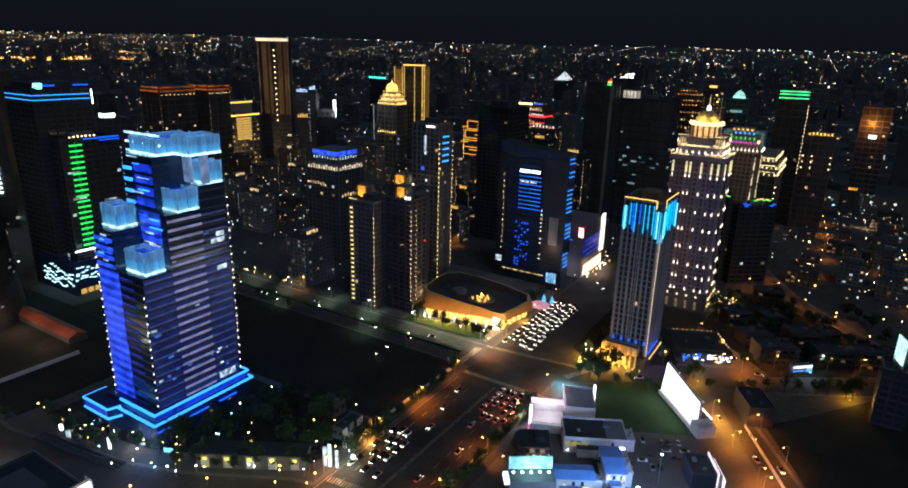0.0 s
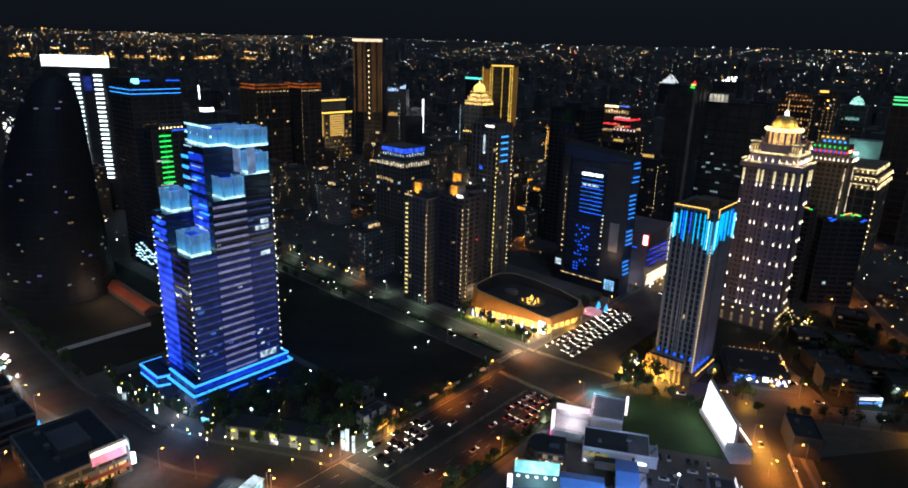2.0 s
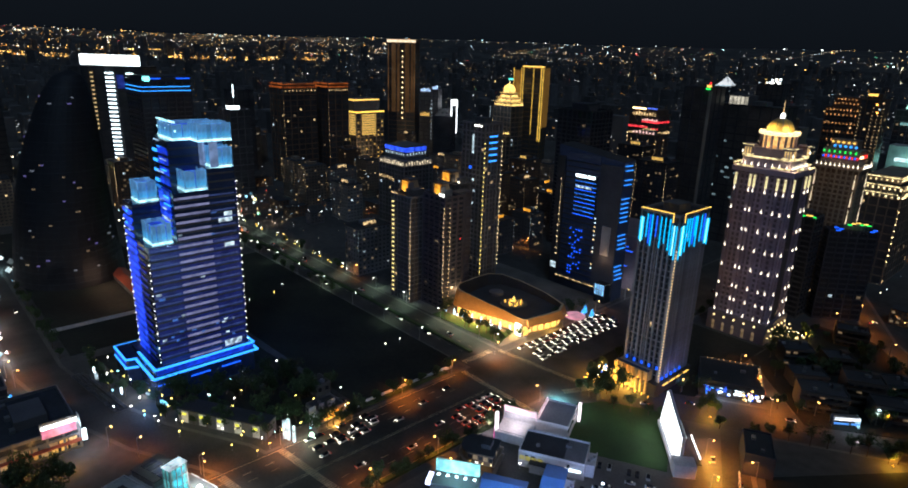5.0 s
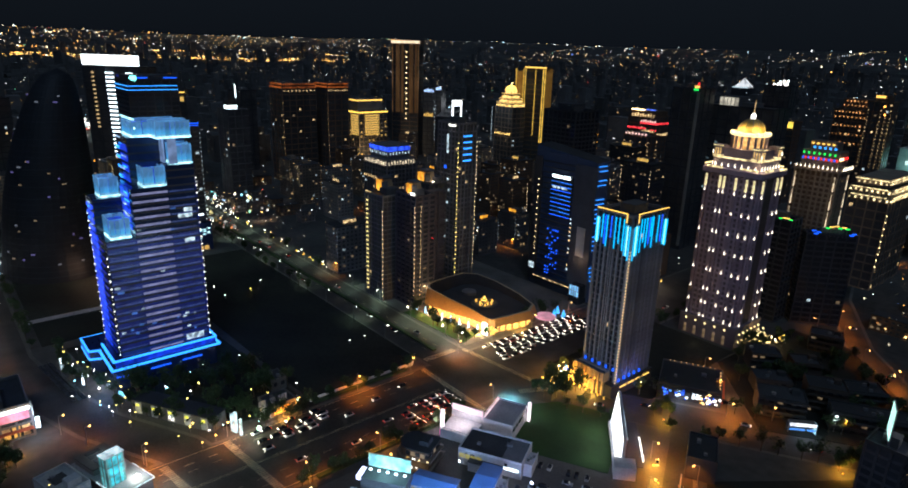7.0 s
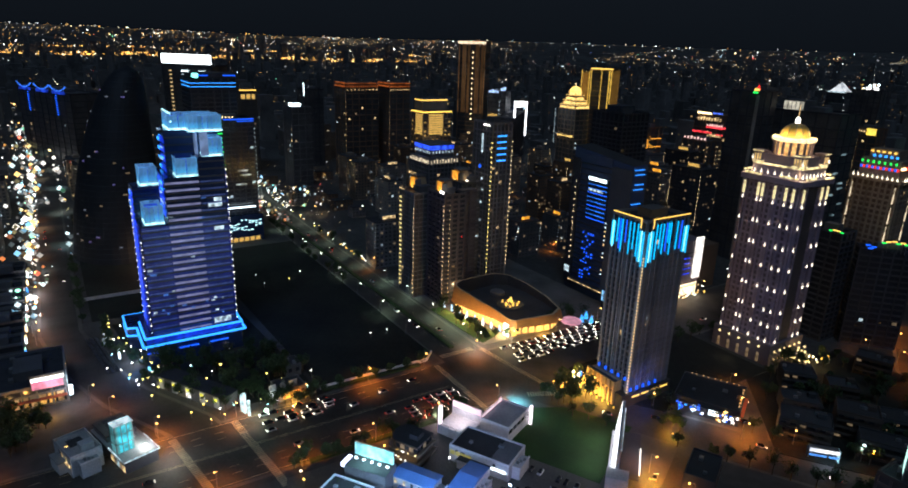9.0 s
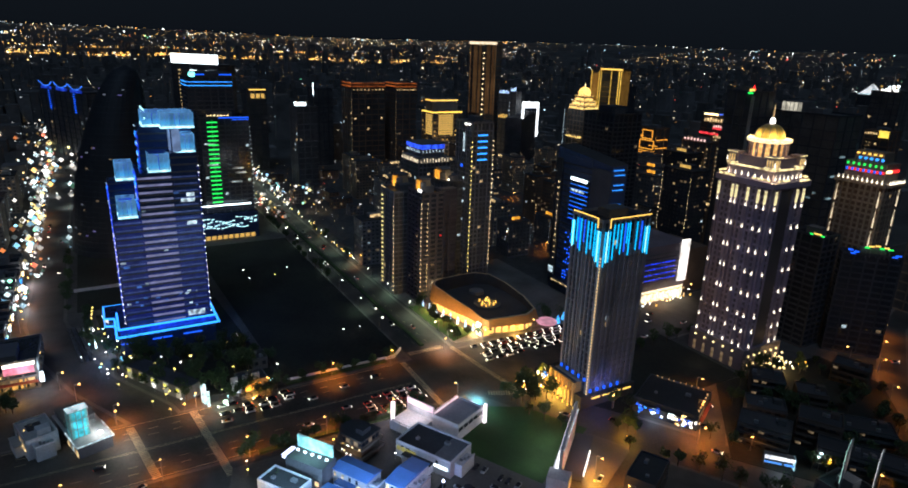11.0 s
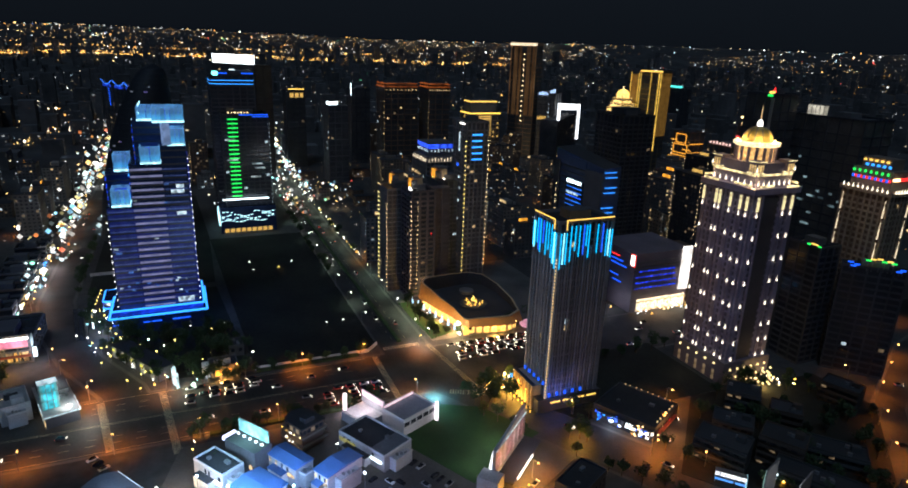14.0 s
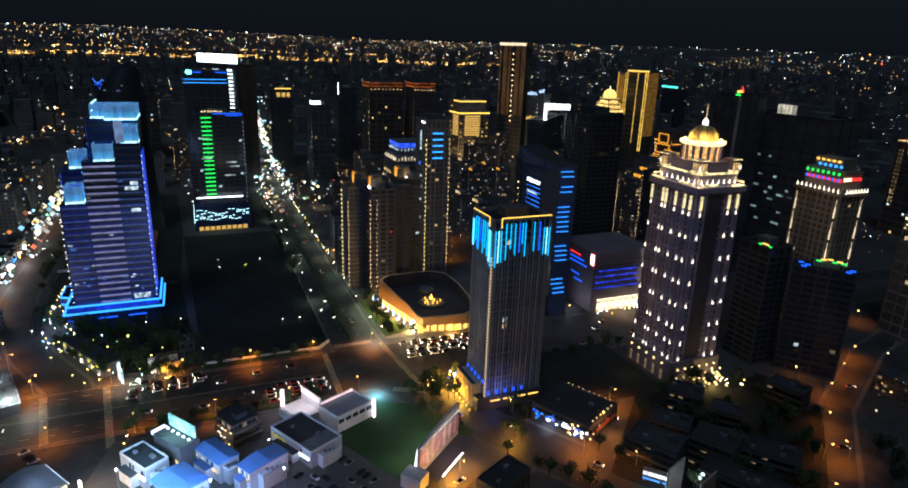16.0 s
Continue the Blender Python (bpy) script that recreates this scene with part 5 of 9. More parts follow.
def rounded_tower():
    """A dark bullet of glass whose tip leans off its middle."""
    ob = thing("rounded_tower", -458, 145, 0, "dark bullet-shaped glass tower without lights", "tower")
    skin = mat("black_glazing", (0.022, 0.026, 0.036), 0.65, 0, 0.3, 0.08, 0.5, 0.02)

    def ring(z, out=0.0):
        f = min(1.0, z / 148)
        r = 41 * (1 - f) ** 0.4 + 0.3 + out
        return -5 * f ** 2.2, 19 * f ** 2.2, r, 0.88 * r

    def band(levels, out=0.0):
        bm = bmesh.new()
        rows = []
        for z, o in levels:
            cx, cy, a, b = ring(z, o)
            rows.append([bm.verts.new((cx + a * math.cos(2 * math.pi * i / 40), cy + b * math.sin(2 * math.pi * i / 40), z)) for i in range(40)])
        for p, q in zip(rows, rows[1:]):
            for i in range(40):
                bm.faces.new((p[i], p[(i + 1) % 40], q[(i + 1) % 40], q[i]))
        bm.faces.new(rows[-1])
        return bm

    part("shell", band([(z, 0) for z in range(0, 148, 4)] + [(148, 0)]), skin, ob)
    for k in range(1, 36):
        part("floor_ring", band([(k * 4, 0.0), (k * 4, 0.25), (k * 4 + 0.6, 0.25)]), skin, ob)
    rr = random.Random(8)
    for k in range(34):
        z, a = rr.choice(range(12, 132, 4)) + 1.2, rr.uniform(-2.0, 0.9)
        cx, cy, ra, rb = ring(z)
        w = part("lit_window", boxes([(-0.5, 0.4, -1, rr.uniform(0, 2), 0, 0.9)]), rr.choice((glow("dim_window", (0.7, 0.8, 1.0), 0.16), E_WINDIM, glow("dim_violet", (0.35, 0.3, 0.9), 0.25))), ob, at=(cx + ra * math.cos(a), cy + rb * math.sin(a), z))
        w.rotation_euler[2] = a


rounded_tower()

# ---- further towers along the skyline ----
t = tower("slender_tower", -787, -742, 690, 712, 177, "tall slender tower with lamp-lined edges and lit crown", skin=BROWN, lit=0.0, seed=15, turn=32, bay=9)
dots(t, 2, -12.4, 60, 176, 8.0, 1.0, E_WARM)
# amber light on the piers is put in as faint glowing strips
for x, w, g in ((-22, 1.4, 0.06), (-13, 7, 0.03), (-5, 4, 0.03), (10, 7, 0.03), (18, 4, 0.03), (22, 1.4, 0.08)):
    part("lit_pier", boxes([(x - w / 2, x + w / 2, -12.3, -11.6, 70, 176)]), glow("pier_amber_%d" % (g * 100), (1.0, 0.5, 0.2), g, 0.7, False, 0.05), t)
part("crown_light", boxes([(-24, 24, -13, -12, 177, 181)]), glow("crown_pale", (1.0, 0.8, 0.55), 1.2, 0.3), t)
part("crown", boxes([(-23, 23, -12, 12, 177, 182)]), BROWN, t)
t = tower("gold_tower", -598, -552, 782, 808, 142, "tall tower washed in golden light shafts", skin=mat("gold_stone", (0.22, 0.16, 0.08), 0.6), lit=0.0, seed=16, turn=20, bay=7)
for x, w, z0 in ((-23, 0.9, 60), (-11, 0.8, 40), (-8, 0.7, 40), (8, 0.7, 50), (20, 1.2, 40), (23, 1.2, 40)):
    part("gold_shaft", boxes([(x - w / 2, x + w / 2, -14.2, -13.5, z0, 146)]), glow("gold_wash", (1.0, 0.62, 0.1), 0.9, 0.4), t)
# gold light on the faces is put in as dim emission
part("gold_face", boxes([(-22, -10, -13.6, -13.45, 60, 142)]), glow("gold_dim", (1.0, 0.5, 0.1), 0.1, 0.6), t)
part("crown", boxes([(-10, 24, -12, 12, 142, 149)]), mat("gold_stone", (0.5, 0.36, 0.14)), t)
part("crown_light", boxes([(-10, 24, -12.5, -12, 147, 149)]), E_GOLD, t)
part("side_light", boxes([(23.2, 24, -13, 13, 60, 146)]), glow("gold_dim", (1.0, 0.5, 0.1), 0.16, 0.6), t)
t = tower("domed_hotel", -600, -564, 742, 768, 92, "stepped hotel with small golden dome", skin=BEIGE, core=DIMGLASS, lit=0.02, seed=17, roof=False)
E_TIER = glow("tier_gold", (1.0, 0.66, 0.2), 1.5, 0.6, False, 0.4)
for i, (w, z0, z1) in enumerate(((32, 92, 98), (26, 98, 104), (20, 104, 111))):
    part("tier", slab(w, w * 0.8, z0, z1), BEIGE, t)
    lamp_row(t, -w / 2, -w * 0.4 - 0.6, w / 2, -w * 0.4 - 0.6, z0 + 0.4, 9 - i, 1.5, 3.2, E_TIER)
    lamp_row(t, w / 2 + 0.6, -w * 0.4, w / 2 + 0.6, w * 0.4, z0 + 0.4, 8 - i, 1.5, 3.2, E_TIER)
    part("tier_light", boxes([(-w / 2, w / 2, -w * 0.4 - 0.9, -w * 0.4 - 0.3, z1 - 0.9, z1), (w / 2 + 0.3, w / 2 + 0.9, -w * 0.4, w * 0.4, z1 - 0.9, z1)]), glow("tier_line", (1.0, 0.66, 0.2), 0.8, 0.8, False, 0.2), t)
# drum and dome glow by themselves in place of floodlight
part("drum", lathe([(8.6, 111), (8.6, 114), (9.4, 114.4), (9.4, 115.2)], 20), E_TIER, t)
part("dome", lathe([(8.4 * math.cos(a), 115.2 + 7.4 * math.sin(a)) for a in [i * 0.25 for i in range(6)]] + [(0.5, 122.8)], 20), E_DOME, t)
part("spire", lathe([(0.6, 122.4), (0.1, 128)], 6), E_WARM, t)
lamp_row(t, -16, -15.6, 18, -15.6, 52, 8, 1.4, 2.4, E_TIER)
part("edge_light", boxes([(-22.8, -22.1, -15.6, -15.1, 40, 90)]), glow("edge_pale", (0.7, 0.9, 1.0), 0.35, 0.8, False, 0.6), t)
for x0, x1, y0, y1, z, s in ((-690, -655, 430, 476, 117, 21), (-685, -650, 490, 520, 117, 22)):
    t = tower("residential_block", x0, x1, y0, y1, z, "dark residential block with amber roof line", skin=BROWN, lit=0.03, seed=s, bay=5)
    E_SLIT = glow("roof_amber", (1.0, 0.24, 0.05), 0.26, 0.85, False, 0.2)
    for hh in (1, 5):
        lamp_row(t, (x0 - x1) / 2, (y0 - y1) / 2 - 0.6, (x1 - x0) / 2, (y0 - y1) / 2 - 0.6, z + hh, 14, 1.2, 1.6, E_SLIT)
        lamp_row(t, (x1 - x0) / 2 + 0.6, (y0 - y1) / 2, (x1 - x0) / 2 + 0.6, (y1 - y0) / 2, z + hh, 16, 1.2, 1.6, E_SLIT)
    part("roof_screen", slab(x1 - x0 - 2, y1 - y0 - 2, z, z + 6), BROWN, t)
    lamp_row(t, (x1 - x0) / 2 + 0.6, (y0 - y1) / 2, (x1 - x0) / 2 + 0.6, (y1 - y0) / 2, z - 3, 9, 1.0, 1.4, E_WINWARM)
    dots(t, (x1 - x0) / 2 + 0.7, (y0 - y1) / 2 - 0.5, 30, z - 6, 7, 0.5, E_WINWARM)
t = tower("lit_hotel", -790, -752, 600, 652, 72, "hotel block with bright gold lit upper floors", skin=BEIGE, lit=0.15, lit_mats=(E_WINGOLD,), seed=23)
for k in range(9):
    part("lit_floor", boxes([(19.2, 19.7, -16, 10, 0, 2.6)]), E_WINGOLD, t, at=(0, 0, 38 + k * 3.6))
    part("lit_floor", boxes([(-4, 17, -26.7, -26.2, 0, 2.6)]), E_WINGOLD, t, at=(0, 0, 38 + k * 3.6))
part("roof_light", boxes([(-18, 19.8, -27, -26.4, 72, 74), (19.4, 20, -26, 26, 72, 74)]), glow("roof_gold", (1.0, 0.62, 0.1), 2.0), t)
part("upper_block", boxes([(-19, 5, -20, 26, 72, 92)]), GREYWALL, t)
part("upper_light", boxes([(-19, 5.4, -20.5, -20, 89, 91), (5, 5.5, -20, 26, 89, 91)]), E_GOLD, t)
lamp_at(t, 40, -30, 10, 26000, (1.0, 0.7, 0.35), 3)

t = tower("dark_tower", -222, -197, 594, 620, 143, "dark tower with small coloured roof beacon", skin=DARKWALL, lit=0.006, seed=24)
part("beacon", lathe([(1.6, 145), (0.8, 147), (0.2, 149)], 8), E_RED, t, at=(9, -10, 0))
part("beacon", lathe([(2.0, 142.6), (2.0, 144.4)], 8), E_GOLD, t, at=(9, -12, 1.6))
part("beacon", lathe([(2.2, 142.2), (2.2, 143.6)], 8), E_GREEN, t, at=(9, -13, 0))
part("pale_pier", boxes([(10.5, 13.2, -13.8, -13.2, 4, 141)]), CONCRETE, t)
t = tower("dark_tower", -218, -150, 634, 666, 128, "broad dark tower with pale lit plant room", skin=DARKWALL, lit=0.0, seed=25, bay=5)
part("plant_room_west", boxes([(-16, 2, -14, 4, 128, 137)]), GREYWALL, t)
for k in range(5):
    part("lit_louvre", boxes([(-15.4 + k * 3.5, -12.6 + k * 3.5, -14.4, -14.05, 128.8, 136.2)]), glow("plant_glow", (1.0, 0.93, 0.75), 0.5, 0.5), t)
tr = random.Random(25)
E_OFFICE = glow("office_dim_cool", (0.6, 0.9, 1.0), 0.22, 0.9, False, 0.15)
for z, n in ((62, 3), (66.5, 5), (71, 4), (80, 2), (53, 3), (44, 3), (95, 2)):
    for i in range(n):
        x = tr.uniform(-30, 28)
        w = tr.uniform(2, 5)
        part("lit_window", boxes([(x, x + w, -16.9, -16.5, z, z + 1.6)]), E_OFFICE, t)
    y = tr.uniform(-14, 8)
    part("lit_window", boxes([(34.5, 34.9, y, y + 7, z + 1, z + 2.4)]), E_OFFICE, t)
t = tower("dark_tower", -287, -252, 500, 530, 122, "tall unlit dark residential tower", skin=DARKWALL, lit=0.004, lit_mats=(E_WINDIM,), seed=81, bay=5)
part("roof_house", boxes([(-9, 7, -8, 9, 123, 128)]), DARKWALL, t)
t = tower("red_lit_block", -380, -340, 762, 792, 98, "block with red neon crown and warm balconies", skin=BROWN, lit=0.06, seed=26)
E_REDN = glow("red_neon", (1.0, 0.05, 0.07), 1.2, 0.6)
part("neon_band", boxes([(-2, 20.8, -15.9, -15.3, 89.5, 91.6), (20.3, 20.8, -15, 10, 89.5, 91.6)]), E_REDN, t)
part("neon_band", boxes([(-20.6, 6, -15.9, -15.3, 83, 85), (12, 20.8, -15.9, -15.3, 82, 83.4)]), E_REDN, t)
part("roof_light", boxes([(-17, 2, -15.6, -15, 105, 107)]), E_WARM, t)
part("roof_light", boxes([(4, 17, -15.6, -15, 106, 107.6)]), glow("roof_blue", (0.1, 0.2, 1.0), 1.0, 0.3), t)
part("upper_block", boxes([(-17, 17, -15, 12, 96, 105)]), BROWN, t)
lamp_row(t, -16, -15.5, 17, -15.5, 97.5, 9, 1.7, 4.2, E_WINWARM)
lamp_row(t, -2, -16.2, 20, -16.2, 91.8, 7, 1.1, 2.4, glow("rosy_lamp", (1.0, 0.6, 0.55), 1.3), "balcony_lamps")
lamp_row(t, 0, -16.2, 20, -16.2, 80, 8, 1.1, 2.6, E_WINWARM, "balcony_lamps")
lamp_row(t, -19, -16.2, 6, -16.2, 75, 8, 1.3, 2.6, E_WINWARM, "balcony_lamps")
lamp_row(t, 21, -14, 21, 13, 76, 9, 1.2, 2.4, E_WINWARM, "balcony_lamps")
dots(t, 20.8, -15.8, 20, 74, 5, 0.7, E_WINWARM)
dots(t, -20.6, -15.8, 30, 80, 5, 0.6, E_WARM)
t = tower("dotted_block", -300, -272, 640, 662, 90, "brown residential block with warm dotted lamp columns", skin=BROWN, lit=0.04, seed=51)
for x, y in ((-13, -11.4), (-5, -11.4), (6, -11.4), (14.3, -9), (14.3, 6)):
    dots(t, x, y, 22, 92, 4.2, 0.55, E_WINWARM)
lamp_row(t, -13, -11.6, 14, -11.6, 92, 7, 1.2, 2.2, glow("rosy_lamp", (1.0, 0.6, 0.55), 1.3))
lamp_row(t, 2, -11.8, 13, -11.8, 70, 4, 1.6, 3, E_TIER)
t = tower("stepped_brown_tower", -260, -212, 1088, 1122, 104, "stepped brown tower with rows of amber windows", skin=BROWN, core=BROWN, lit=0.03, seed=52)
part("top_tier", slab(34, 24, 104, 120), BROWN, t)
for z, x, n in ((116, 14, 6), (110, 17, 7), (101, 24, 11), (94, 24, 9), (82, 24, 10), (70, 24, 9), (58, 24, 8)):
    yy = -12.6 if z > 104 else -17.8
    lamp_row(t, -x, yy, x, yy, z, n, 1.2, 2.0, glow("amber_row", (1.0, 0.45, 0.15), 0.75, 0.95, False, 0.15))
    lamp_row(t, x + 0.8, yy, x + 0.8, -yy, z, n - 2, 1.2, 2.0, glow("amber_row", (1.0, 0.45, 0.15), 0.75, 0.95, False, 0.15))
t = tower("gilded_hall", -78, -50, 622, 690, 78, "stone block with bright golden cornices on its upper floors", skin=BEIGE, lit=0.02, seed=53)
E_CORNICE = glow("cornice_bright", (1.0, 0.8, 0.42), 1.5, 0.9, False, 0.25)
for z, o, n in ((70, 0.8, 14), (76, 0.8, 16), (82, -3, 13)):
    if o < 0:
        part("upper_tier", slab(28 + 2 * o, 68 + 2 * o, z - 2, z + 4), BEIGE, t)
    lamp_row(t, -14 - o, -34 - o, 14 + o, -34 - o, z, n // 2, 1.0, 1.6, E_CORNICE)
    lamp_row(t, 14 + o, -34 - o, 14 + o, 34 + o, z, n, 1.3, 1.6, E_CORNICE)
    part("cornice_line", boxes([(14.2 + o, 14.8 + o, -30, 28, z + 2.6, z + 3.2), (-12, 12, -34.8 - o, -34.2 - o, z + 2.6, z + 3.2)]), E_CORNICE, t)
dots(t, 14.8, -34.6, 20, 68, 5, 0.5, E_WARM)
t = tower("teal_domed_block", -184, -150, 1140, 1166, 104, "far block with small teal-lit dome", skin=GREYWALL, lit=0.03, seed=54)
part("dome", lathe([(10, 106), (8.6, 112), (4, 117), (0.4, 119)], 14), glow("teal_dome", (0.45, 1.0, 0.85), 0.8, 0.6, False, 0.2), t)
part("dome_foot", slab(26, 20, 104, 106.5), GREYWALL, t)
part("low_wing", boxes([(-10, 52, -40, -14, 0, 58)]), PALE, t)
part("wing_sign", boxes([(0, 22, -40.8, -40.1, 36, 41)]), glow("sign_icy", (0.75, 0.95, 1.0), 1.2, 0.6, False, 0.2), t)
part("wing_sign", boxes([(24, 34, -40.8, -40.1, 26, 29)]), E_RED, t)
lamp_at(t, 20, -62, 40, 18000, (0.35, 1.0, 0.85), 2)
part("sign_line", boxes([(-9, 9, -13.8, -13.3, 84, 88)]), glow("teal_dim", (0.4, 0.85, 0.85), 0.4, 0.5), t)
t = tower("amber_row_block", -40, -12, 736, 758, 96, "brown block with a row of amber crown lamps", skin=BROWN, lit=0.03, seed=55)
lamp_row(t, -11, -11.6, 12, -11.6, 97.5, 7, 1.6, 2.4, E_GOLD)
for x in (-12, -4, 13):
    dots(t, x, -11.5, 64, 84, 6, 0.6, E_WARM)
t = tower("amber_facade_block", 8, 40, 986, 1008, 112, "far block with amber floodlit facade", skin=BEIGE, lit=0.01, seed=56)
lamp_at(t, -3, -20, 92, 15000, (1.0, 0.36, 0.05), 1)
part("flood_lamp", boxes([(-4, 4, -13, -11.5, 74, 78)]), E_WHITE, t)
t = tower("pale_sign_tower", -737, -707, 712, 734, 106, "dark tower with pale blue roof sign and dotted edge", skin=DARKWALL, lit=0.02, seed=57, turn=32)
lamp_row(t, -14, -12, 3, -12, 104, 6, 2.0, 4.6, glow("sign_iceblue", (0.45, 0.65, 1.0), 1.1, 0.5, False, 0.3), "roof_sign")
lamp_row(t, 6, -12, 15, -12, 108, 3, 2.2, 5.0, glow("sign_iceblue", (0.45, 0.65, 1.0), 1.1, 0.5, False, 0.3), "roof_sign")
dots(t, 5, -11.8, 30, 100, 6, 0.7, E_WINCOOL)
lamp_row(t, -14, -12, 2, -12, 66, 5, 2.0, 5, E_WINGOLD)
t = tower("outlined_block", -436, -410, 722, 744, 84, "stepped block outlined in amber light", skin=BROWN, lit=0.03, seed=27)
for z0, z1, w in ((72, 82, 8), (60, 70, 11), (48, 57, 13)):
    for a, b in (((-w, z0), (-w, z1)), ((w, z0), (w, z1)), ((-w, z1), (w, z1)), ((-w, z0), (w, z0))):
        tube(t, a[0], -11.6, a[1], b[0], -11.6, b[1], 0.5, glow("amber_tube", (1.0, 0.42, 0.05), 1.2))
for z, x0, x1 in ((74, -16, -6), (64, 4, 18), (54, -18, -6), (44, -4, 18), (38, -14, 6)):
    part("amber_line", boxes([(x0, x1, -12, -11.5, z, z + 0.9)]), glow("amber_tube", (1.0, 0.42, 0.05), 1.2), t)
    part("amber_line", boxes([(13.2, 13.8, -10, 9, z - 3, z - 2.1)]), glow("amber_tube", (1.0, 0.42, 0.05), 1.2), t)
dots(t, -13.4, -11.6, 26, 80, 4, 0.5, E_WARM)
dots(t, 13.4, -11.6, 26, 80, 4, 0.5, glow("amber_tube", (1.0, 0.42, 0.05), 1.2))
t = tower("framed_block", -750, -614, 708, 732, 74, "dark block with large white light frame", skin=DARKWALL, lit=0.02, seed=28, turn=134)


def frame_bar(x0, x1, drop0, drop1):
    """A piece of the frame, whose head follows the falling roof line."""
    bm = bmesh.new()
    top = [100 - 11 * (x + 76) / 152 for x in (x0, x1)]
    v = [bm.verts.new((x, y, z)) for y in (-13.8, -12.6) for x, z in ((x0, top[0] - drop0), (x1, top[1] - drop1), (x1, top[1]), (x0, top[0]))]
    for f in ((0, 1, 2, 3), (5, 4, 7, 6), (1, 5, 6, 2), (4, 0, 3, 7), (3, 2, 6, 7), (0, 4, 5, 1)):
        bm.faces.new([v[i] for i in f])
    return bm


for a in ((-63, 62, 9, 9), (-76, -63, 24, 24), (62, 76, 56, 56)):
    part("light_frame", frame_bar(*a), glow("white_frame", (0.9, 0.95, 1.0), 2.5), t)
t = tower("green_cap_tower", -74, -44, 786, 812, 128, "tower with green-lit cap", skin=BROWN, lit=0.02, seed=29)
part("cap", boxes([(-14, 14, -13, 13, 128, 137)]), BROWN, t)
for z in (129, 133, 136):
    part("green_band", boxes([(-14.5, 14.5, -13.6, -13.1, z, z + 1.4)]), glow("cap_green", (0.1, 1.0, 0.35), 1.2, 0.3), t)
dots(t, 15.3, -13.2, 50, 126, 4, 0.6, E_WARM)
t = tower("yellow_top_tower", -782, -752, 319, 345, 106, "dark tower with yellow lit top floor", skin=DARKWALL, lit=0.01, seed=30)
part("top_windows", boxes([(15.2, 15.8, -8, -3, 97, 103), (15.2, 15.8, -1, 4, 97, 103), (15.2, 15.8, 6, 10, 97, 103)]), E_WINGOLD, t)
part("roof_bar", boxes([(15.2, 15.8, -10, 12, 107.5, 109)]), E_GOLD, t)
t = tower("sign_block", -660, -628, 350, 374, 96, "dark block with small white roof sign", skin=GREYWALL, lit=0.06, seed=33)
part("roof_sign", boxes([(8, 16.6, -12.6, -12, 98, 102), (16, 16.6, -12, -1, 98, 102)]), E_COOL, t)
for x in (9, 15.6):
    part("sign_post", boxes([(x - 0.2, x + 0.2, -12.4, -12.1, 96, 98)]), STEEL, t)
t = tower("bar_lit_tower", -786, -758, 412, 440, 108, "dark tower with upright white light bar", skin=DARKWALL, lit=0.01, seed=34)
part("light_bar", boxes([(13, 15, -14.8, -14.2, 100, 117)]), E_COOL, t)
t = tower("blue_roof_block", -985, -833, 104, 142, 98, "wide block with blue-lit roof arches", skin=DARKWALL, lit=0.03, seed=35, bay=9, turn=22)
E_ARCHB = glow("arch_blue", (0.04, 0.2, 1.0), 1.1, 0.5)
for c in (-52, 0, 46):
    for k in range(8):
        a, b = (k - 4) / 4, (k - 3) / 4
        tube(t, c + 22 * a, -20.2, 101 + 6 * a * a, c + 22 * b, -20.2, 101 + 6 * b * b, 0.8, E_ARCHB)
    part("lit_fascia", boxes([(c - 18, c + 18, -19.9, -19.6, 97, 101)]), glow("fascia_blue", (0.02, 0.08, 0.9), 0.5, 0.7, False, 0.1), t)
for x in (-44, 38):
    for k in range(9):
        part("blue_lamp", boxes([(x - 1.8, x + 1.8, -20.2, -19.6, 70 + k * 3, 71.2 + k * 3)]), E_BLUE, t)
t = tower("teal_bar_block", -975, -930, 1180, 1210, 100, "far block with teal roof line", skin=DARKWALL, lit=0.01, seed=36)
part("roof_bar", boxes([(-24, 26, -17, -16, 104, 108)]), glow("teal_led", (0.1, 0.9, 0.8), 1.5), t)
t = tower("pyramid_tower", -812, -764, 1880, 1920, 92, "far dark tower with glowing white pyramid roof", skin=DARKWALL, lit=0.01, seed=91, roof=False)
# floodlight on the pyramid is put in as emission
part("pyramid", box(bmesh.new(), -20, 20, -18, 18, 92, 116, 0.08), glow("pyramid_white", (0.9, 0.95, 1.0), 0.7, 0.5, False, 0.1), t)
part("pyramid_eave", boxes([(-24, 24, -21, -20, 90, 93)]), E_WINCOOL, t)
t = tower("roof_garden_tower", -352, -314, 1060, 1086, 132, "far dark tower with bright white roof lamps", skin=DARKWALL, lit=0.03, seed=92)
rg = random.Random(92)
for i in range(16):
    part("roof_lamp", boxes([(-1.2, 1.2, -0.6, 0.6, 0, rg.uniform(1, 3))]), rg.choice((E_COOL, E_WHITE, E_WINGOLD, E_WINCOOL)), t, at=(rg.uniform(-18, 18), -13.6, rg.choice((133.6, 136, 138.5))))
part("lattice_mast", lathe([(1.2, 133.4), (0.5, 150), (0.2, 158)], 6), STEEL, t)
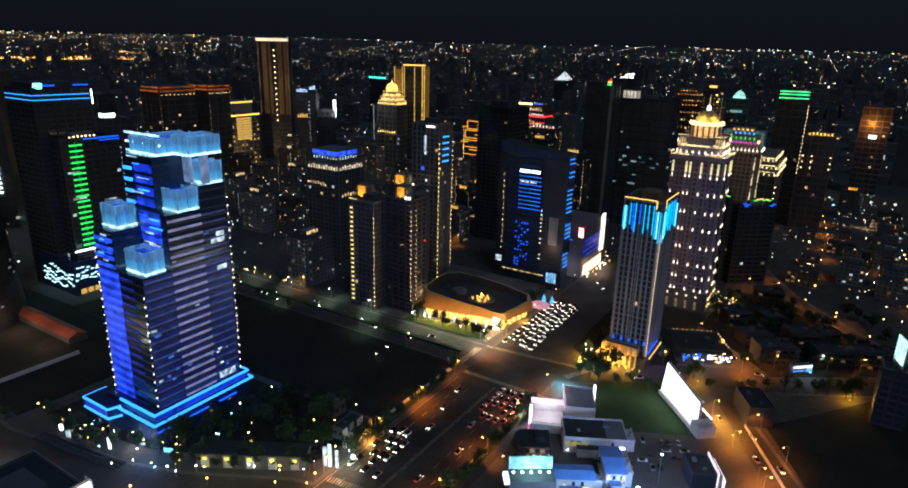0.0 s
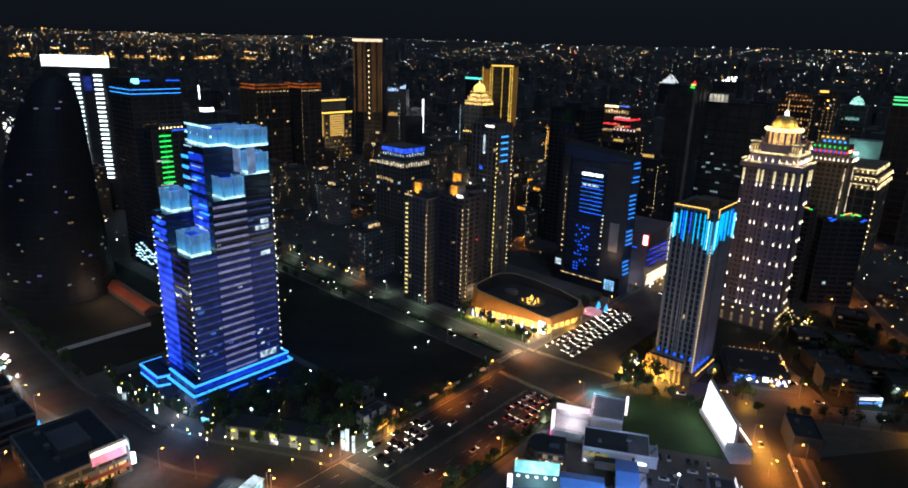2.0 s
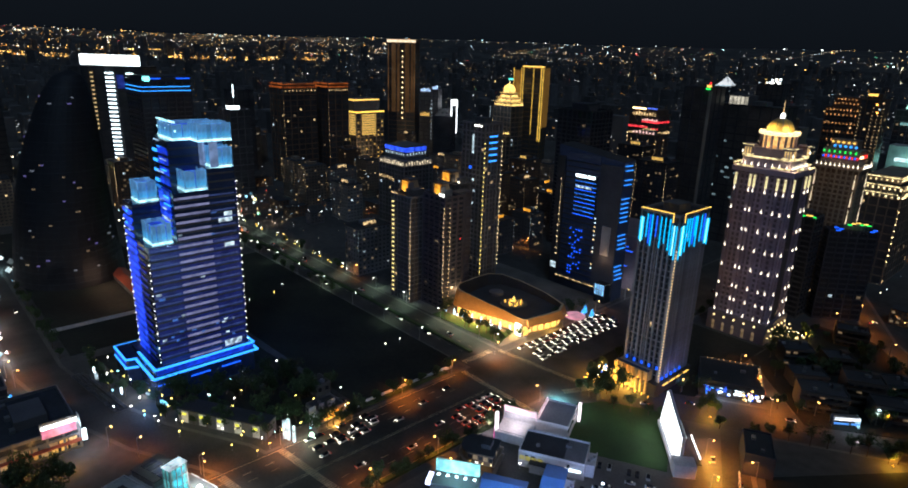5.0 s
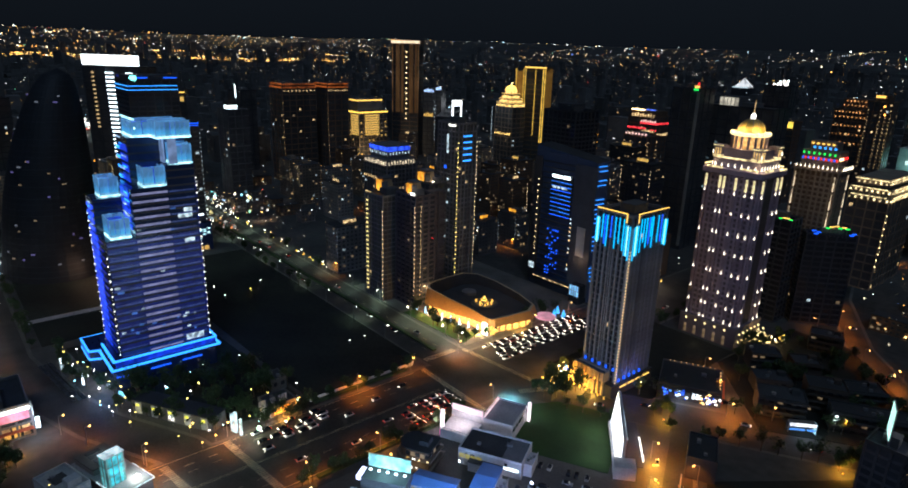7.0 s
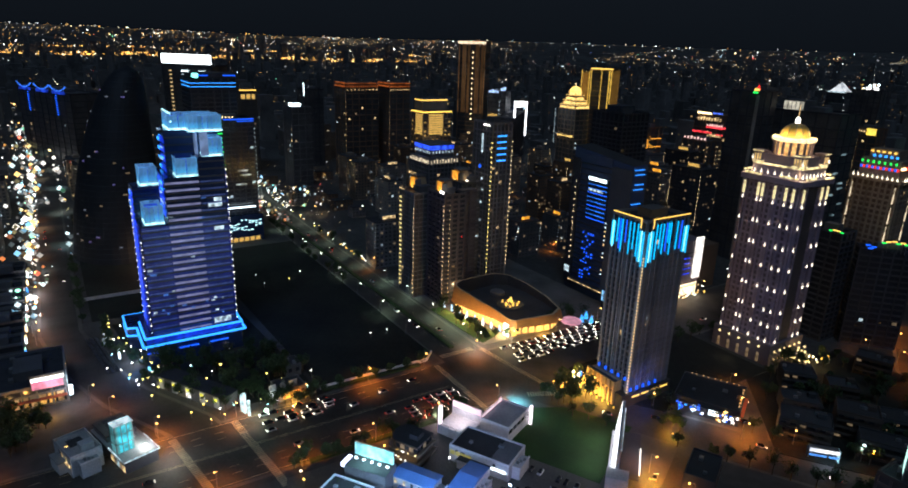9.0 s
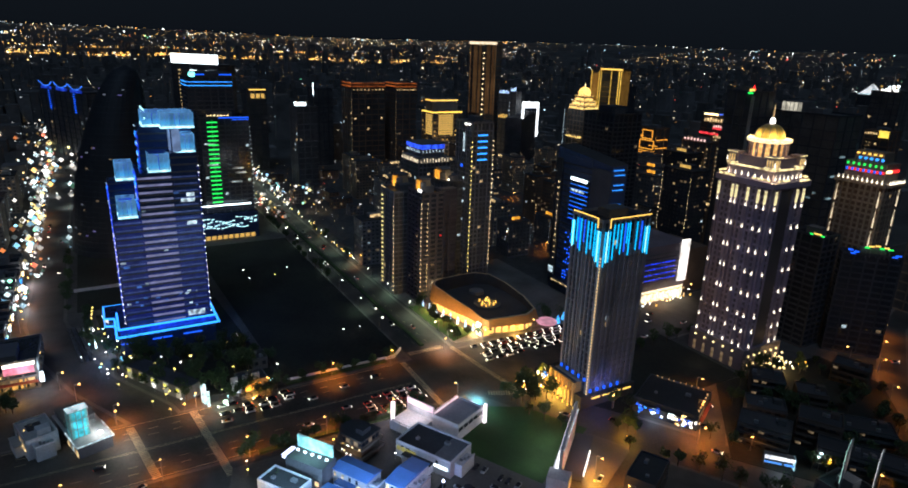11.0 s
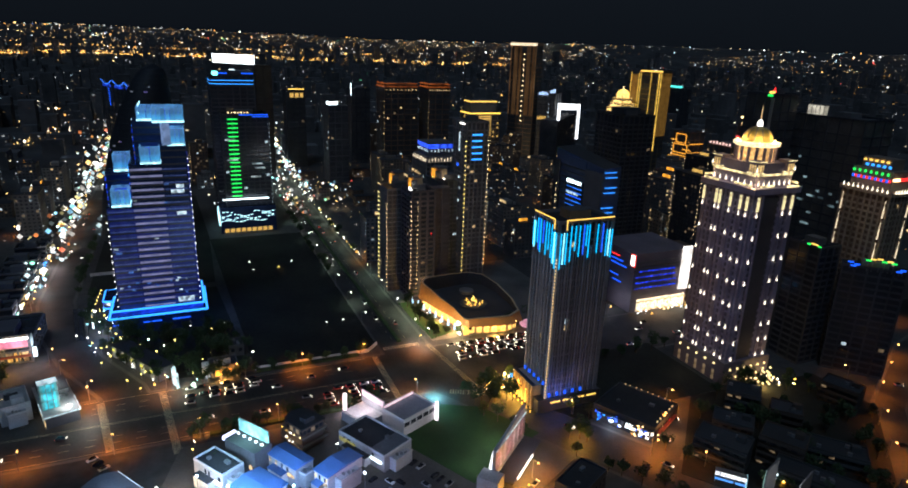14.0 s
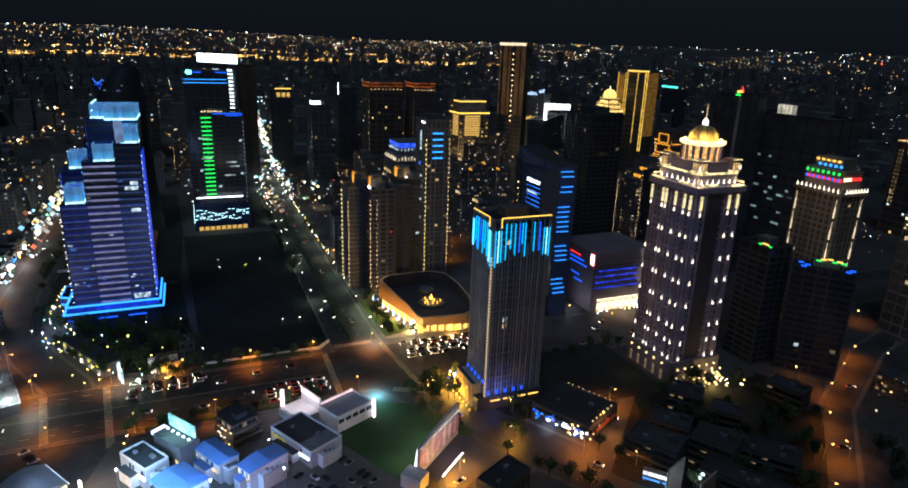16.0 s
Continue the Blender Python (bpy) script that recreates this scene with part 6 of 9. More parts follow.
t = tower("yellow_panel_tower", -252, -226, 872, 894, 98, "dark residential tower with glowing yellow roof panel", skin=BROWN, lit=0.06, seed=93)
part("roof_panel", boxes([(2, 12, -11.8, -11.3, 92, 99.5)]), glow("panel_yellow", (1.0, 0.72, 0.1), 1.2, 0.4), t)
lamp_row(t, -13, -11.8, 1, -11.8, 95, 5, 1.2, 1.8, E_WINWARM)
for x in (-9, -6):
    dots(t, x, -11.6, 30, 90, 4, 0.5, E_WINWARM)
t = tower("amber_dotted_tower", -196, -168, 1010, 1034, 122, "far tower with dotted warm edges and yellow crown", skin=BROWN, lit=0.04, seed=94)
part("crown_block", boxes([(-8, 8, -8, 8, 122, 130)]), BROWN, t)
part("crown_light", boxes([(-8, 3, -8.5, -8, 127, 130)]), E_GOLD, t)
for x in (-12, 2, 8, 13):
    dots(t, x, -12.6, 40, 118, 4.5, 0.6, E_WINWARM)
for x, z, m in ((5, 116, E_AMBER), (9, 110, E_WINCOOL), (12, 118, E_WINWARM), (7, 106, E_AMBER)):
    part("roof_lamp", boxes([(x - 1, x + 1, -13, -12.4, z, z + 2)]), m, t)
t = tower("edge_block", 33, 46, 339, 352, 29, "dark block carrying upright lit roof signs", skin=DARKWALL, lit=0.02, seed=37)
for x, y, z1, m in ((-1, -2, 46, glow("sign_teal", (0.55, 1.0, 0.9), 1.2, 0.5)), (6, 5, 44, glow("sign_pale", (0.9, 0.95, 1.0), 1.0, 0.4))):
    sg = part("roof_sign", boxes([(-5, 5, -0.25, 0.25, 31, z1)]), STEEL, t, at=(x, y, 0))
    sg.rotation_euler[2] = radians(-70)
    part("sign_face", boxes([(-4.8, 4.8, -0.4, -0.27, 33, z1 - 0.4)]), m, sg)
t = tower("neon_roof_block", -67.6, -37.6, 517, 525, 62, "dark block with yellow, green and blue neon roof tubes", skin=DARKWALL, lit=0.012, seed=38, bay=6, turn=40)
for x, z, m in ((-1.5, 67.5, E_GOLD), (1.5, 68, E_GOLD), (-3.6, 66.6, E_GREEN), (3.8, 66.8, E_GREEN), (6, 67.4, E_GOLD), (8, 66.6, E_GREEN), (-10, 62.5, E_BLUE), (-8.4, 63.5, E_BLUE), (11, 62.6, E_BLUE), (12.6, 63.6, E_BLUE), (-11.6, 64.4, E_BLUE)):
    part("neon_tube", boxes([(x - 1.3, x + 1.3, -4.9, -4.4, z, z + 0.8)]), m, t)
    part("tube_bracket", boxes([(x - 0.1, x + 0.1, -4.4, -4.2, 61, z)]), STEEL, t)
t = tower("neon_roof_block", -88, -68, 497, 513, 70, "dark block with green and yellow neon roof tubes", skin=DARKWALL, lit=0.012, seed=41, bay=6)
for x, m in ((3, E_GREEN), (5.4, E_GOLD), (7.6, E_GOLD), (9.6, E_GREEN)):
    part("neon_tube", boxes([(x - 1, x + 1, -8.8, -8.4, 72 - abs(x - 6.5) * 0.3, 72.8 - abs(x - 6.5) * 0.3)]), m, t)
    part("tube_bracket", boxes([(x - 0.1, x + 0.1, -8.4, -8.2, 70, 72)]), STEEL, t)

# ---- corner plot: pavilions, billboard walls ----
def pavilion(x, y, w, d, z, turn, roof, label, walls=PALE, gable=0.0, windows=True):
    ob = thing("pavilion", x, y, 0.18, label, "pavilion", "low pavilions", turn)
    part("wall", slab(w, d, 0, z), walls, ob)
    if gable:
        bm = bmesh.new()
        a = [bm.verts.new(c) for c in ((-w / 2 - 0.5, -d / 2 - 0.5, z), (w / 2 + 0.5, -d / 2 - 0.5, z), (w / 2 + 0.5, d / 2 + 0.5, z), (-w / 2 - 0.5, d / 2 + 0.5, z), (-w / 2 - 0.5, 0, z + gable), (w / 2 + 0.5, 0, z + gable))]
        for f in ((0, 1, 5, 4), (2, 3, 4, 5), (0, 4, 3), (1, 2, 5), (3, 2, 1, 0)):
            bm.faces.new([a[i] for i in f])
        part("roof", bm, roof, ob)
        for i in range(int(w / 1.2)):
            part("roof_rib", boxes([(-0.06, 0.06, -d / 2 - 0.5, 0, 0, 0.12)]), roof, ob, at=(-w / 2 + 0.6 + i * 1.2, 0, z + 0.05)).rotation_euler[0] = math.atan2(gable, d / 2 + 0.5)
    else:
        part("roof", slab(w - 0.8, d - 0.8, z, z + 0.12), roof, ob)
        part("parapet", boxes([(-w / 2, w / 2, -d / 2, -d / 2 + 0.4, z, z + 1), (-w / 2, w / 2, d / 2 - 0.4, d / 2, z, z + 1), (-w / 2, -w / 2 + 0.4, -d / 2 + 0.4, d / 2 - 0.4, z, z + 1), (w / 2 - 0.4, w / 2, -d / 2 + 0.4, d / 2 - 0.4, z, z + 1)]), walls, ob)
        part("roof_unit", boxes([(-1.2, 1.2, -0.8, 0.8, z + 0.1, z + 1.3)]), STEEL, ob, at=(w * 0.2, d * 0.15, 0))
        part("roof_unit", boxes([(-0.7, 0.7, -0.7, 0.7, z + 0.1, z + 1.1)]), STEEL, ob, at=(-w * 0.25, -d * 0.1, 0))
    if not windows:
        pr = random.Random(int(x * 7 + y))
        part("lean_to", boxes([(-w * 0.3, w * 0.2, -d / 2 - 3, -d / 2, 0, z * 0.6)]), walls, ob)
        part("lean_to_roof", boxes([(-w * 0.3 - 0.3, w * 0.2 + 0.3, -d / 2 - 3.3, -d / 2 + 0.1, z * 0.6, z * 0.6 + 0.25)]), roof, ob)
        part("annex", boxes([(w / 2, w / 2 + 3.5, -d * 0.3, d * 0.3, 0, z * 0.75)]), walls, ob)
        part("annex_parapet", boxes([(w / 2, w / 2 + 3.7, -d * 0.3 - 0.2, -d * 0.3 + 0.2, z * 0.75, z * 0.75 + 0.8), (w / 2 + 3.3, w / 2 + 3.7, -d * 0.3 + 0.2, d * 0.3, z * 0.75, z * 0.75 + 0.8)]), walls, ob)
        for i in range(4):
            part("window", boxes([(-0.6, 0.6, -d / 2 - 0.1, -d / 2 + 0.05, z * 0.66, z * 0.88)]), GLASS if pr.random() < 0.6 else E_WINWARM, ob, at=(pr.uniform(-w * 0.45, w * 0.45), 0, 0))
        for i in range(3):
            part("air_unit", boxes([(-0.6, 0.6, -0.4, 0.4, 0, 0.9)]), STEEL, ob, at=(w / 2 + 1 + i * 0.9, d * 0.1 * (i - 1), z * 0.75))
        part("shop_sign", boxes([(w * 0.22, w * 0.45, -d / 2 - 0.5, -d / 2 - 0.1, z * 0.5, z * 0.62)]), pr.choice((E_COOL, E_WHITE, E_WINWARM)), ob)
        return ob
    nx = int(w / 3)
    for i in range(nx):
        part("window", boxes([(-0.9, 0.9, -d / 2 - 0.08, -d / 2 + 0.05, z * 0.45, z * 0.8)]), GLASS, ob, at=(-w / 2 + (i + 0.5) * w / nx, 0, 0))
    for i in range(int(d / 3)):
        part("window", boxes([(w / 2 - 0.05, w / 2 + 0.08, -0.9, 0.9, z * 0.45, z * 0.8)]), GLASS, ob, at=(0, -d / 2 + (i + 0.5) * d / int(d / 3), 0))
    return ob


pavilion(-77, 182, 18, 10, 9, 33, ROOFDARK, "white flat-roofed pavilion with dark roof", windows=False)
pavilion(-58, 195, 16, 14, 8.5, 33, ROOFBLUE, "white pavilion with blue sheet roof", gable=1.2, windows=False)
pavilion(-71, 209, 17, 9, 9, 30, ROOFBLUE, "white pavilion with blue sheet roof", gable=1.0, windows=False)
pavilion(-60, 226, 8, 18, 9, 29, ROOFBLUE, "long white pavilion with blue sheet roof", gable=1.2, windows=False)
p = pavilion(-75, 245.5, 28, 16.5, 7, 28, ROOFDARK, "white-walled exhibition hall with flat dark roof", windows=False)
part("pale_roof", boxes([(5, 13.4, -7.6, 7.6, 7.13, 7.3)]), GREYWALL, p)
for i in range(4):
    part("lit_window", boxes([(-13.4 + i * 2.6, -11.2 + i * 2.6, -8.5, -8.3, 3.6, 5.6)]), glow("olive_window", (0.9, 0.75, 0.2), 0.22, 0.6, False, 0.5), p)
p = thing("showroom", -98.5, 246.5, 0.18, "low white showroom with pink-lit tall parapet sign", "showroom", turn=24)
part("wall", slab(15.6, 12.5, 0, 4.2), PALE, p)
part("terrace", slab(15.2, 12.1, 4.2, 4.4), PALE, p)
part("parapet_wall", boxes([(-8, 8, 6.2, 6.8, 0, 11)]), PALE, p)
part("parapet_sign", boxes([(-7.6, 7.6, 5.9, 6.15, 8.2, 10.9)]), glow("pink_white_sign", (1.0, 0.72, 0.82), 1.3, 0.3), p)
part("sign_pillar", boxes([(-8.4, -7.1, -4.9, -3.6, 0, 13)]), glow("pillar_white", (1.0, 0.85, 0.95), 2.0, 0.2), p)
part("pink_foot", boxes([(-8.6, -6.9, -5.1, -3.4, 0, 3)]), glow("pink_led", (1.0, 0.15, 0.6), 1.0), p)
for i in range(4):
    part("railing_post", boxes([(-0.08, 0.08, -6.3, -6.1, 4.4, 5.5)]), STEEL, p, at=(-6 + i * 4, 0, 0))
part("railing", boxes([(-7.6, 7.6, -6.3, -6.15, 5.4, 5.55)]), STEEL, p)
lamp_at(p, 0, 1, 9.5, 1800, (1.0, 0.88, 0.93), 0.8)
lamp_at(p, -12, -2, 5, 1700, (1.0, 0.85, 0.95), 0.8)
p = thing("lawn_hall", -90.5, 266.5, 0.18, "low dark-roofed hall edged with pink light", "hall", turn=24.7)
part("wall", slab(14.6, 20, 0, 7.6), PALE, p)
part("roof", slab(14, 19.4, 7.6, 7.75), mat("lilac_roof", (0.3, 0.28, 0.31), 0.7), p)
part("parapet", boxes([(-7.3, 7.3, -10, -9.6, 7.6, 8.6), (-7.3, 7.3, 9.6, 10, 7.6, 8.6), (6.9, 7.3, -9.6, 9.6, 7.6, 8.6), (-7.3, -6.9, -9.6, 9.6, 7.6, 9.4)]), PALE, p)
part("edge_light", boxes([(-7.6, -7.32, -10, 10, 7.4, 9.2)]), glow("pink_white_sign", (1.0, 0.72, 0.82), 1.3, 0.3), p)
part("inner_light", boxes([(-6.88, -6.7, -9.4, 9.4, 8.3, 9.0)]), glow("pink_white_sign", (1.0, 0.72, 0.82), 1.3, 0.3), p)
part("end_pillar", boxes([(7.9, 9.1, 9.6, 10.8, 0, 10)]), glow("pillar_white", (1.0, 0.85, 0.95), 2.0, 0.2), p)
for i in range(5):
    part("clerestory", boxes([(7.28, 7.4, -1.6, 1.6, 4.6, 6.6)]), GLASS, p, at=(0, -8 + i * 4, 0))
lamp_at(p, -6, 24, 3, 9000, (0.2, 0.75, 1.0), 0.5)
lamp_at(p, -2, 13, 9, 2600, (0.8, 0.9, 1.0), 0.6)
p = thing("terraced_building", -92, 218.5, 0.18, "brown terraced building with curved end and warm-lit terraces", "building", turn=28)


def terrace_outline(w, d):
    """A rectangle whose west end is a half round."""
    pts = [(w / 2, -d / 2), (w / 2, d / 2)]
    return pts + [(-w / 2 + d * 0.35 * math.cos(a) + d * 0.15, d / 2 * math.sin(a)) for a in [math.pi / 2 + math.pi * i / 10 for i in range(11)]]


part("wall", plot(terrace_outline(12, 12), 0, 11), BROWN, p)
part("roof", plot(terrace_outline(12.8, 12.8), 11, 11.5), ROOFDARK, p)
part("roof_hut", boxes([(0, 4, -2.5, 2.5, 11.5, 13.6)]), ROOFDARK, p)
dr = random.Random(3)
for z, g in ((3.3, 15.5), (7.1, 14.4)):
    part("terrace", plot(terrace_outline(g, g - 0.5), z - 0.3, z), BEIGE, p)
    for i in range(11):
        a, b = Vector(terrace_outline(g, g - 0.5)[i]), Vector(terrace_outline(g, g - 0.5)[i + 1])
        part("railing", ribbon(bmesh.new(), [tuple(a), tuple(b)], 0.12, z, z + 0.9), BEIGE, p)
for i in range(13):
    x = dr.uniform(-6.5, 7.5)
    part("terrace_lamp", boxes([(-0.2, 0.2, -0.2, 0.2, 0, 0.4)]), dr.choice((E_WARM, E_WINGOLD, E_WINWARM, E_WHITE)), p, at=(x, -7 - dr.uniform(0, 0.6), dr.choice((1.2, 3.6, 4.6, 7.6))))
for i in range(5):
    part("window", boxes([(-0.9, 0.9, -6.1, -5.9, 8.2, 10)]), E_WINDIM if i % 2 else GLASS, p, at=(-3.5 + i * 2.2, 0, 0))
    part("window", boxes([(5.95, 6.1, -0.9, 0.9, 8.2, 10)]), GLASS if i != 2 else E_WINDIM, p, at=(0, -4.6 + i * 2.2, 0))
lamp_at(p, 1, -10, 3, 260, (1.0, 0.75, 0.35), 0.5)
p = thing("billboard_building", -82, 194, 0.18, "low building carrying a teal-lit billboard", "building", turn=34.7)
part("wall", slab(18, 9, 0, 12.5), GREYWALL, p)
bb = part("billboard", boxes([(-8.5, 8.5, 2.6, 3.2, 13.2, 18.4)]), glow("teal_board", (0.35, 0.95, 1.0), 1.3, 0.6, False, 0.25), p, "teal-lit billboard")
part("back_frame", boxes([(-8.7, 8.7, 3.2, 3.5, 13, 18.6)]), STEEL, bb)
for i in range(5):
    part("sign_lamp", boxes([(-0.5, 0.5, -0.3, 0.3, 12.6, 13.2)]), E_COOL, p, at=(-7 + i * 3.5, 1, 0))
for i in range(4):
    part("window", boxes([(-0.9, 0.9, -4.6, -4.45, 4, 6)]), E_WINWARM if i in (1, 3) else GLASS, p, at=(-6.5 + i * 4.2, 0, 0))
part("blue_sign", boxes([(-11, -9.1, -4, 2, 11, 12.6)]), glow("violet_white", (0.6, 0.65, 1.0), 3.0), p)
lamp_at(p, 0, -3, 17, 1800, (0.4, 0.95, 1.0), 1)

# masts added east of the pavilions to light their walls blue-white
for x, y, w, c in ((-52, 184, 24000, (0.33, 0.6, 1.0)), (-44, 206, 28000, (0.3, 0.52, 1.0)), (-42, 232, 5000, (0.6, 0.55, 1.0)), (-62, 174, 20000, (0.38, 0.65, 1.0))):
    m = thing("light_mast", x, y, 0.2, "added steel mast lighting the pavilions cool white", "light mast", "light masts")
    part("pole", lathe([(0.18, 0), (0.1, 15)], 8), STEEL, m)
    part("floodlight", boxes([(-0.5, 0.5, -0.3, 0.3, 15, 15.5)]), E_COOL, m)
    lamp_at(m, 0, 0, 16.4, w, c, 0.8)
p = pavilion(-29, 246, 14, 10, 7, 118, ROOFDARK, "dark shop with slanted white striped sign walls", DARKWALL)
for i in range(3):
    part("striped_sign", boxes([(-7.4, 7.2, -5.6 - i * 1.4, -5.3 - i * 1.4, 0.3, 9 - i * 1.6)]), glow("stripe_white", (1.0, 0.9, 0.97), 1.0, 0.2) if i != 1 else DARKWALL, p)
for i in range(4):
    part("shop_light", boxes([(7.1, 7.4, -1, 1, 1.5, 4.5)]), glow("shop_red", (1.0, 0.35, 0.15), 1.2, 0.5), p, at=(0, -3.6 + i * 2.4, 0))

# billboard wall over the lawn: glowing face to the south-west, banner to the north-east
p = thing("billboard_wall", -48, 297, 0.2, "tall wedge-shaped billboard wall, glowing white on one side", "billboard", turn=130)
bm = bmesh.new()
L = 17
v = [bm.verts.new(c) for c in ((-L, -0.6, 0), (L, -0.6, 0), (L, -0.6, 18.5), (-L, -0.6, 15), (-L, 0.6, 0), (L, 0.6, 0), (L, 0.6, 18.5), (-L, 0.6, 15))]
for f in ((0, 1, 2, 3), (5, 4, 7, 6), (1, 5, 6, 2), (4, 0, 3, 7), (3, 2, 6, 7)):
    bm.faces.new([v[i] for i in f])
part("core", bm, PALE, p)
# white floodlight on the face is put in as its own glow
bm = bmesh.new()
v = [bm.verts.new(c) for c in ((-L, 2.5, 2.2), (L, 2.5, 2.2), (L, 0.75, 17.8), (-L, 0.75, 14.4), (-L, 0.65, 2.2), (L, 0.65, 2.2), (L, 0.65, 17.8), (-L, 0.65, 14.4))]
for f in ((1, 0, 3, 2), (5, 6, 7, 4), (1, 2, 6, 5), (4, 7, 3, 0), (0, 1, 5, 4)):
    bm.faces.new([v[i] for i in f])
part("white_face", bm, glow("board_white", (0.93, 0.95, 1.0), 2.2, 0.15, True), p, "sloping white panel glowing in place of floodlight")
part("lower_face", boxes([(-L - 2, L, 0.65, 3.6, 0, 2.2)]), PALE, p)
for i in range(15):
    part("sign_bar", boxes([(-0.7, 0.7, 2.1, 2.4, 4.4, 4.8)]), GREYWALL, p, at=(-L + 2 + i * 2.2, 0, 0))
for i in range(14):
    part("banner_strip", boxes([(-L + i * 2.43, -L + i * 2.43 + 2.3, -0.8, -0.65, 4.5, 14.6)]), mat(("banner_pink", "banner_white")[(i * i // 3) % 2], ((0.45, 0.3, 0.4), (0.58, 0.5, 0.58))[(i * i // 3) % 2], 0.5, 0, 0.6, 0.25, 1.0), p)
part("ramp_roof", boxes([(-L, L, -9, -0.9, 2.2, 2.5)]), ROOFDARK, p)
part("lane_light", boxes([(-L + 4, L - 12, -9.4, -9.1, 2.2, 3.0)]), E_WHITE, p)
part("end_block", boxes([(-L - 7, -L, -5, 4, 0, 6)]), PALE, p)
for i in range(4):
    lamp_at(p, -12 + i * 8, 11, 5, 260, (0.95, 0.98, 1.0), 2.0)
lamp_at(p, 6, -8, 9, 600, (1.0, 0.85, 0.95), 0.6)
lamp_at(p, -8, -8, 9, 600, (1.0, 0.85, 0.95), 0.6)
part("banner_rail", boxes([(-L, L, -1.2, -0.9, 14.6, 15)]), E_WINCOOL, p)

# glass pavilion and pink-signed shops across the avenue
p = thing("glass_pavilion", -158.5, 114.8, 0, "low pavilion with glowing teal glass box", "pavilion", turn=17)
part("wall", slab(33, 13.5, 0, 5.4), DARKWALL, p)
part("roof", slab(34, 14.5, 5.4, 5.8), mat("pavilion_roof", (0.34, 0.34, 0.34), 0.7), p)
part("roof_edge", boxes([(16.9, 17.2, -7.2, 7.2, 5.5, 6.1), (2, 16.9, 7.1, 7.4, 5.5, 6.1), (2, 16.9, -7.4, -7.1, 5.5, 6.1)]), E_WINCOOL, p)
part("roof_step", boxes([(-16, -2, -6, 6, 5.8, 8.4)]), GREYWALL, p)
part("roof_step_cap", boxes([(-16.3, -1.7, -6.3, 6.3, 8.4, 8.8)]), ROOFDARK, p)
for i in range(4):
    part("skylight", boxes([(-14.5 + i * 3.4, -12.3 + i * 3.4, -3, 2.6, 8.8, 9.1)]), GLASS, p)
gb = part("glass_box", boxes([(5, 9.5, -6.6, 0.6, 5.8, 18.6)]), glow("teal_glass", (0.2, 0.75, 0.8), 0.42, 0.6, False, 0.25), p, "teal-lit glass box")
part("core", boxes([(9.5, 9.62, -5.4, -0.6, 6.2, 17.8)]), glow("teal_core", (0.08, 0.7, 0.85), 0.8, 0.6, False, 0.3), gb)
for i in range(4):
    part("mullion", boxes([(9.5, 9.8, -0.12, 0.12, 5.8, 18.6)]), STEEL, gb, at=(0, -6.4 + i * 2.27, 0))
for i in range(3):
    part("mullion", boxes([(-0.12, 0.12, -6.9, -6.6, 5.8, 18.6)]), STEEL, gb, at=(5.2 + i * 2.05, 0, 0))
for z in (10, 14.3):
    part("transom", boxes([(5, 9.7, -6.8, -6.6, z, z + 0.2)]), STEEL, gb)
    part("transom", boxes([(9.5, 9.75, -6.6, 0.6, z, z + 0.2)]), STEEL, gb)
part("top_frame", boxes([(4.8, 9.8, -6.9, 0.9, 18.6, 18.9)]), E_WINCOOL, gb)
part("roof_lamp", lathe([(1.1, 5.9), (1.1, 6.3), (0.2, 6.7)], 10), E_WHITE, p, at=(11.5, 3.6, 0))
for i in range(5):
    part("shopfront", boxes([(3.2 + i * 2.7, 5.4 + i * 2.7, -7.0, -6.76, 0.8, 3.4)]), (E_WINWARM, E_WINDIM, E_WINCOOL, E_WINDIM, E_WINWARM)[i], p)
for i in range(3):
    part("air_unit", boxes([(-0.8, 0.8, -0.6, 0.6, 5.8, 7.0)]), STEEL, p, at=(0.6, 4.4 - i * 2, 0))
lamp_at(p, 11.5, 3.4, 9, 2600, (0.9, 1.0, 0.97), 0.8)
lamp_at(p, 20, 10, 6, 3800, (1.0, 0.96, 0.85), 0.8)
lamp_at(p, 2, -11, 6, 4200, (0.85, 1.0, 0.97), 0.8)
lamp_at(p, -8, 2, 12.5, 1500, (0.85, 1.0, 0.97), 0.8)
p = pavilion(-159, 98, 18, 12, 8.5, 17, mat("pavilion_roof", (0.34, 0.34, 0.34), 0.7), "pale grey flat-roofed house with roof court", PALE, windows=False)
part("roof_court", boxes([(-5, 1, -3, 2.6, 8.62, 8.8)]), ROOFDARK, p)
part("stair_house", boxes([(3, 7, -1, 4, 8.6, 11.4)]), PALE, p)
p = tower("shop_block", -257, -215, 66, 96, 10, "low dark shop block with pink roof sign", "shop block", skin=GREYWALL, floor=3.2, bay=6, band=1.0, lit=0.03, seed=44)
part("sign_frame", boxes([(20.6, 21.2, 1, 15, 9, 16.4)]), STEEL, p)
part("pink_sign", boxes([(21.2, 21.8, 1.4, 14, 9.5, 13.6)]), glow("pink_board", (1.0, 0.32, 0.5), 1.0, 0.5), p)
part("white_sign", boxes([(21.2, 21.9, 1.4, 14.6, 13.7, 15.0)]), E_WHITE, p)
part("side_sign", boxes([(17, 21, 15.3, 15.7, 9, 15)]), E_WINCOOL, p)
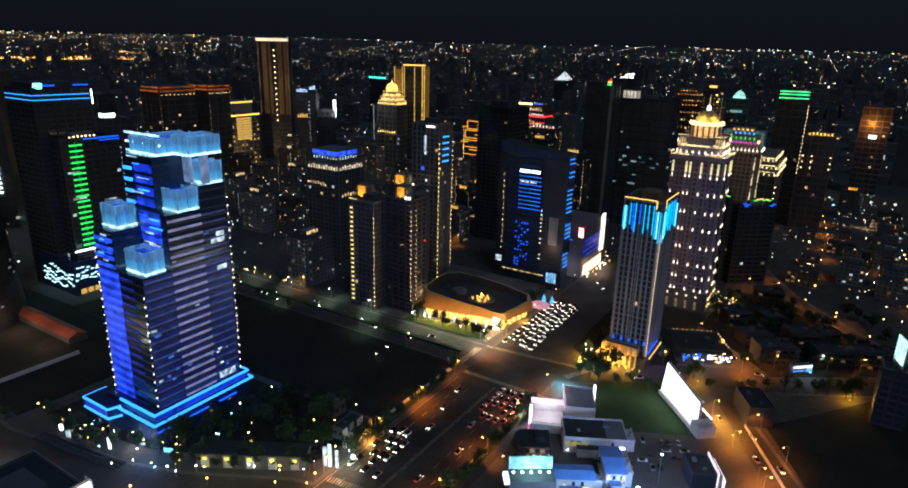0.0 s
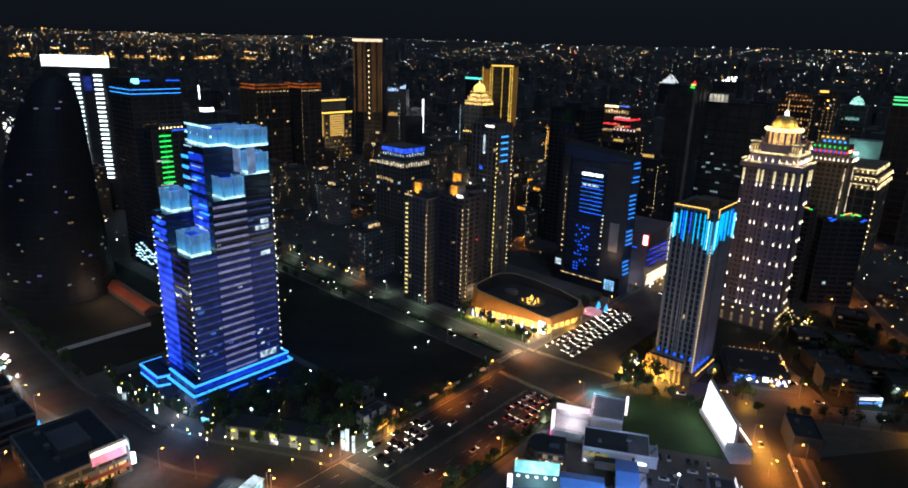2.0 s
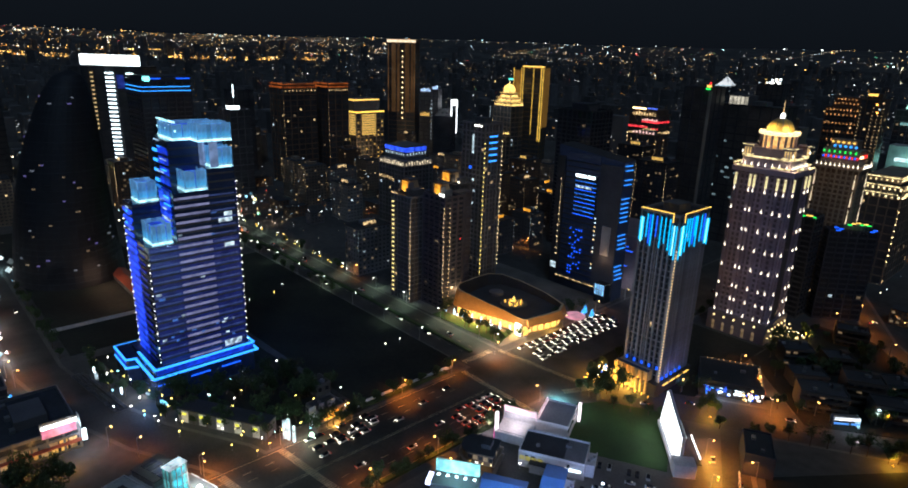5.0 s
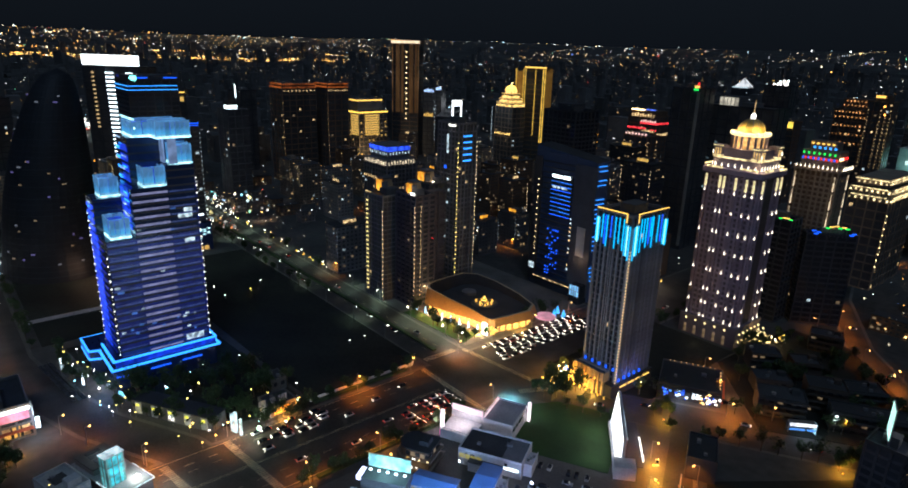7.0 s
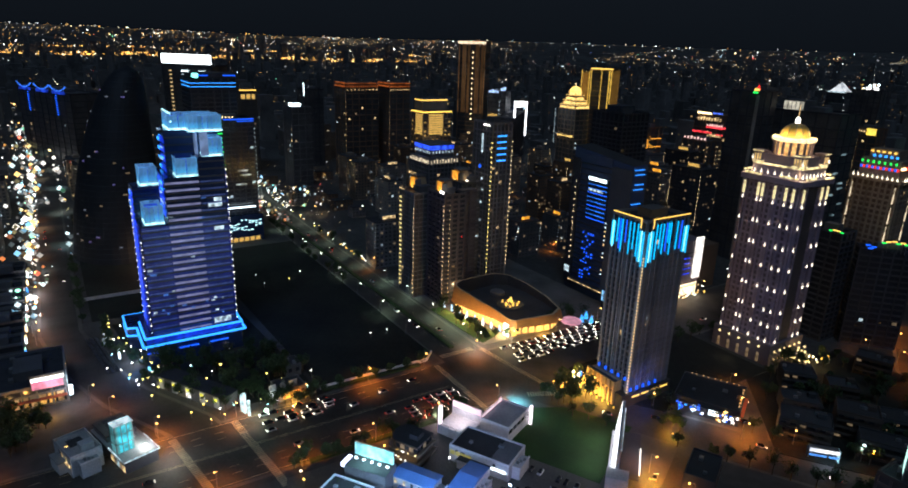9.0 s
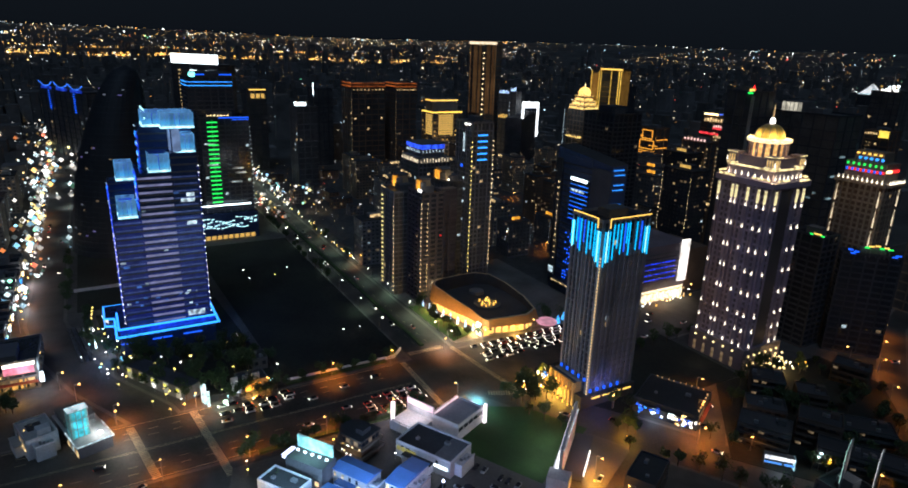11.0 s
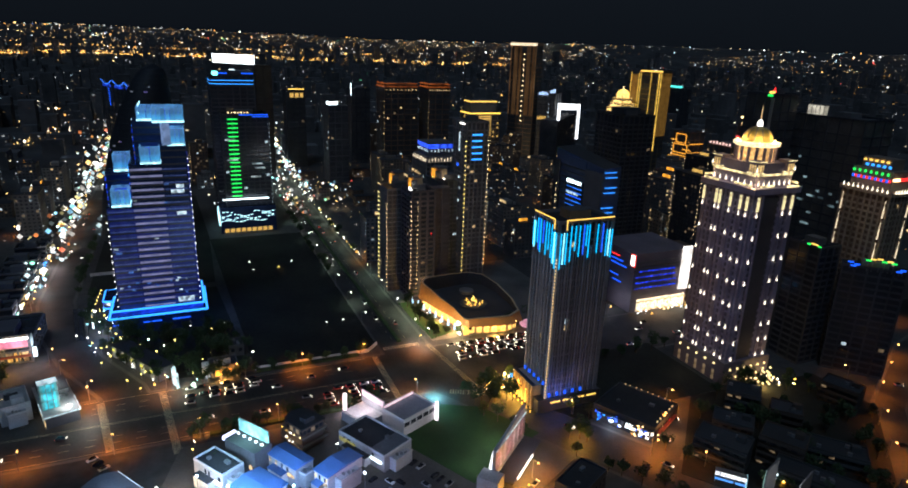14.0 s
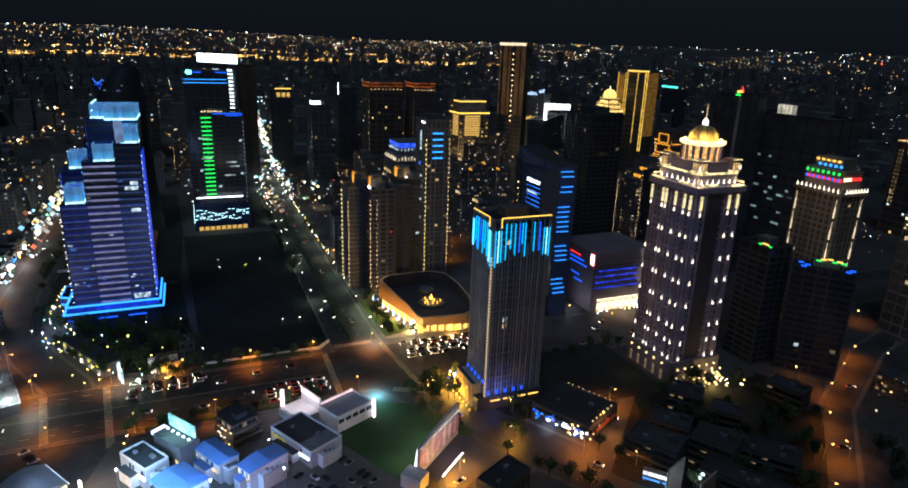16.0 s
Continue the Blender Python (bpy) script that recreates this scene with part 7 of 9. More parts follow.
part("corner_sign", boxes([(20.2, 21.4, 15.8, 17.4, 3, 8)]), E_COOL, p)
for i in range(8):
    part("shop_light", boxes([(20.8, 21.2, -1.2, 1.2, 1.2, 4.2)]), (E_WINDIM, glow("shop_dim", (1.0, 0.6, 0.2), 0.35, 0.7, False, 0.5), E_WINDIM, glow("shop_dim", (1.0, 0.6, 0.2), 0.35, 0.7, False, 0.5), E_WINDIM, E_WINGOLD, E_WINGOLD, E_WINWARM)[i], p, at=(0, -13 + i * 3.6, 0))
    part("shop_sign", boxes([(20.9, 21.4, -1.5, 1.5, 5, 6.4)]), (E_WINDIM, GREYWALL, PALE, E_WINDIM, GREYWALL, E_WINDIM, E_WINGOLD, E_WINWARM)[i], p, at=(0, -13 + i * 3.6, 0))
part("awning", boxes([(21, 23.6, -15, 15, 4.4, 4.7)]), mat("red_sheet", (0.4, 0.09, 0.05), 0.6), p)
for i in range(5):
    part("roof_unit", boxes([(-1.4, 1.4, -1, 1, 10, 11.8)]), STEEL, p, at=(-15 + i * 6, -7 + (i % 2) * 11, 0))
lamp_at(p, 32, -2, 3.5, 1800, (1.0, 0.5, 0.1), 0.5)
lamp_at(p, 35, 8, 3.5, 1800, (1.0, 0.5, 0.1), 0.5)
lamp_at(p, 27, 16, 8, 2600, (0.75, 0.85, 1.0), 1)
lamp_at(p, 27, -8, 4, 1000, (1.0, 0.55, 0.15), 1)
NEON = (E_COOL, E_WHITE, E_WINGOLD, glow("green_white", (0.5, 1.0, 0.75), 2.0), E_WARM, E_AZURE)
for k in range(9):
    x = -275 - k * 17
    q = tower("street_shop", x - 7, x + 7, 58, 78, R.choice((8, 11, 14)), "small town shop with bright street sign", "shop", skin=R.choice((GREYWALL, CONCRETE, BROWN)), floor=3.4, bay=5, lit=0.06, pier=0, seed=70 + k, group="street shops")
    part("street_sign", boxes([(-4, 4, 10.2, 10.6, 3.6, 4.7)]), R.choice(NEON), q)
    part("blade_sign", boxes([(5.8, 6.3, 10.4, 11.4, 4, 7)]), R.choice(NEON), q)
    if k % 3 == 0:
        lamp_at(q, 0, 16, 5, 4000, (0.9, 0.95, 1.0), 1)
# hall with a curved metal roof and amber-lit entrance
p = thing("arched_hall", -79, 143.5, 0.2, "hall with low curved blue-grey metal roof", "hall", turn=33)
prof = [(-8 + 16 * i / 12, 4.2 + 2.4 * math.sin(math.pi * i / 12)) for i in range(13)]
bm = bmesh.new()
lo, hi = [bm.verts.new((-10, y, z)) for y, z in prof], [bm.verts.new((10, y, z)) for y, z in prof]
for i in range(12):
    bm.faces.new((lo[i], hi[i], hi[i + 1], lo[i + 1]))
part("roof", bm, mat("blue_grey_sheet", (0.16, 0.19, 0.25), 0.5), p)
part("wall", slab(19, 15, 0, 4.3), PALE, p)
for i in range(9):
    part("roof_rib", boxes([(-0.12, 0.12, -8, 8, 4.1, 4.35)]), STEEL, p, at=(-9.4 + i * 2.35, 0, 0))
part("eave_light", boxes([(-9.8, 9.8, 8.05, 8.3, 4.0, 4.3)]), glow("eave_icy", (0.6, 0.8, 1.0), 1.2, 0.5), p)
part("entrance_sign", boxes([(13, 14.6, 10, 10.6, 0, 6)]), E_WHITE, p)
lamp_at(p, 18, 9, 5, 9000, (1.0, 0.62, 0.2), 0.8)
lamp_at(p, 4, -2, 12, 1500, (0.7, 0.85, 1.0), 0.8)
p = thing("long_shed", -398, 170, 0.2, "long shed with dull red sheet roof", "shed", turn=0)
part("wall", slab(66, 10, 0, 4), GREYWALL, p)
bm = bmesh.new()
v = [bm.verts.new(c) for c in ((-34, -5.6, 4), (34, -5.6, 4), (34, 5.6, 4), (-34, 5.6, 4), (-34, 0, 6.4), (34, 0, 6.4))]
for f in ((0, 1, 5, 4), (2, 3, 4, 5), (0, 4, 3), (1, 2, 5)):
    bm.faces.new([v[i] for i in f])
part("roof", bm, mat("red_sheet", (0.4, 0.09, 0.05), 0.6), p)
lamp_at(p, -8, -14, 9, 3500, (1.0, 0.6, 0.35), 0.6)
lamp_at(p, 24, -14, 9, 2500, (1.0, 0.6, 0.35), 0.6)
# light signs on the forecourt of the blue tower
for x, y, w, h, m in ((-280, 117, 1.6, 3.4, E_COOL), (-276, 119, 1.4, 3, E_WINCOOL), (-272, 116, 2, 4, E_WINCOOL), (-268, 119, 1.4, 2.6, E_WINCOOL), (-249, 121.5, 1.0, 6, E_COOL), (-240, 131, 2, 1.6, E_WINCOOL), (-226, 134, 4, 2.4, glow("cyan_sign", (0.2, 0.7, 1.0), 1.6))):
    g = thing("light_sign", x, y, 0.15, "upright glowing light sign on the forecourt", "sign", "light signs", 25)
    part("panel", boxes([(-w / 2, w / 2, -0.25, 0.25, 0.6, h)]), m, g)
    part("foot", boxes([(-w / 2, w / 2, -0.4, 0.4, 0, 0.6)]), STEEL, g)

# low gallery with lit niches beside the trees
p = thing("low_gallery", -190, 150, 0.2, "low dark gallery with yellow-lit niches", "building", turn=31)
part("wall", slab(46, 9, 0, 7), GREYWALL, p)
part("roof", slab(46.6, 9.6, 7, 7.4), ROOFDARK, p)
for i in range(5):
    nch = part("niche", boxes([(-1.7, 1.7, -4.9, -4.5, 0.8, 6.4)]), PALE, p, at=(-19 + i * 9.4, 0, 0))
    part("niche_lamp", boxes([(-0.9, 0.9, -5.3, -4.95, 4.8, 5.8)]), glow("niche_yellow", (0.9, 0.85, 0.08), 1.2), nch)
    lamp_at(p, -19 + i * 9.4, -6.6, 5, 130, (0.9, 0.9, 0.4), 0.3)
p = thing("white_kiosk", -163, 166, 0.2, "small white kiosk, its floodlight put in as glow", "kiosk", turn=20)
# floodlight on the white panels is put in as emission
for x0, x1, h in ((-2, -0.6, 9), (0.2, 1.6, 10.5), (3.6, 4.6, 8)):
    part("panel", boxes([(x0, x1, -0.5, 0.5, 0, h)]), glow("kiosk_white", (0.7, 0.92, 1.0), 0.9, 0.7, False, 0.3), p)
part("lamp", lathe([(0.9, 1), (1.1, 2), (0.4, 2.8)], 8), glow("kiosk_green", (0.6, 1.0, 0.75), 3.0), p, at=(9, 6, 0))
lamp_at(p, 9, 3, 4, 1800, (0.7, 1.0, 0.75), 0.6)
p = pavilion(-170, 190, 12, 14, 5, 4, ROOFDARK, "small showroom washed in amber light", GREYWALL)
# amber wash on the wall is put in as a glowing panel
part("amber_sign", boxes([(6.1, 6.4, -5, 3, 1, 4)]), glow("amber_wash", (1.0, 0.5, 0.08), 0.8, 0.6), p)
lamp_at(p, 11, -2, 2.5, 4500, (1.0, 0.5, 0.1), 1)
for x, y, w, h, m in ((-166.5, 181, 3.4, 8.5, E_WINCOOL), (-167.5, 186.5, 2.6, 8, E_WINDIM), (-167, 191.5, 4.2, 8.5, E_WINWARM)):
    g = thing("screen_wall", x, y, 0.2, "tall pale garden wall washed by floodlight", "garden wall", "garden walls", 8)
    part("panel", boxes([(-0.3, 0.3, -w / 2, w / 2, 0, h)]), PALE, g)
    part("wall_washer", boxes([(0.9, 1.3, -w / 2, w / 2, 0, 0.5)]), m, g)
    lamp_at(g, 2.2, 0, 1.2, 420, (1.0, 0.55, 0.12) if y > 190 else (0.85, 0.92, 1.0), 0.3)
p = pavilion(-190, 198, 10, 8, 6, 0, ROOFDARK, "small dark site hut by the plot", GREYWALL)

p = pavilion(-17, 312.5, 20, 12, 9.5, 117, ROOFDARK, "dark flat-roofed house at the street corner", DARKWALL)
def low_block(x, y, w, d, floors, turn, skin, label):
    """A flat-roofed low block with open galleries on each floor of its street side."""
    ob = thing("low_block", x, y, 0.18, label, "building", "low blocks by the park", turn)
    h = floors * 3.4
    part("wall", slab(w, d, 0, h), skin, ob)
    part("roof", slab(w - 0.8, d - 0.8, h, h + 0.1), ROOFDARK, ob)
    part("parapet", boxes([(-w / 2, w / 2, -d / 2, -d / 2 + 0.35, h, h + 0.9), (-w / 2, w / 2, d / 2 - 0.35, d / 2, h, h + 0.9), (-w / 2, -w / 2 + 0.35, -d / 2 + 0.35, d / 2 - 0.35, h, h + 0.9), (w / 2 - 0.35, w / 2, -d / 2 + 0.35, d / 2 - 0.35, h, h + 0.9)]), skin, ob)
    lr = random.Random(int(x * 3 + y))
    for k in range(floors):
        part("gallery_slab", boxes([(-w / 2, w / 2, -d / 2 - 1.8, -d / 2, k * 3.4 + 3.0, k * 3.4 + 3.3)]), skin, ob)
        part("railing", boxes([(-w / 2, w / 2, -d / 2 - 1.8, -d / 2 - 1.65, k * 3.4 + 3.3, k * 3.4 + 4.2)]), skin, ob)
        for i in range(int(w / 4)):
            part("window", boxes([(-1.1, 1.1, -d / 2 - 0.06, -d / 2 + 0.02, k * 3.4 + 1, k * 3.4 + 2.5)]), E_WINDIM if lr.random() < 0.12 else GLASS, ob, at=(-w / 2 + 2 + i * 4, 0, 0))
    for i in range(int(w / 8)):
        part("roof_unit", boxes([(-0.9, 0.9, -0.6, 0.6, 0, 1.2)]), STEEL, ob, at=(lr.uniform(-w * 0.4, w * 0.4), lr.uniform(-d * 0.3, d * 0.3), h + 0.1))
    part("roof_hut", boxes([(-1.8, 1.8, -1.5, 1.5, h, h + 2.4)]), skin, ob, at=(w * 0.3, d * 0.15, 0))
    return ob


WEATHERED, DARKTILE = mat("weathered_wall", (0.07, 0.072, 0.075), 0.85), mat("soot_brown_tile", (0.075, 0.055, 0.045), 0.8)
low_block(24, 405, 46, 11, 3, 30, WEATHERED, "long three-storey block with open galleries")
low_block(-16, 386, 22, 14, 3, 30, WEATHERED, "grey three-storey block with flat roof")
low_block(-30, 407, 18, 12, 2, 40, WEATHERED, "grey two-storey house with flat roof")
low_block(-4, 408, 18, 14, 4, 30, DARKTILE, "brown four-storey block with flat roof")
low_block(-44, 428, 16, 12, 3, 40, WEATHERED, "bare concrete three-storey house")
low_block(4, 432, 24, 12, 2, 40, WEATHERED, "grey two-storey block with flat roof")
low_block(-24, 434, 14, 12, 3, 40, DARKTILE, "brown three-storey house with flat roof")
low_block(-30, 482, 18, 12, 3, 20, DARKTILE, "brown three-storey house with flat roof")
p = thing("flood_mast", 8.8, 389, 0.2, "steel mast with bright cool floodlight", "light mast", "light masts")
part("pole", lathe([(0.15, 0), (0.1, 8)], 6), STEEL, p)
part("floodlight", lathe([(0.1, 7.8), (0.8, 8.3), (0.1, 9)], 8), E_COOL, p)
lamp_at(p, 0, -1.5, 7, 900, (0.75, 1.0, 0.95), 0.4)
for x, y, w in ((-47, 332, 5000), (24, 357, 5200), (-29, 484, 2500), (-102, 322, 5000), (-30, 297, 6000), (-22, 288, 4000), (-36, 478, 2600)):
    p = thing("garden_flood", x, y, 0.2, "low amber floodlight under street trees", "floodlight", "garden floodlights")
    part("housing", boxes([(-0.4, 0.4, -0.3, 0.3, 0, 0.5)]), STEEL, p)
    part("lens", boxes([(-0.35, 0.35, -0.25, 0.25, 0.5, 0.7)]), E_GOLD, p)
    lamp_at(p, 0, 0, 3.4, w, (1.0, 0.48, 0.05) if y < 400 else (1.0, 0.2, 0.06), 0.4)
# shop canopy and bars on the east street
p = thing("bus_shelter", -1, 375.5, 0, "bright lit canopy beside the street", "canopy", turn=42)
part("canopy", boxes([(-6, 6, -1.6, 1.6, 5.6, 6.0)]), STEEL, p)
for i in range(6):
    part("fascia_panel", boxes([(-5.9 + i * 2, -4.15 + i * 2, -1.9, -1.6, 4.4, 6.0)]), glow("canopy_cool", (0.9, 0.93, 1.0), 1.3, 0.5, False, 0.6), p)
part("side_panel", boxes([(6, 6.3, -1.6, 2.2, 0.6, 5.8)]), glow("canopy_teal", (0.45, 0.85, 1.0), 0.8, 0.4), p)
part("lower_light", boxes([(-5.8, 1, -2.0, -1.7, 2.4, 3.2), (2, 5.8, -2.0, -1.7, 2.4, 3.2)]), glow("sign_azure", (0.1, 0.35, 1.0), 1.1, 0.3), p)
part("back_wall", boxes([(-6, 6, 1.8, 2.1, 0, 5.6)]), DARKWALL, p)
lamp_at(p, 0, -4, 3, 500, (0.7, 0.85, 1.0), 0.5)
for x in (-5.6, 5.6):
    part("post", lathe([(0.2, 0), (0.2, 4.4)], 6), STEEL, p, at=(x, 0, 0))
p = pavilion(-55.6, 370.4, 31, 28, 7, 27, ROOFDARK, "dark bar building with blue and white neon", DARKWALL)
br = random.Random(19)
for i in range(44):
    m = br.choice((E_BLUE, E_BLUE, E_COOL, E_AZURE, E_WINCOOL) if i < 20 else (E_WHITE, E_GOLD, E_WARM, E_WINWARM, E_COOL, E_BLUE))
    x = br.uniform(-13, 0) if i < 20 else br.uniform(5, 15)
    w = br.uniform(0.2, 0.8)
    part("neon", boxes([(-w, w, -0.2, 0.2, 0, br.uniform(0.4, 1.2))]), m, p, at=(x, -14.4 - br.uniform(0, 1.8), br.uniform(1, 5.6)))
part("neon_canopy", boxes([(-12, 15, -16, -14, 5.9, 6.2)]), DARKWALL, p)
for x, z in ((2.4, 4.6), (4.0, 4.6), (2.4, 2.4), (4.2, 2.4)):
    part("white_window", boxes([(x - 0.6, x + 0.6, -14.5, -14.1, z, z + 1.3)]), E_COOL, p)
for i in range(8):
    part("neon", boxes([(-0.2, 0.2, -0.5, 0.5, 0, 0.8)]), (E_WARM, E_RED, E_WINWARM, E_WHITE)[i % 4], p, at=(15.4, -9 + i * 2.5, 1.5 + (i % 3)))
for i in range(9):
    part("string_lamp", boxes([(-0.22, 0.22, -0.22, 0.22, 8.9, 9.4)]), E_WINWARM, p, at=(-12 + i * 3 + br.uniform(-0.6, 0.6), 13.4, -1))
for i in range(6):
    part("string_lamp", boxes([(-0.3, 0.3, -0.3, 0.3, 8.9, 9.5)]), E_WINWARM, p, at=(14.4, -9 + i * 3.6, -1))
part("red_awning", boxes([(15, 17, -10, 10, 3.4, 3.8)]), mat("red_sheet", (0.4, 0.09, 0.05), 0.6), p)
lamp_at(p, 22, -2, 5, 3000, (1.0, 0.42, 0.12), 0.8)
lamp_at(p, -4, -17, 3, 700, (0.6, 0.75, 1.0), 0.6)

# ---- street lamps ----
def street_lamp(color, glow_mat):
    ob = root("street_lamp", lathe([(0.16, 0), (0.09, 9.2)], 8), STEEL, "grey steel street lamp, lit, beside the road", "street lamp", "street lamps")
    part("arm", boxes([(-0.06, 2.7, -0.12, 0.12, 9.05, 9.28)]), STEEL, ob)
    b = bmesh.new()
    gem(b, 2.3, 0, 8.7, 0.5, 0.6)
    part("lens", b, glow_mat, ob)
    return ob


SODIUM, MERCURY = (1.0, 0.28, 0.025), (0.66, 1.0, 0.74)
lamp_sodium = street_lamp(SODIUM, glow("sodium_lens", (1.0, 0.5, 0.12), 12))
lamp_white = street_lamp(MERCURY, glow("mercury_lens", (0.95, 1.0, 0.85), 12))
LAMPS = []


def lamps_along(pts, step, side, proto, watts, color, every=1, start=0.0):
    k = 0
    for a, b in zip(pts, pts[1:]):
        a, b = Vector(a), Vector(b)
        d = b - a
        n = Vector((-d.y, d.x)).normalized() * side
        face = math.degrees(math.atan2(-n.y, -n.x))
        s = start
        while s < d.length:
            p = a + d.normalized() * s + n
            o = copy_thing(proto, pose(p.x, p.y, 0.0, 0, 0, face))
            if k % every == 0:
                q = p - n.normalized() * 2.3
                LAMPS.append((q.x, q.y, watts, color))
            k += 1
            s += step


lamps_along([(-136, 20), (-136, 300)], 34, 25.5, lamp_sodium, 7200, SODIUM, 1, 6)
lamps_along([(-136, 20), (-136, 300)], 34, -25.5, lamp_sodium, 7200, SODIUM, 1, 20)
lamps_along([(-137, 325), (-138, 520)], 36, 24, lamp_sodium, 2600, SODIUM, 2)
lamps_along([(-700, 291), (-300, 290), (-170, 290)], 36, 15.5, lamp_white, 2300, MERCURY, 1, 10)
lamps_along([(-700, 291), (-300, 290), (-170, 290)], 36, -15.5, lamp_white, 1800, MERCURY, 2, 26)
lamps_along([(-91, 314), (-36, 345), (32, 384), (140, 444)], 30, 15, lamp_sodium, 2000, SODIUM, 1, 4)
lamps_along([(-600, 95), (-300, 95), (-250, 104), (-205, 120), (-165, 142)], 32, -13.5, lamp_sodium, 2500, SODIUM, 1, 8)
lamps_along([(-27, 308), (2, 258), (44, 185)], 26, -9.5, lamp_sodium, 8500, SODIUM, 1, 3)
lamps_along([(-27, 308), (2, 258)], 26, 9.5, lamp_sodium, 5000, SODIUM, 1, 14)
lamps_along([(-22, 360), (-64, 408)], 24, 6.5, lamp_sodium, 11000, SODIUM, 1, 3)
lamps_along([(60, 410), (-18, 504), (-58, 585)], 30, 7.5, lamp_sodium, 4200, SODIUM, 1, 8)
lamps_along([(-8, 570), (3, 660), (-10, 800)], 27, 5, lamp_sodium, 6500, SODIUM, 2, 4)
lamps_along([(70, 640), (180, 660), (320, 690)], 34, 5, lamp_sodium, 6000, SODIUM, 2, 6)
for x, y in ((-427, 306), (-323, 308), (5, 671), (-44, 507), (-26, 480), (15, 468), (-10, 560), (60, 520), (95, 470), (40, 610), (130, 560), (-90, 620), (160, 500), (-330, 440), (-400, 380), (-300, 560), (-480, 420), (-560, 360), (-520, 520), (-240, 540), (-390, 640), (-640, 450), (-360, 30), (-480, 40), (-250, 60), (-110, 40)):
    copy_thing(lamp_sodium, pose(x, y, 0.0, 0, 0, R.uniform(0, 360)))
    LAMPS.append((x, y, 3500, SODIUM))
for x, y in ((-300, 405), (-345, 425), (-410, 440), (-450, 500), (-350, 520), (-290, 470), (-500, 330), (-550, 400), (-600, 330), (-470, 560), (-560, 600), (-250, 620), (-330, 600), (-420, 690), (-620, 560), (-230, 700), (60, 640), (120, 720), (200, 600), (30, 780), (-60, 720), (250, 780)):
    copy_thing(lamp_sodium, pose(x, y, 0.0, 0, 0, R.uniform(0, 360)))
    LAMPS.append((x, y, 6500, SODIUM if R.random() < 0.75 else (1.0, 0.7, 0.4)))
for k in range(11):
    LAMPS.append((-430 - k * 62, 86 + 18 * (k % 2), 3500, ((0.85, 0.95, 1.0), (0.5, 0.9, 1.0), (1.0, 0.75, 0.4), (0.8, 1.0, 0.9))[k % 4]))
    LAMPS.append((-600 - k * 70, 296 + 2 * k, 9000, ((0.85, 0.95, 1.0), (1.0, 0.6, 0.25), (0.6, 0.95, 1.0))[k % 3]))
copy_thing(lamp_white, pose(-168, 304, 0.0, 0, 0, 60))
LAMPS.append((-167, 302, 7000, (1.0, 0.93, 0.7)))
LAMPS.append((-200, 304, 3500, MERCURY))
LAMPS.append((-158, 164, 1500, (0.7, 0.95, 1.0)))
for proto in (lamp_sodium, lamp_white):
    for o in list(proto.children) + [proto]:
        bpy.data.objects.remove(o)
for x, y, w, c in LAMPS:
    L = bpy.data.lights.new("street_light", "SPOT")
    L.energy, L.color, L.shadow_soft_size, L.spot_size, L.spot_blend = w, c, 0.3, radians(150), 0.5
    o = new("street_light", L)
    o.location = (x, y, 7.9)

# ---- cars ----
def car_proto(paint, head=True, group="cars on the avenue"):
    bm = bmesh.new()
    box(bm, -0.88, 0.88, -2.2, 2.2, 0.3, 0.85)
    bmesh.ops.bevel(bm, geom=bm.edges[:], offset=0.12, segments=1, affect="EDGES")
    for x in (-0.8, 0.8):
        for y in (-1.35, 1.35):
            c = bmesh.ops.create_cone(bm, cap_ends=True, segments=10, radius1=0.32, radius2=0.32, depth=0.2)
            bmesh.ops.transform(bm, matrix=Matrix.Translation((x, y, 0.32)) @ Matrix.Rotation(radians(90), 4, "Y"), verts=c["verts"])
            for f in {f for v in c["verts"] for f in v.link_faces}:
                f.material_index = 1
    ob = root("car", bm, paint[1], paint[0], "car", group)
    ob.data.materials.append(TYRE)
    bm = bmesh.new()
    v = [bm.verts.new(c) for c in ((-0.8, -1.2, 0.85), (0.8, -1.2, 0.85), (0.8, 1.7, 0.85), (-0.8, 1.7, 0.85), (-0.65, -0.4, 1.42), (0.65, -0.4, 1.42), (0.65, 1.2, 1.42), (-0.65, 1.2, 1.42))]
    for f in ((4, 5, 6, 7), (0, 1, 5, 4), (1, 2, 6, 5), (2, 3, 7, 6), (3, 0, 4, 7)):
        bm.faces.new([v[i] for i in f])
    part("cabin", bm, CARGLASS, ob)
    for x in (-0.8, 0.8) if head else ():
        part("headlight", boxes([(x * 0.75 - 0.2, x * 0.75 + 0.2, -2.3, -2.1, 0.5, 0.8)]), glow("headlight", (1.0, 0.93, 0.78), 9), ob)
        part("taillight", boxes([(x * 0.8 - 0.2, x * 0.8 + 0.2, 2.12, 2.21, 0.6, 0.78)]), glow("taillight", (1.0, 0.06, 0.03), 2.5), ob)
    return ob


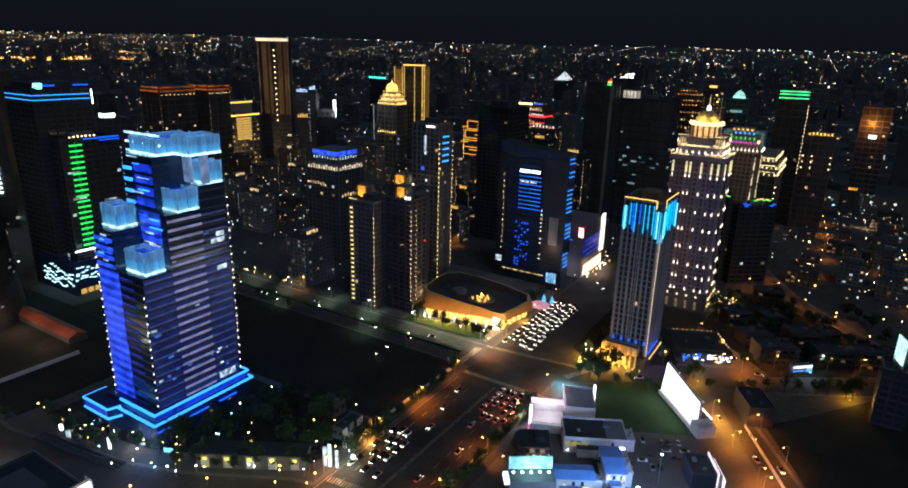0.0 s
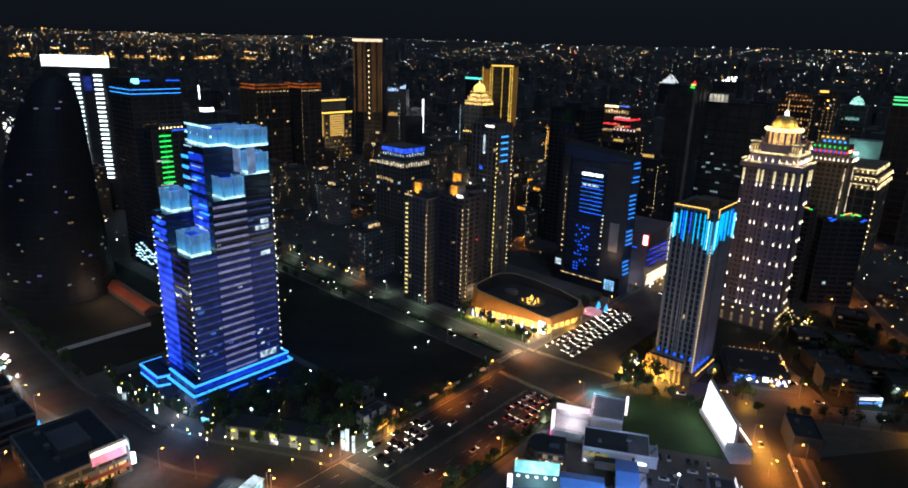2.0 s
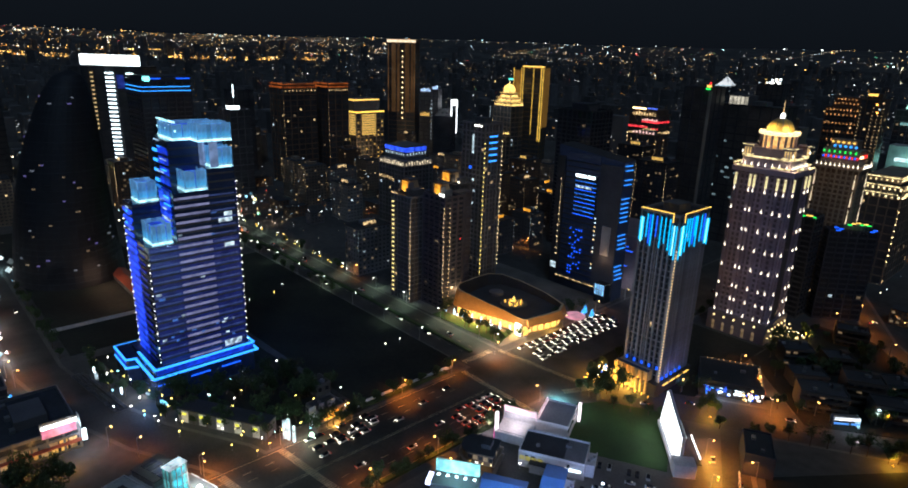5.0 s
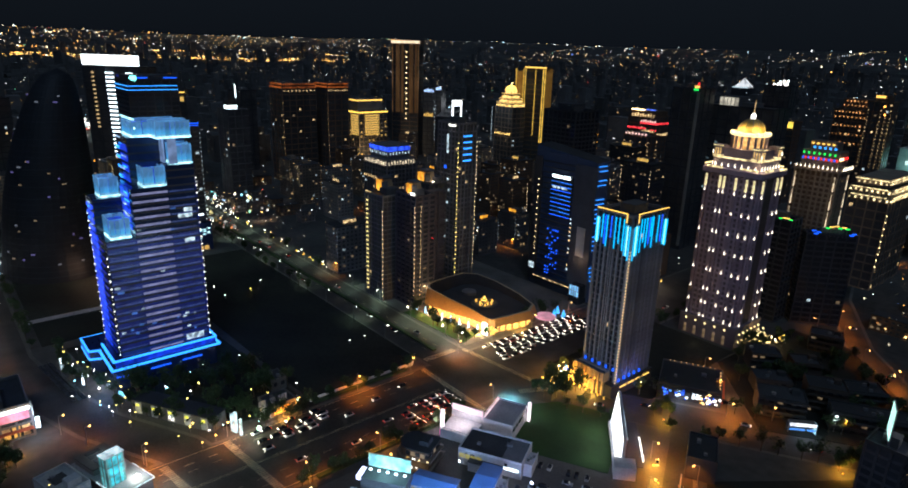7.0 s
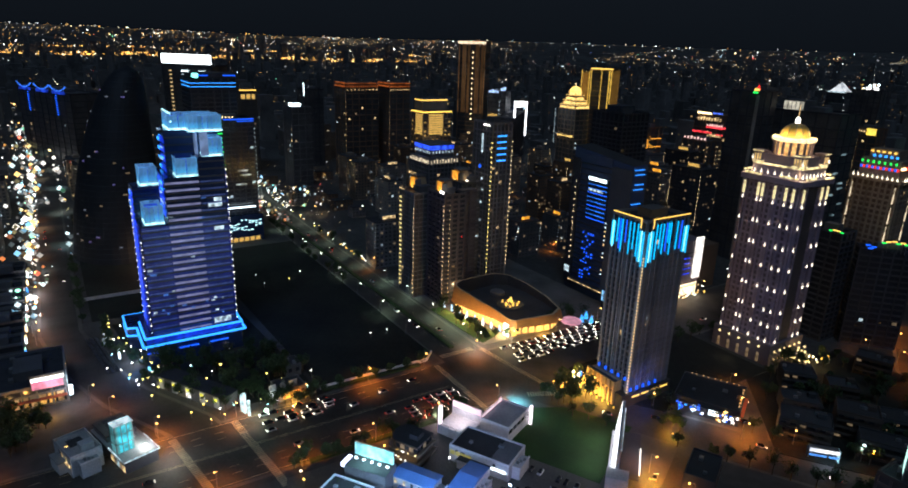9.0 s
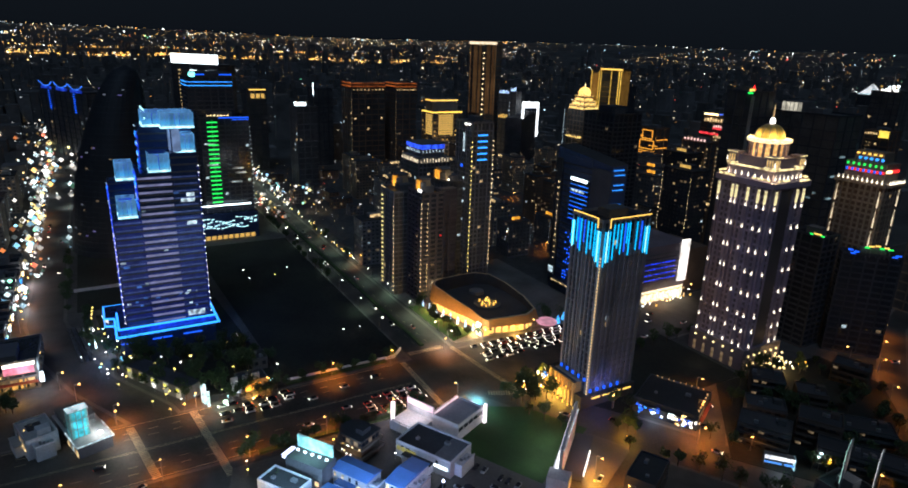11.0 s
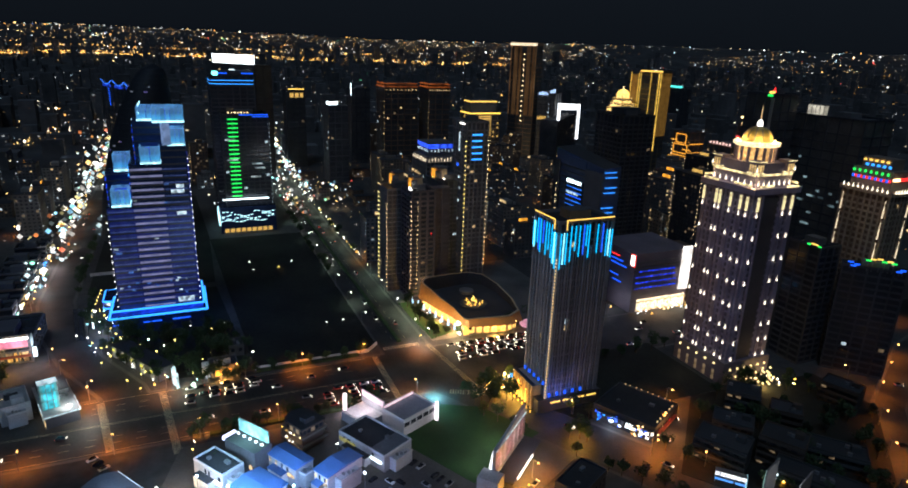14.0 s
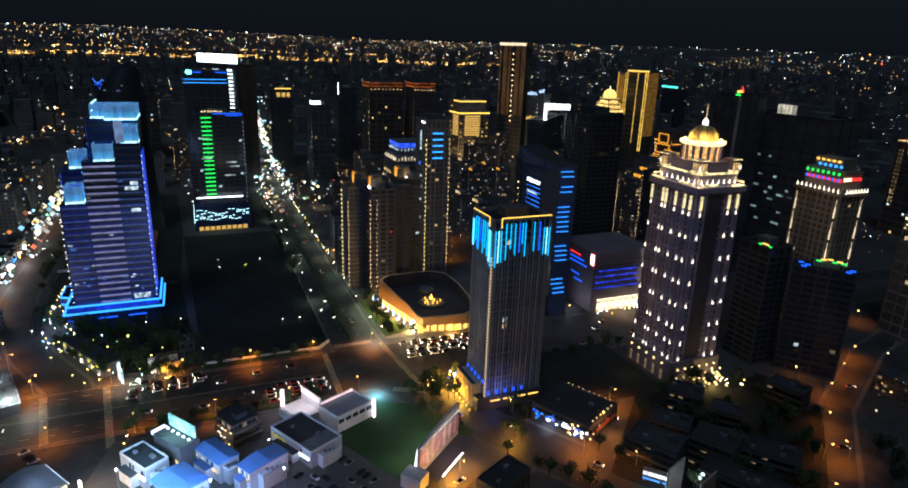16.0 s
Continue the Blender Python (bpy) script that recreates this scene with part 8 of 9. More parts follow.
protos = [car_proto(p) for p in (("white car with headlights on", mat("car_white", (0.7, 0.7, 0.7), 0.25, 0, 0.05)), ("black car with headlights on", mat("car_black", (0.02, 0.02, 0.025), 0.2, 0, 0.1)),
                                 ("silver car with headlights on", mat("car_silver", (0.4, 0.4, 0.42), 0.3, 0.7, 0.05)), ("red car with headlights on", mat("car_red", (0.4, 0.03, 0.03), 0.3, 0, 0.05)))]


parked = [car_proto(p, False, "parked cars") for p in (("white car parked with its lights off", MATS["car_white"]), ("dark car parked with its lights off", MATS["car_black"]), ("dark car parked with its lights off", MATS["car_black"]), ("silver car parked with its lights off", MATS["car_silver"]))]


def car(x, y, turn):
    copy_thing(R.choice(protos[:3] * 3 + protos), pose(x, y, 0.07, 0, 0, turn))


for lane in range(6):
    y = 316 + R.uniform(0, 3)
    while y < 396:
        if R.random() < 0.93:
            car(-157 + lane * 3.5 + R.uniform(-0.3, 0.3), y, R.uniform(-2, 2))
        y += R.uniform(5.6, 7.4)
for lane in range(5):
    for k in range(5):
        if R.random() < 0.85:
            car(-131 + lane * 3.6, 263 - k * 6.4 - R.uniform(0, 1.5), 180)
for lane in range(5):
    for k in range(6):
        if R.random() < 0.62:
            car(-156 + lane * 3.6 + R.uniform(-0.4, 0.4), 171 + k * 6.1 + R.uniform(0, 2.2), R.uniform(-3, 3))
for x, y, a in ((-128, 226, 180), (-122, 205, 180), (-147, 232, 0), (-150, 250, 0), (-143, 214, 0), (-126, 180, 180), (-152, 205, 0), (-130, 120, 180), (-121, 98, 180), (-146, 116, 0), (-126, 60, 180)):
    car(x, y, a)
for k in range(13):
    car(R.uniform(-640, -176), R.choice((282, 285.5)), 90)
    car(R.uniform(-640, -176), R.choice((295, 298.5)), -90)
for k in range(7):
    car(R.uniform(-560, -300), R.choice((90, 100)), R.choice((90, -90)))
for x, y, a in ((-60, 336, 118), (-20, 360, 118), (10, 366, -62), (-75, 318, -60), (50, 390, -62), (-25, 318, 30), (-14, 292, 30), (-30, 300, 210), (0, 272, 30), (-10, 274, 210), (-36, 372, 140), (-48, 388, 140), (-138, 440, 0), (-126, 460, 180), (-122, 420, 180), (-146, 450, 0), (-128, 500, 180), (8, 474, 150), (-30, 530, 150), (40, 430, 150)):
    car(x, y, a)
for x, y, a in ((-63, 256.5, 28), (-60, 258, 28), (-56.5, 260, 28), (-49, 263.5, 208), (-46, 265, 28), (-42, 267, 28), (-52, 245, 118), (-50, 249, 118), (-45, 258, 118), (-55.5, 239, 28), (-47, 242.5, 208), (-44, 244, 28), (-38, 262, 118), (-40, 254, 118), (-109, 134, 30), (-105, 136.5, 30), (-101, 139, 210)):
    copy_thing(R.choice(parked), pose(x, y, 0.24, 0, 0, a))
for p in protos + parked:
    for o in list(p.children_recursive) + [p]:
        bpy.data.objects.remove(o)

KEEP = [(-425, -160, 190, 306), (-300, -160, 110, 200), (-610, -300, 105, 200), (-300, -225, 300, 385), (-295, -160, 300, 425), (-245, -160, 410, 530), (-165, -105, -600, 1200), (-125, -60, 325, 435), (-112, -52, 428, 492),
        (-104, -50, 515, 566), (-60, 20, 345, 372), (-110, 10, 140, 345), (-12, 115, 255, 385), (-500, -425, 195, 265), (-390, -325, 360, 410), (-520, -410, 100, 200), (-225, -110, 570, 660), (-1500, -100, 270, 310),
        (-1500, -270, 78, 112), (-432, -130, 54, 160), (-390, -330, 750, 802), (-445, -400, 712, 752), (-700, -645, 425, 525), (-800, -745, 590, 660), (-82, -35, 778, 820), (20, 60, 330, 366), (-30, 60, 395, 440), (-92, -28, 462, 530), (-306, -266, 634, 668), (-266, -206, 1082, 1128), (-84, -44, 616, 696), (-190, -144, 1134, 1172), (-46, -6, 730, 764), (2, 46, 980, 1014), (-745, -700, 705, 740), (-760, -620, 640, 800), (-290, -245, 494, 536), (-360, -306, 1050, 1095), (-260, -218, 864, 902), (-204, -160, 1002, 1042), (-60, 30, 372, 496)]


def clear_of_streets(x, y, m):
    for name in ("road_east", "road_right", "road_alley", "road_lane"):
        pts, width, _ = ROADS[name]
        for a, b in zip(pts, pts[1:]):
            a, b = Vector(a), Vector(b)
            u = max(0.0, min(1.0, (Vector((x, y)) - a).dot(b - a) / (b - a).length_squared))
            if (Vector((x, y)) - a - (b - a) * u).length < width / 2 + m:
                return False
    return True


def free(x, y, m):
    return not any(a - m < x < b + m and c - m < y < d + m for a, b, c, d in KEEP) and clear_of_streets(x, y, m)


# ---- trees ----
def tree_proto(seed, h, r):
    rr = random.Random(seed)
    bm = lathe([(0.22, 0), (0.15, h * 0.35), (0.08, h * 0.75)], 7)
    for k in range(5):
        a, zz = rr.uniform(0, 6.28), h * rr.uniform(0.35, 0.55)
        c = bmesh.ops.create_cone(bm, segments=5, radius1=0.08, radius2=0.03, depth=r * 0.9)
        m = Matrix.Translation((math.cos(a) * r * 0.3, math.sin(a) * r * 0.3, zz + 0.5)) @ Matrix.Rotation(a, 4, "Z") @ Matrix.Rotation(0.9, 4, "Y")
        bmesh.ops.transform(bm, matrix=m, verts=c["verts"])
    ob = root("tree", bm, BARK, "dark leafy street tree with uneven crown", "tree", "street trees")
    bm = bmesh.new()
    clumps = [(rr.uniform(-0.6, 0.6) * r, rr.uniform(-0.6, 0.6) * r, h * rr.uniform(0.5, 0.9), r * rr.uniform(0.35, 0.6)) for _ in range(9)]
    for cx, cy, cz, cr in clumps:
        for _ in range(46):
            d = Vector((rr.gauss(0, 1), rr.gauss(0, 1), rr.gauss(0, 1))).normalized() * cr * rr.uniform(0.6, 1.05)
            c = Vector((cx, cy, cz)) + d
            u = Vector((rr.gauss(0, 1), rr.gauss(0, 1), rr.gauss(0, 1))).normalized()
            w = u.orthogonal().normalized()
            s = rr.uniform(0.3, 0.6)
            bm.faces.new([bm.verts.new(c + u * s), bm.verts.new(c + w * s * 0.6), bm.verts.new(c - u * s), bm.verts.new(c - w * s * 0.6)])
    part("crown", bm, LEAF, ob)
    return ob


tp = [tree_proto(s, h, r) for s, h, r in ((1, 7, 2.6), (2, 9, 3.4), (3, 6, 2.4), (4, 11, 4.2))]


def tree(x, y):
    copy_thing(R.choice(tp), pose(x, y, 0.15, 0, 0, R.uniform(0, 360)) @ Matrix.Diagonal((*[R.uniform(0.85, 1.2)] * 3, 1)))


for k in range(46):
    x = R.uniform(-238, -172)
    tree(x, R.uniform(max(134, 132 + (x + 236) * 0.5), 196))
for k in range(14):
    tree(-292 + k * 9 if k < 4 else -255 + (k - 4) * 9, (116 if k < 4 else 116 + (k - 4) * 4.4) + 2)
for k in range(13):
    tree(-300 - k * 14, R.choice((305.5, 274)))
for k in range(12):
    tree(-168 + R.uniform(-3, 3), 312 + k * 7)
    tree(-111 + R.uniform(-1, 1), 350 + k * 11)
for k in range(105):
    x, y = R.uniform(-58, 44), R.uniform(372, 494)
    if clear_of_streets(x, y, 2) and not (-72 < x < -36 and y < 386) and not any(math.hypot(x - a, y - b) < c for a, b, c in ((24, 405, 14), (38, 413, 12), (10, 397, 12), (-16, 386, 13), (-30, 407, 11), (-4, 408, 12), (-44, 428, 11), (4, 432, 13), (-24, 434, 10), (-30, 482, 11))):
        tree(x, y)
for a, b in zip(ROADS["road_east"][0][1:4], ROADS["road_east"][0][2:5]):
    a, b = Vector(a), Vector(b)
    d = (b - a).normalized()
    for k in range(int((b - a).length / 8)):
        for off in (-14.5, 14.5):
            q = a + d * (k * 8 + R.uniform(0, 3)) + Vector((-d.y, d.x)) * off
            if R.random() < 0.8 and not (-20 < q.x < 12 and 368 < q.y < 384) and not (-75 < q.x < -35 and q.y > 348) and not (-62 < q.x < -34 and q.y < 325) and not (-34 < q.x < -4 and q.y < 324):
                tree(q.x, q.y)
for x, y in ((-50, 335), (-47, 337), (-52, 331), (21, 362), (27, 365), (24, 367), (19, 366)):
    tree(x, y)
for k in range(8):
    tree(-214 + k * 6.8 + R.uniform(-1, 1), 131 + k * 4.0 + R.uniform(-1, 2))
for k in range(7):
    tree(-67 + R.uniform(0, 14), 446 + R.uniform(0, 16))
for x, y in ((-97, 316), (-91, 319), (-109, 330)):
    tree(x, y)
for k in range(12):
    tree(R.uniform(-225, -172), R.uniform(309, 316))
for k in range(16):
    tree(R.uniform(-100, -45), R.uniform(165, 300)) if k % 4 == 0 else tree(R.uniform(-106, -90), R.uniform(300, 318))
for k in range(20):
    tree(-110.5, 168 + k * 4.6) if k % 3 else tree(-161.5, 205 + k * 3.2)
    if k < 9:
        tree(-310 - k * 15, 107 + R.uniform(-0.5, 0.5))
for k in range(12):
    tree(R.uniform(-226, -174), R.uniform(158, 204))
for k in range(9):
    tree(-158.5 + R.uniform(-3, 1), 176 + k * 3)
for k in range(22):
    tree(R.uniform(-205, -174), R.uniform(68, 92))
for x, y in ((25, 361), (22, 358), (-90, 322), (-94, 327)):
    tree(x, y)
for p in tp:
    for o in list(p.children) + [p]:
        bpy.data.objects.remove(o)

sb = bmesh.new()
for i in range(46):
    for j in range(3):
        x, y = -284 + i * 1.1 + R.uniform(-0.2, 0.2), 107.5 + i * 0.16 + j * 2.4 + R.uniform(-0.2, 0.2)
        box(sb, x - 0.22, x + 0.22, y - 0.8, y + 0.8, 0.25, 0.8)
        box(sb, x - 0.3, x + 0.3, y - 0.75, y - 0.6, 0.8, 1.15)
tagged(new("parked_scooters", mesh_of("parked_scooters", sb, mat("scooter_paint", (0.12, 0.12, 0.13), 0.3, 0.4, 0.3, 0.3, 2.0, 0.1, True))), "rows of parked scooters on the forecourt", "scooters", "", "stuff")

# ---- garden and plaza lights ----
def bollard_proto(name, m, r):
    ob = root(name, lathe([(0.07, 0), (0.06, 2.6)], 6), STEEL, "small lit garden lamp on a short post", "garden lamp", "garden lamps")
    b = bmesh.new()
    gem(b, 0, 0, 2.9, r)
    part("globe", b, m, ob)
    return ob


bp = [bollard_proto("garden_lamp", glow(n, c, s), r) for n, c, s, r in (("globe_white", (1.0, 0.98, 0.9), 10, 0.42), ("globe_yellow", (1.0, 0.72, 0.15), 8, 0.45), ("globe_cyan", (0.3, 0.85, 1.0), 8, 0.42), ("globe_amber", (1.0, 0.45, 0.06), 8, 0.5))]


def bollard(k, x, y):
    copy_thing(bp[k], pose(x, y, 0.1))


for k in range(48):
    s = k / 48
    x = -268 + s * 100
    y = 114 + s * s * 32 + R.uniform(0, 24)
    bollard(R.choice((0, 0, 1, 1, 2)), x + R.uniform(-2, 2), y)
for k in range(7):
    bollard(R.choice((0, 1)), R.uniform(-400, -180), R.uniform(204, 268))
for k in range(14):
    bollard(1, -272 - k * 6.0, 119 + k * 0.3) if k < 7 else bollard(R.choice((0, 1, 2)), R.uniform(-290, -235), R.uniform(112, 128))
for k in range(26):
    bollard(R.choice((1, 3, 3, 0)), -106 + R.uniform(-4, 7), 320 + R.uniform(-8, 16))
for k in range(26):
    bollard(R.choice((0, 1)), R.uniform(-106, -50), R.uniform(172, 240))
for k in range(30):
    bollard(R.choice((0, 1, 1, 2)), R.uniform(-232, -158), R.uniform(150, 200))
for k in range(14):
    bollard(R.choice((0, 1, 3, 1)), R.uniform(-64, -46), R.uniform(450, 476))
for k in range(16):
    bollard(R.choice((0, 1, 0, 3)), R.uniform(30, 120), R.uniform(470, 600))
for k in range(24):
    bollard(R.choice((0, 1, 3)), -300 - R.uniform(0, 300), 306 + R.uniform(0, 3))
for p in bp:
    for o in list(p.children) + [p]:
        bpy.data.objects.remove(o)

# ---- the rest of the city ----
def house_proto(w, d, floors, skin, seed, name, label):
    """A block whose four walls are one sheet with a recessed window in each bay; some windows are lit."""
    rr = random.Random(seed)
    h = floors * 3.3 + 0.8
    bm = bmesh.new()
    for (ax, ay), (bx, by) in (((-w / 2, -d / 2), (w / 2, -d / 2)), ((w / 2, -d / 2), (w / 2, d / 2)), ((w / 2, d / 2), (-w / 2, d / 2)), ((-w / 2, d / 2), (-w / 2, -d / 2))):
        u = Vector((bx - ax, by - ay))
        length = u.length
        u.normalize()
        inn = Vector((-u.y, u.x))
        n = max(2, round(length / 3.6))
        us = [0.0]
        for i in range(n):
            us += [(i + 0.22) * length / n, (i + 0.78) * length / n]
        us.append(length)
        zs = [0.0]
        for k in range(floors):
            zs += [k * 3.3 + 1.3, k * 3.3 + 2.9]
        zs.append(h)
        grid = [[bm.verts.new((ax + u.x * q, ay + u.y * q, z)) for q in us] for z in zs]
        for k in range(len(zs) - 1):
            for i in range(len(us) - 1):
                c = [grid[k][i], grid[k][i + 1], grid[k + 1][i + 1], grid[k + 1][i]]
                if k % 2 and i % 2:
                    e = [bm.verts.new((v.co.x + inn.x * 0.35, v.co.y + inn.y * 0.35, v.co.z)) for v in c]
                    for j in range(4):
                        bm.faces.new((c[j], c[(j + 1) % 4], e[(j + 1) % 4], e[j]))
                    q = rr.random()
                    bm.faces.new(e).material_index = 2 if q < 0.022 else 3 if q < 0.034 else 4 if q < 0.12 else 1
                else:
                    bm.faces.new(c)
    bmesh.ops.remove_doubles(bm, verts=bm.verts, dist=0.001)
    ob = root(name, bm, skin, label, "building", "city blocks")
    for m in (DIMGLASS, E_WINWARM, E_WINCOOL, E_WINDIM):
        ob.data.materials.append(m)
    if floors > 8:
        for sx, sy in ((1, -1), (-1, -1)):
            if rr.random() < 0.6:
                dots(ob, sx * (w / 2 + 0.3), sy * (d / 2 + 0.3), h * rr.uniform(0.1, 0.5), h, 3.3, 0.24, rr.choice((E_WARM, E_WINWARM, E_WINCOOL)))
        if rr.random() < 0.6:
            part("roof_glow", boxes([(-w * 0.18, w * 0.2, -d * 0.12 - 0.25, -d * 0.12, h + 0.6, h + 3.0)]), rr.choice((glow("cap_amber", (1.0, 0.45, 0.06), 0.9, 0.4), E_WINWARM, E_WINGOLD)), ob)
    part("roof", slab(w + 0.4, d + 0.4, h, h + 0.35), ROOFDARK, ob)
    if floors > 4:
        part("stair_house", boxes([(-w * 0.18, w * 0.2, -d * 0.12, d * 0.25, h + 0.35, h + 3.2)]), skin, ob)
    if floors > 4:
        part("water_tank", lathe([(1.1, h + 0.4), (1.1, h + 2.4), (0.3, h + 2.8)], 10), STEEL, ob, at=(w * 0.3, d * 0.28, 0))
    return ob


LOW = [house_proto(w, d, f, s, 40 + i, "low_house", lb) for i, (w, d, f, s, lb) in enumerate(((11, 15, 3, GREYWALL, "grey three-storey town house on a side street"), (13, 10, 4, BEIGE, "beige four-storey town house on a side street"), (18, 13, 5, CONCRETE, "bare concrete five-storey block of flats"), (22, 12, 3, BROWN, "long brown three-storey block with flat roof")))]
MID = [house_proto(w, d, f, s, 50 + i, "apartment_block", lb) for i, (w, d, f, s, lb) in enumerate(((22, 18, 9, GREYWALL, "grey nine-storey apartment block"), (26, 17, 13, BEIGE, "beige thirteen-storey apartment block"), (20, 20, 15, BROWN, "brown fifteen-storey apartment block"), (30, 18, 11, CONCRETE, "concrete eleven-storey apartment block")))]
HIGH = [house_proto(w, d, f, s, 60 + i, "high_rise", lb) for i, (w, d, f, s, lb) in enumerate(((24, 24, 21, GREYWALL, "grey residential high-rise with few lit windows"), (28, 22, 25, DARKWALL, "dark glass high-rise with few lit windows"), (22, 26, 18, BROWN, "brown residential high-rise with few lit windows")))]

BUILT = []


def fill(x0, x1, y0, y1, step, kinds, chance):
    nx, ny = int((x1 - x0) / step), int((y1 - y0) / step)
    for i in range(nx):
        for j in range(ny):
            x, y = x0 + (i + 0.5) * step + R.uniform(-4, 4), y0 + (j + 0.5) * step + R.uniform(-4, 4)
            if R.random() < chance and free(x, y, 13):
                p, a = R.choice(kinds), R.choice((0, 0, 90, 180))
                copy_thing(p, pose(x, y, 0.02, 0, 0, a))
                w, d, h = p.dimensions
                BUILT.append((x, y, *((d, w) if a == 90 else (w, d)), h))


fill(-50, 330, 370, 640, 27, LOW, 0.72)
fill(-105, 330, 640, 860, 34, LOW + MID[:1], 0.8)
fill(-300, -165, 530, 700, 36, MID + HIGH, 0.7)
fill(-430, -165, 425, 700, 38, MID * 2 + HIGH, 0.62)
fill(-680, -430, 305, 720, 38, MID + LOW, 0.75)
fill(-420, -300, 305, 420, 36, MID, 0.8)
fill(-700, -420, -60, 80, 32, LOW * 3 + MID, 0.75)
fill(-420, -170, -60, 60, 28, LOW, 0.75)
fill(-800, -610, 110, 270, 36, MID + LOW, 0.7)
for p in LOW + MID + HIGH:
    for o in list(p.children) + [p]:
        bpy.data.objects.remove(o)

# far blocks and their lights, beyond counting
fr = random.Random(77)


def sector_point(r0, r1):
    r = math.sqrt(fr.uniform(r0 * r0, r1 * r1))
    a = fr.uniform(radians(58), radians(198))
    return r * math.cos(a), 200 + r * math.sin(a)


vs, fs, ws, wf = [], [], [], []


def raw_box(vs, fs, x0, x1, y0, y1, z0, z1):
    n = len(vs)
    vs.extend([(x0, y0, z0), (x1, y0, z0), (x1, y1, z0), (x0, y1, z0), (x0, y0, z1), (x1, y0, z1), (x1, y1, z1), (x0, y1, z1)])
    fs.extend([(n + 4, n + 5, n + 6, n + 7), (n, n + 1, n + 5, n + 4), (n + 1, n + 2, n + 6, n + 5), (n + 2, n + 3, n + 7, n + 6), (n + 3, n, n + 4, n + 7)])


def raw_gem(vs, fs, x, y, z, r):
    n = len(vs)
    vs.extend([(x + r, y, z), (x, y + r, z), (x - r, y, z), (x, y - r, z), (x, y, z + r), (x, y, z - r)])
    for i in range(4):
        fs.extend([(n + i, n + (i + 1) % 4, n + 4), (n + (i + 1) % 4, n + i, n + 5)])


for k in range(3800):
    x, y = sector_point(720, 3600)
    if -800 < x < 330 and y < 860 or not free(x, y, 30):
        continue
    w, d = fr.uniform(14, 34), fr.uniform(14, 30)
    h = fr.choice((8, 12, 14, 18, 24, 30, 40, 55 if fr.random() < 0.5 else 80))
    z = terrain(x, y)
    raw_box(vs, fs, x - w / 2, x + w / 2, y - d / 2, y + d / 2, z - 5, z + h)
    for j in range(int(h / 9) + 1):
        if fr.random() < 0.36:
            zz = z + fr.uniform(3, h - 2)
            s = fr.uniform(0.9, 1.6)
            u = fr.uniform(-0.4, 0.4)
            if fr.random() < 0.5:
                raw_box(ws, wf, x + u * w - s * 1.3, x + u * w + s * 1.3, y - d / 2 - 0.4, y - d / 2 + 0.2, zz, zz + s)
            else:
                raw_box(ws, wf, x + w / 2 - 0.2, x + w / 2 + 0.4, y + u * d - s * 1.3, y + u * d + s * 1.3, zz, zz + s)
me = bpy.data.meshes.new("far_blocks")
me.from_pydata(vs, [], fs)
me.materials.append(mat("far_wall", (0.13, 0.125, 0.125), 0.8, 0, 0.4, 0.02, 0.1, 0.1, True))
tagged(new("far_blocks", me), "dark far city blocks under the night sky", "buildings", "", "stuff")

WARMMIX = [(0.0, (1.0, 0.62, 0.22)), (0.22, (1.0, 0.45, 0.1)), (0.36, (1.0, 0.85, 0.58)), (0.62, (0.92, 0.98, 1.0)), (0.9, (0.55, 0.85, 1.0)), (0.965, (0.2, 1.0, 0.5)), (0.977, (1.0, 0.1, 0.08)), (0.99, (0.15, 0.3, 1.0))]
me = bpy.data.meshes.new("far_windows")
me.from_pydata(ws, [], wf)
me.materials.append(glow_mixed("far_window_glow", WARMMIX, 2.0))
tagged(new("far_windows", me), "scattered lit windows of far city blocks", "lights", "", "stuff")

vs, fs, ovs, ofs, mvs, mfs = [], [], [], [], [], []
def far_light(x, y, size):
    if math.atan2(y - 200, x) % 6.283 > 2.55 and 2300 < math.hypot(x, y - 200) < 3340 and fr.random() < 0.6:
        return
    if math.hypot(x, y - 200) < 4950 and free(x, y, 0):
        raw_gem(vs, fs, x, y, terrain(x, y) + fr.uniform(4, 12), 0.3 + math.hypot(x, y) * size)


for k in range(1500):
    far_light(*sector_point(500, 4900), 0.0002 + 0.0011 * fr.random() ** 4)
for k in range(330):
    x, y = sector_point(650, 4800)
    a, spread, big = fr.uniform(0, 3.14), fr.uniform(15, 110) * (1 + math.hypot(x, y) / 2500), 0.0003 + 0.0006 * fr.random() ** 1.5
    for j in range(fr.randrange(4, 17)):
        u, v = fr.gauss(0, spread), fr.gauss(0, spread * 0.15)
        far_light(x + u * math.cos(a) - v * math.sin(a), y + u * math.sin(a) + v * math.cos(a), big * fr.uniform(0.6, 1.3))
for k in range(1100):
    x, y = fr.uniform(-760, 320), fr.uniform(-40, 860)
    if free(x, y, 1):
        raw_gem(vs, fs, x, y, fr.uniform(2.5, 12), fr.uniform(0.25, 0.7))
for k in range(70):
    x, y = sector_point(900, 4300)
    a = fr.choice((0.0, 1.57, 0.3, 1.8)) + fr.uniform(-0.1, 0.1)
    for j in range(fr.randrange(8, 34)):
        px, py = x + math.cos(a) * j * 30, y + math.sin(a) * j * 30
        if free(px, py, 0):
            raw_gem(vs, fs, px, py, terrain(px, py) + 9, 0.4 + math.hypot(px, py) * 0.0004)
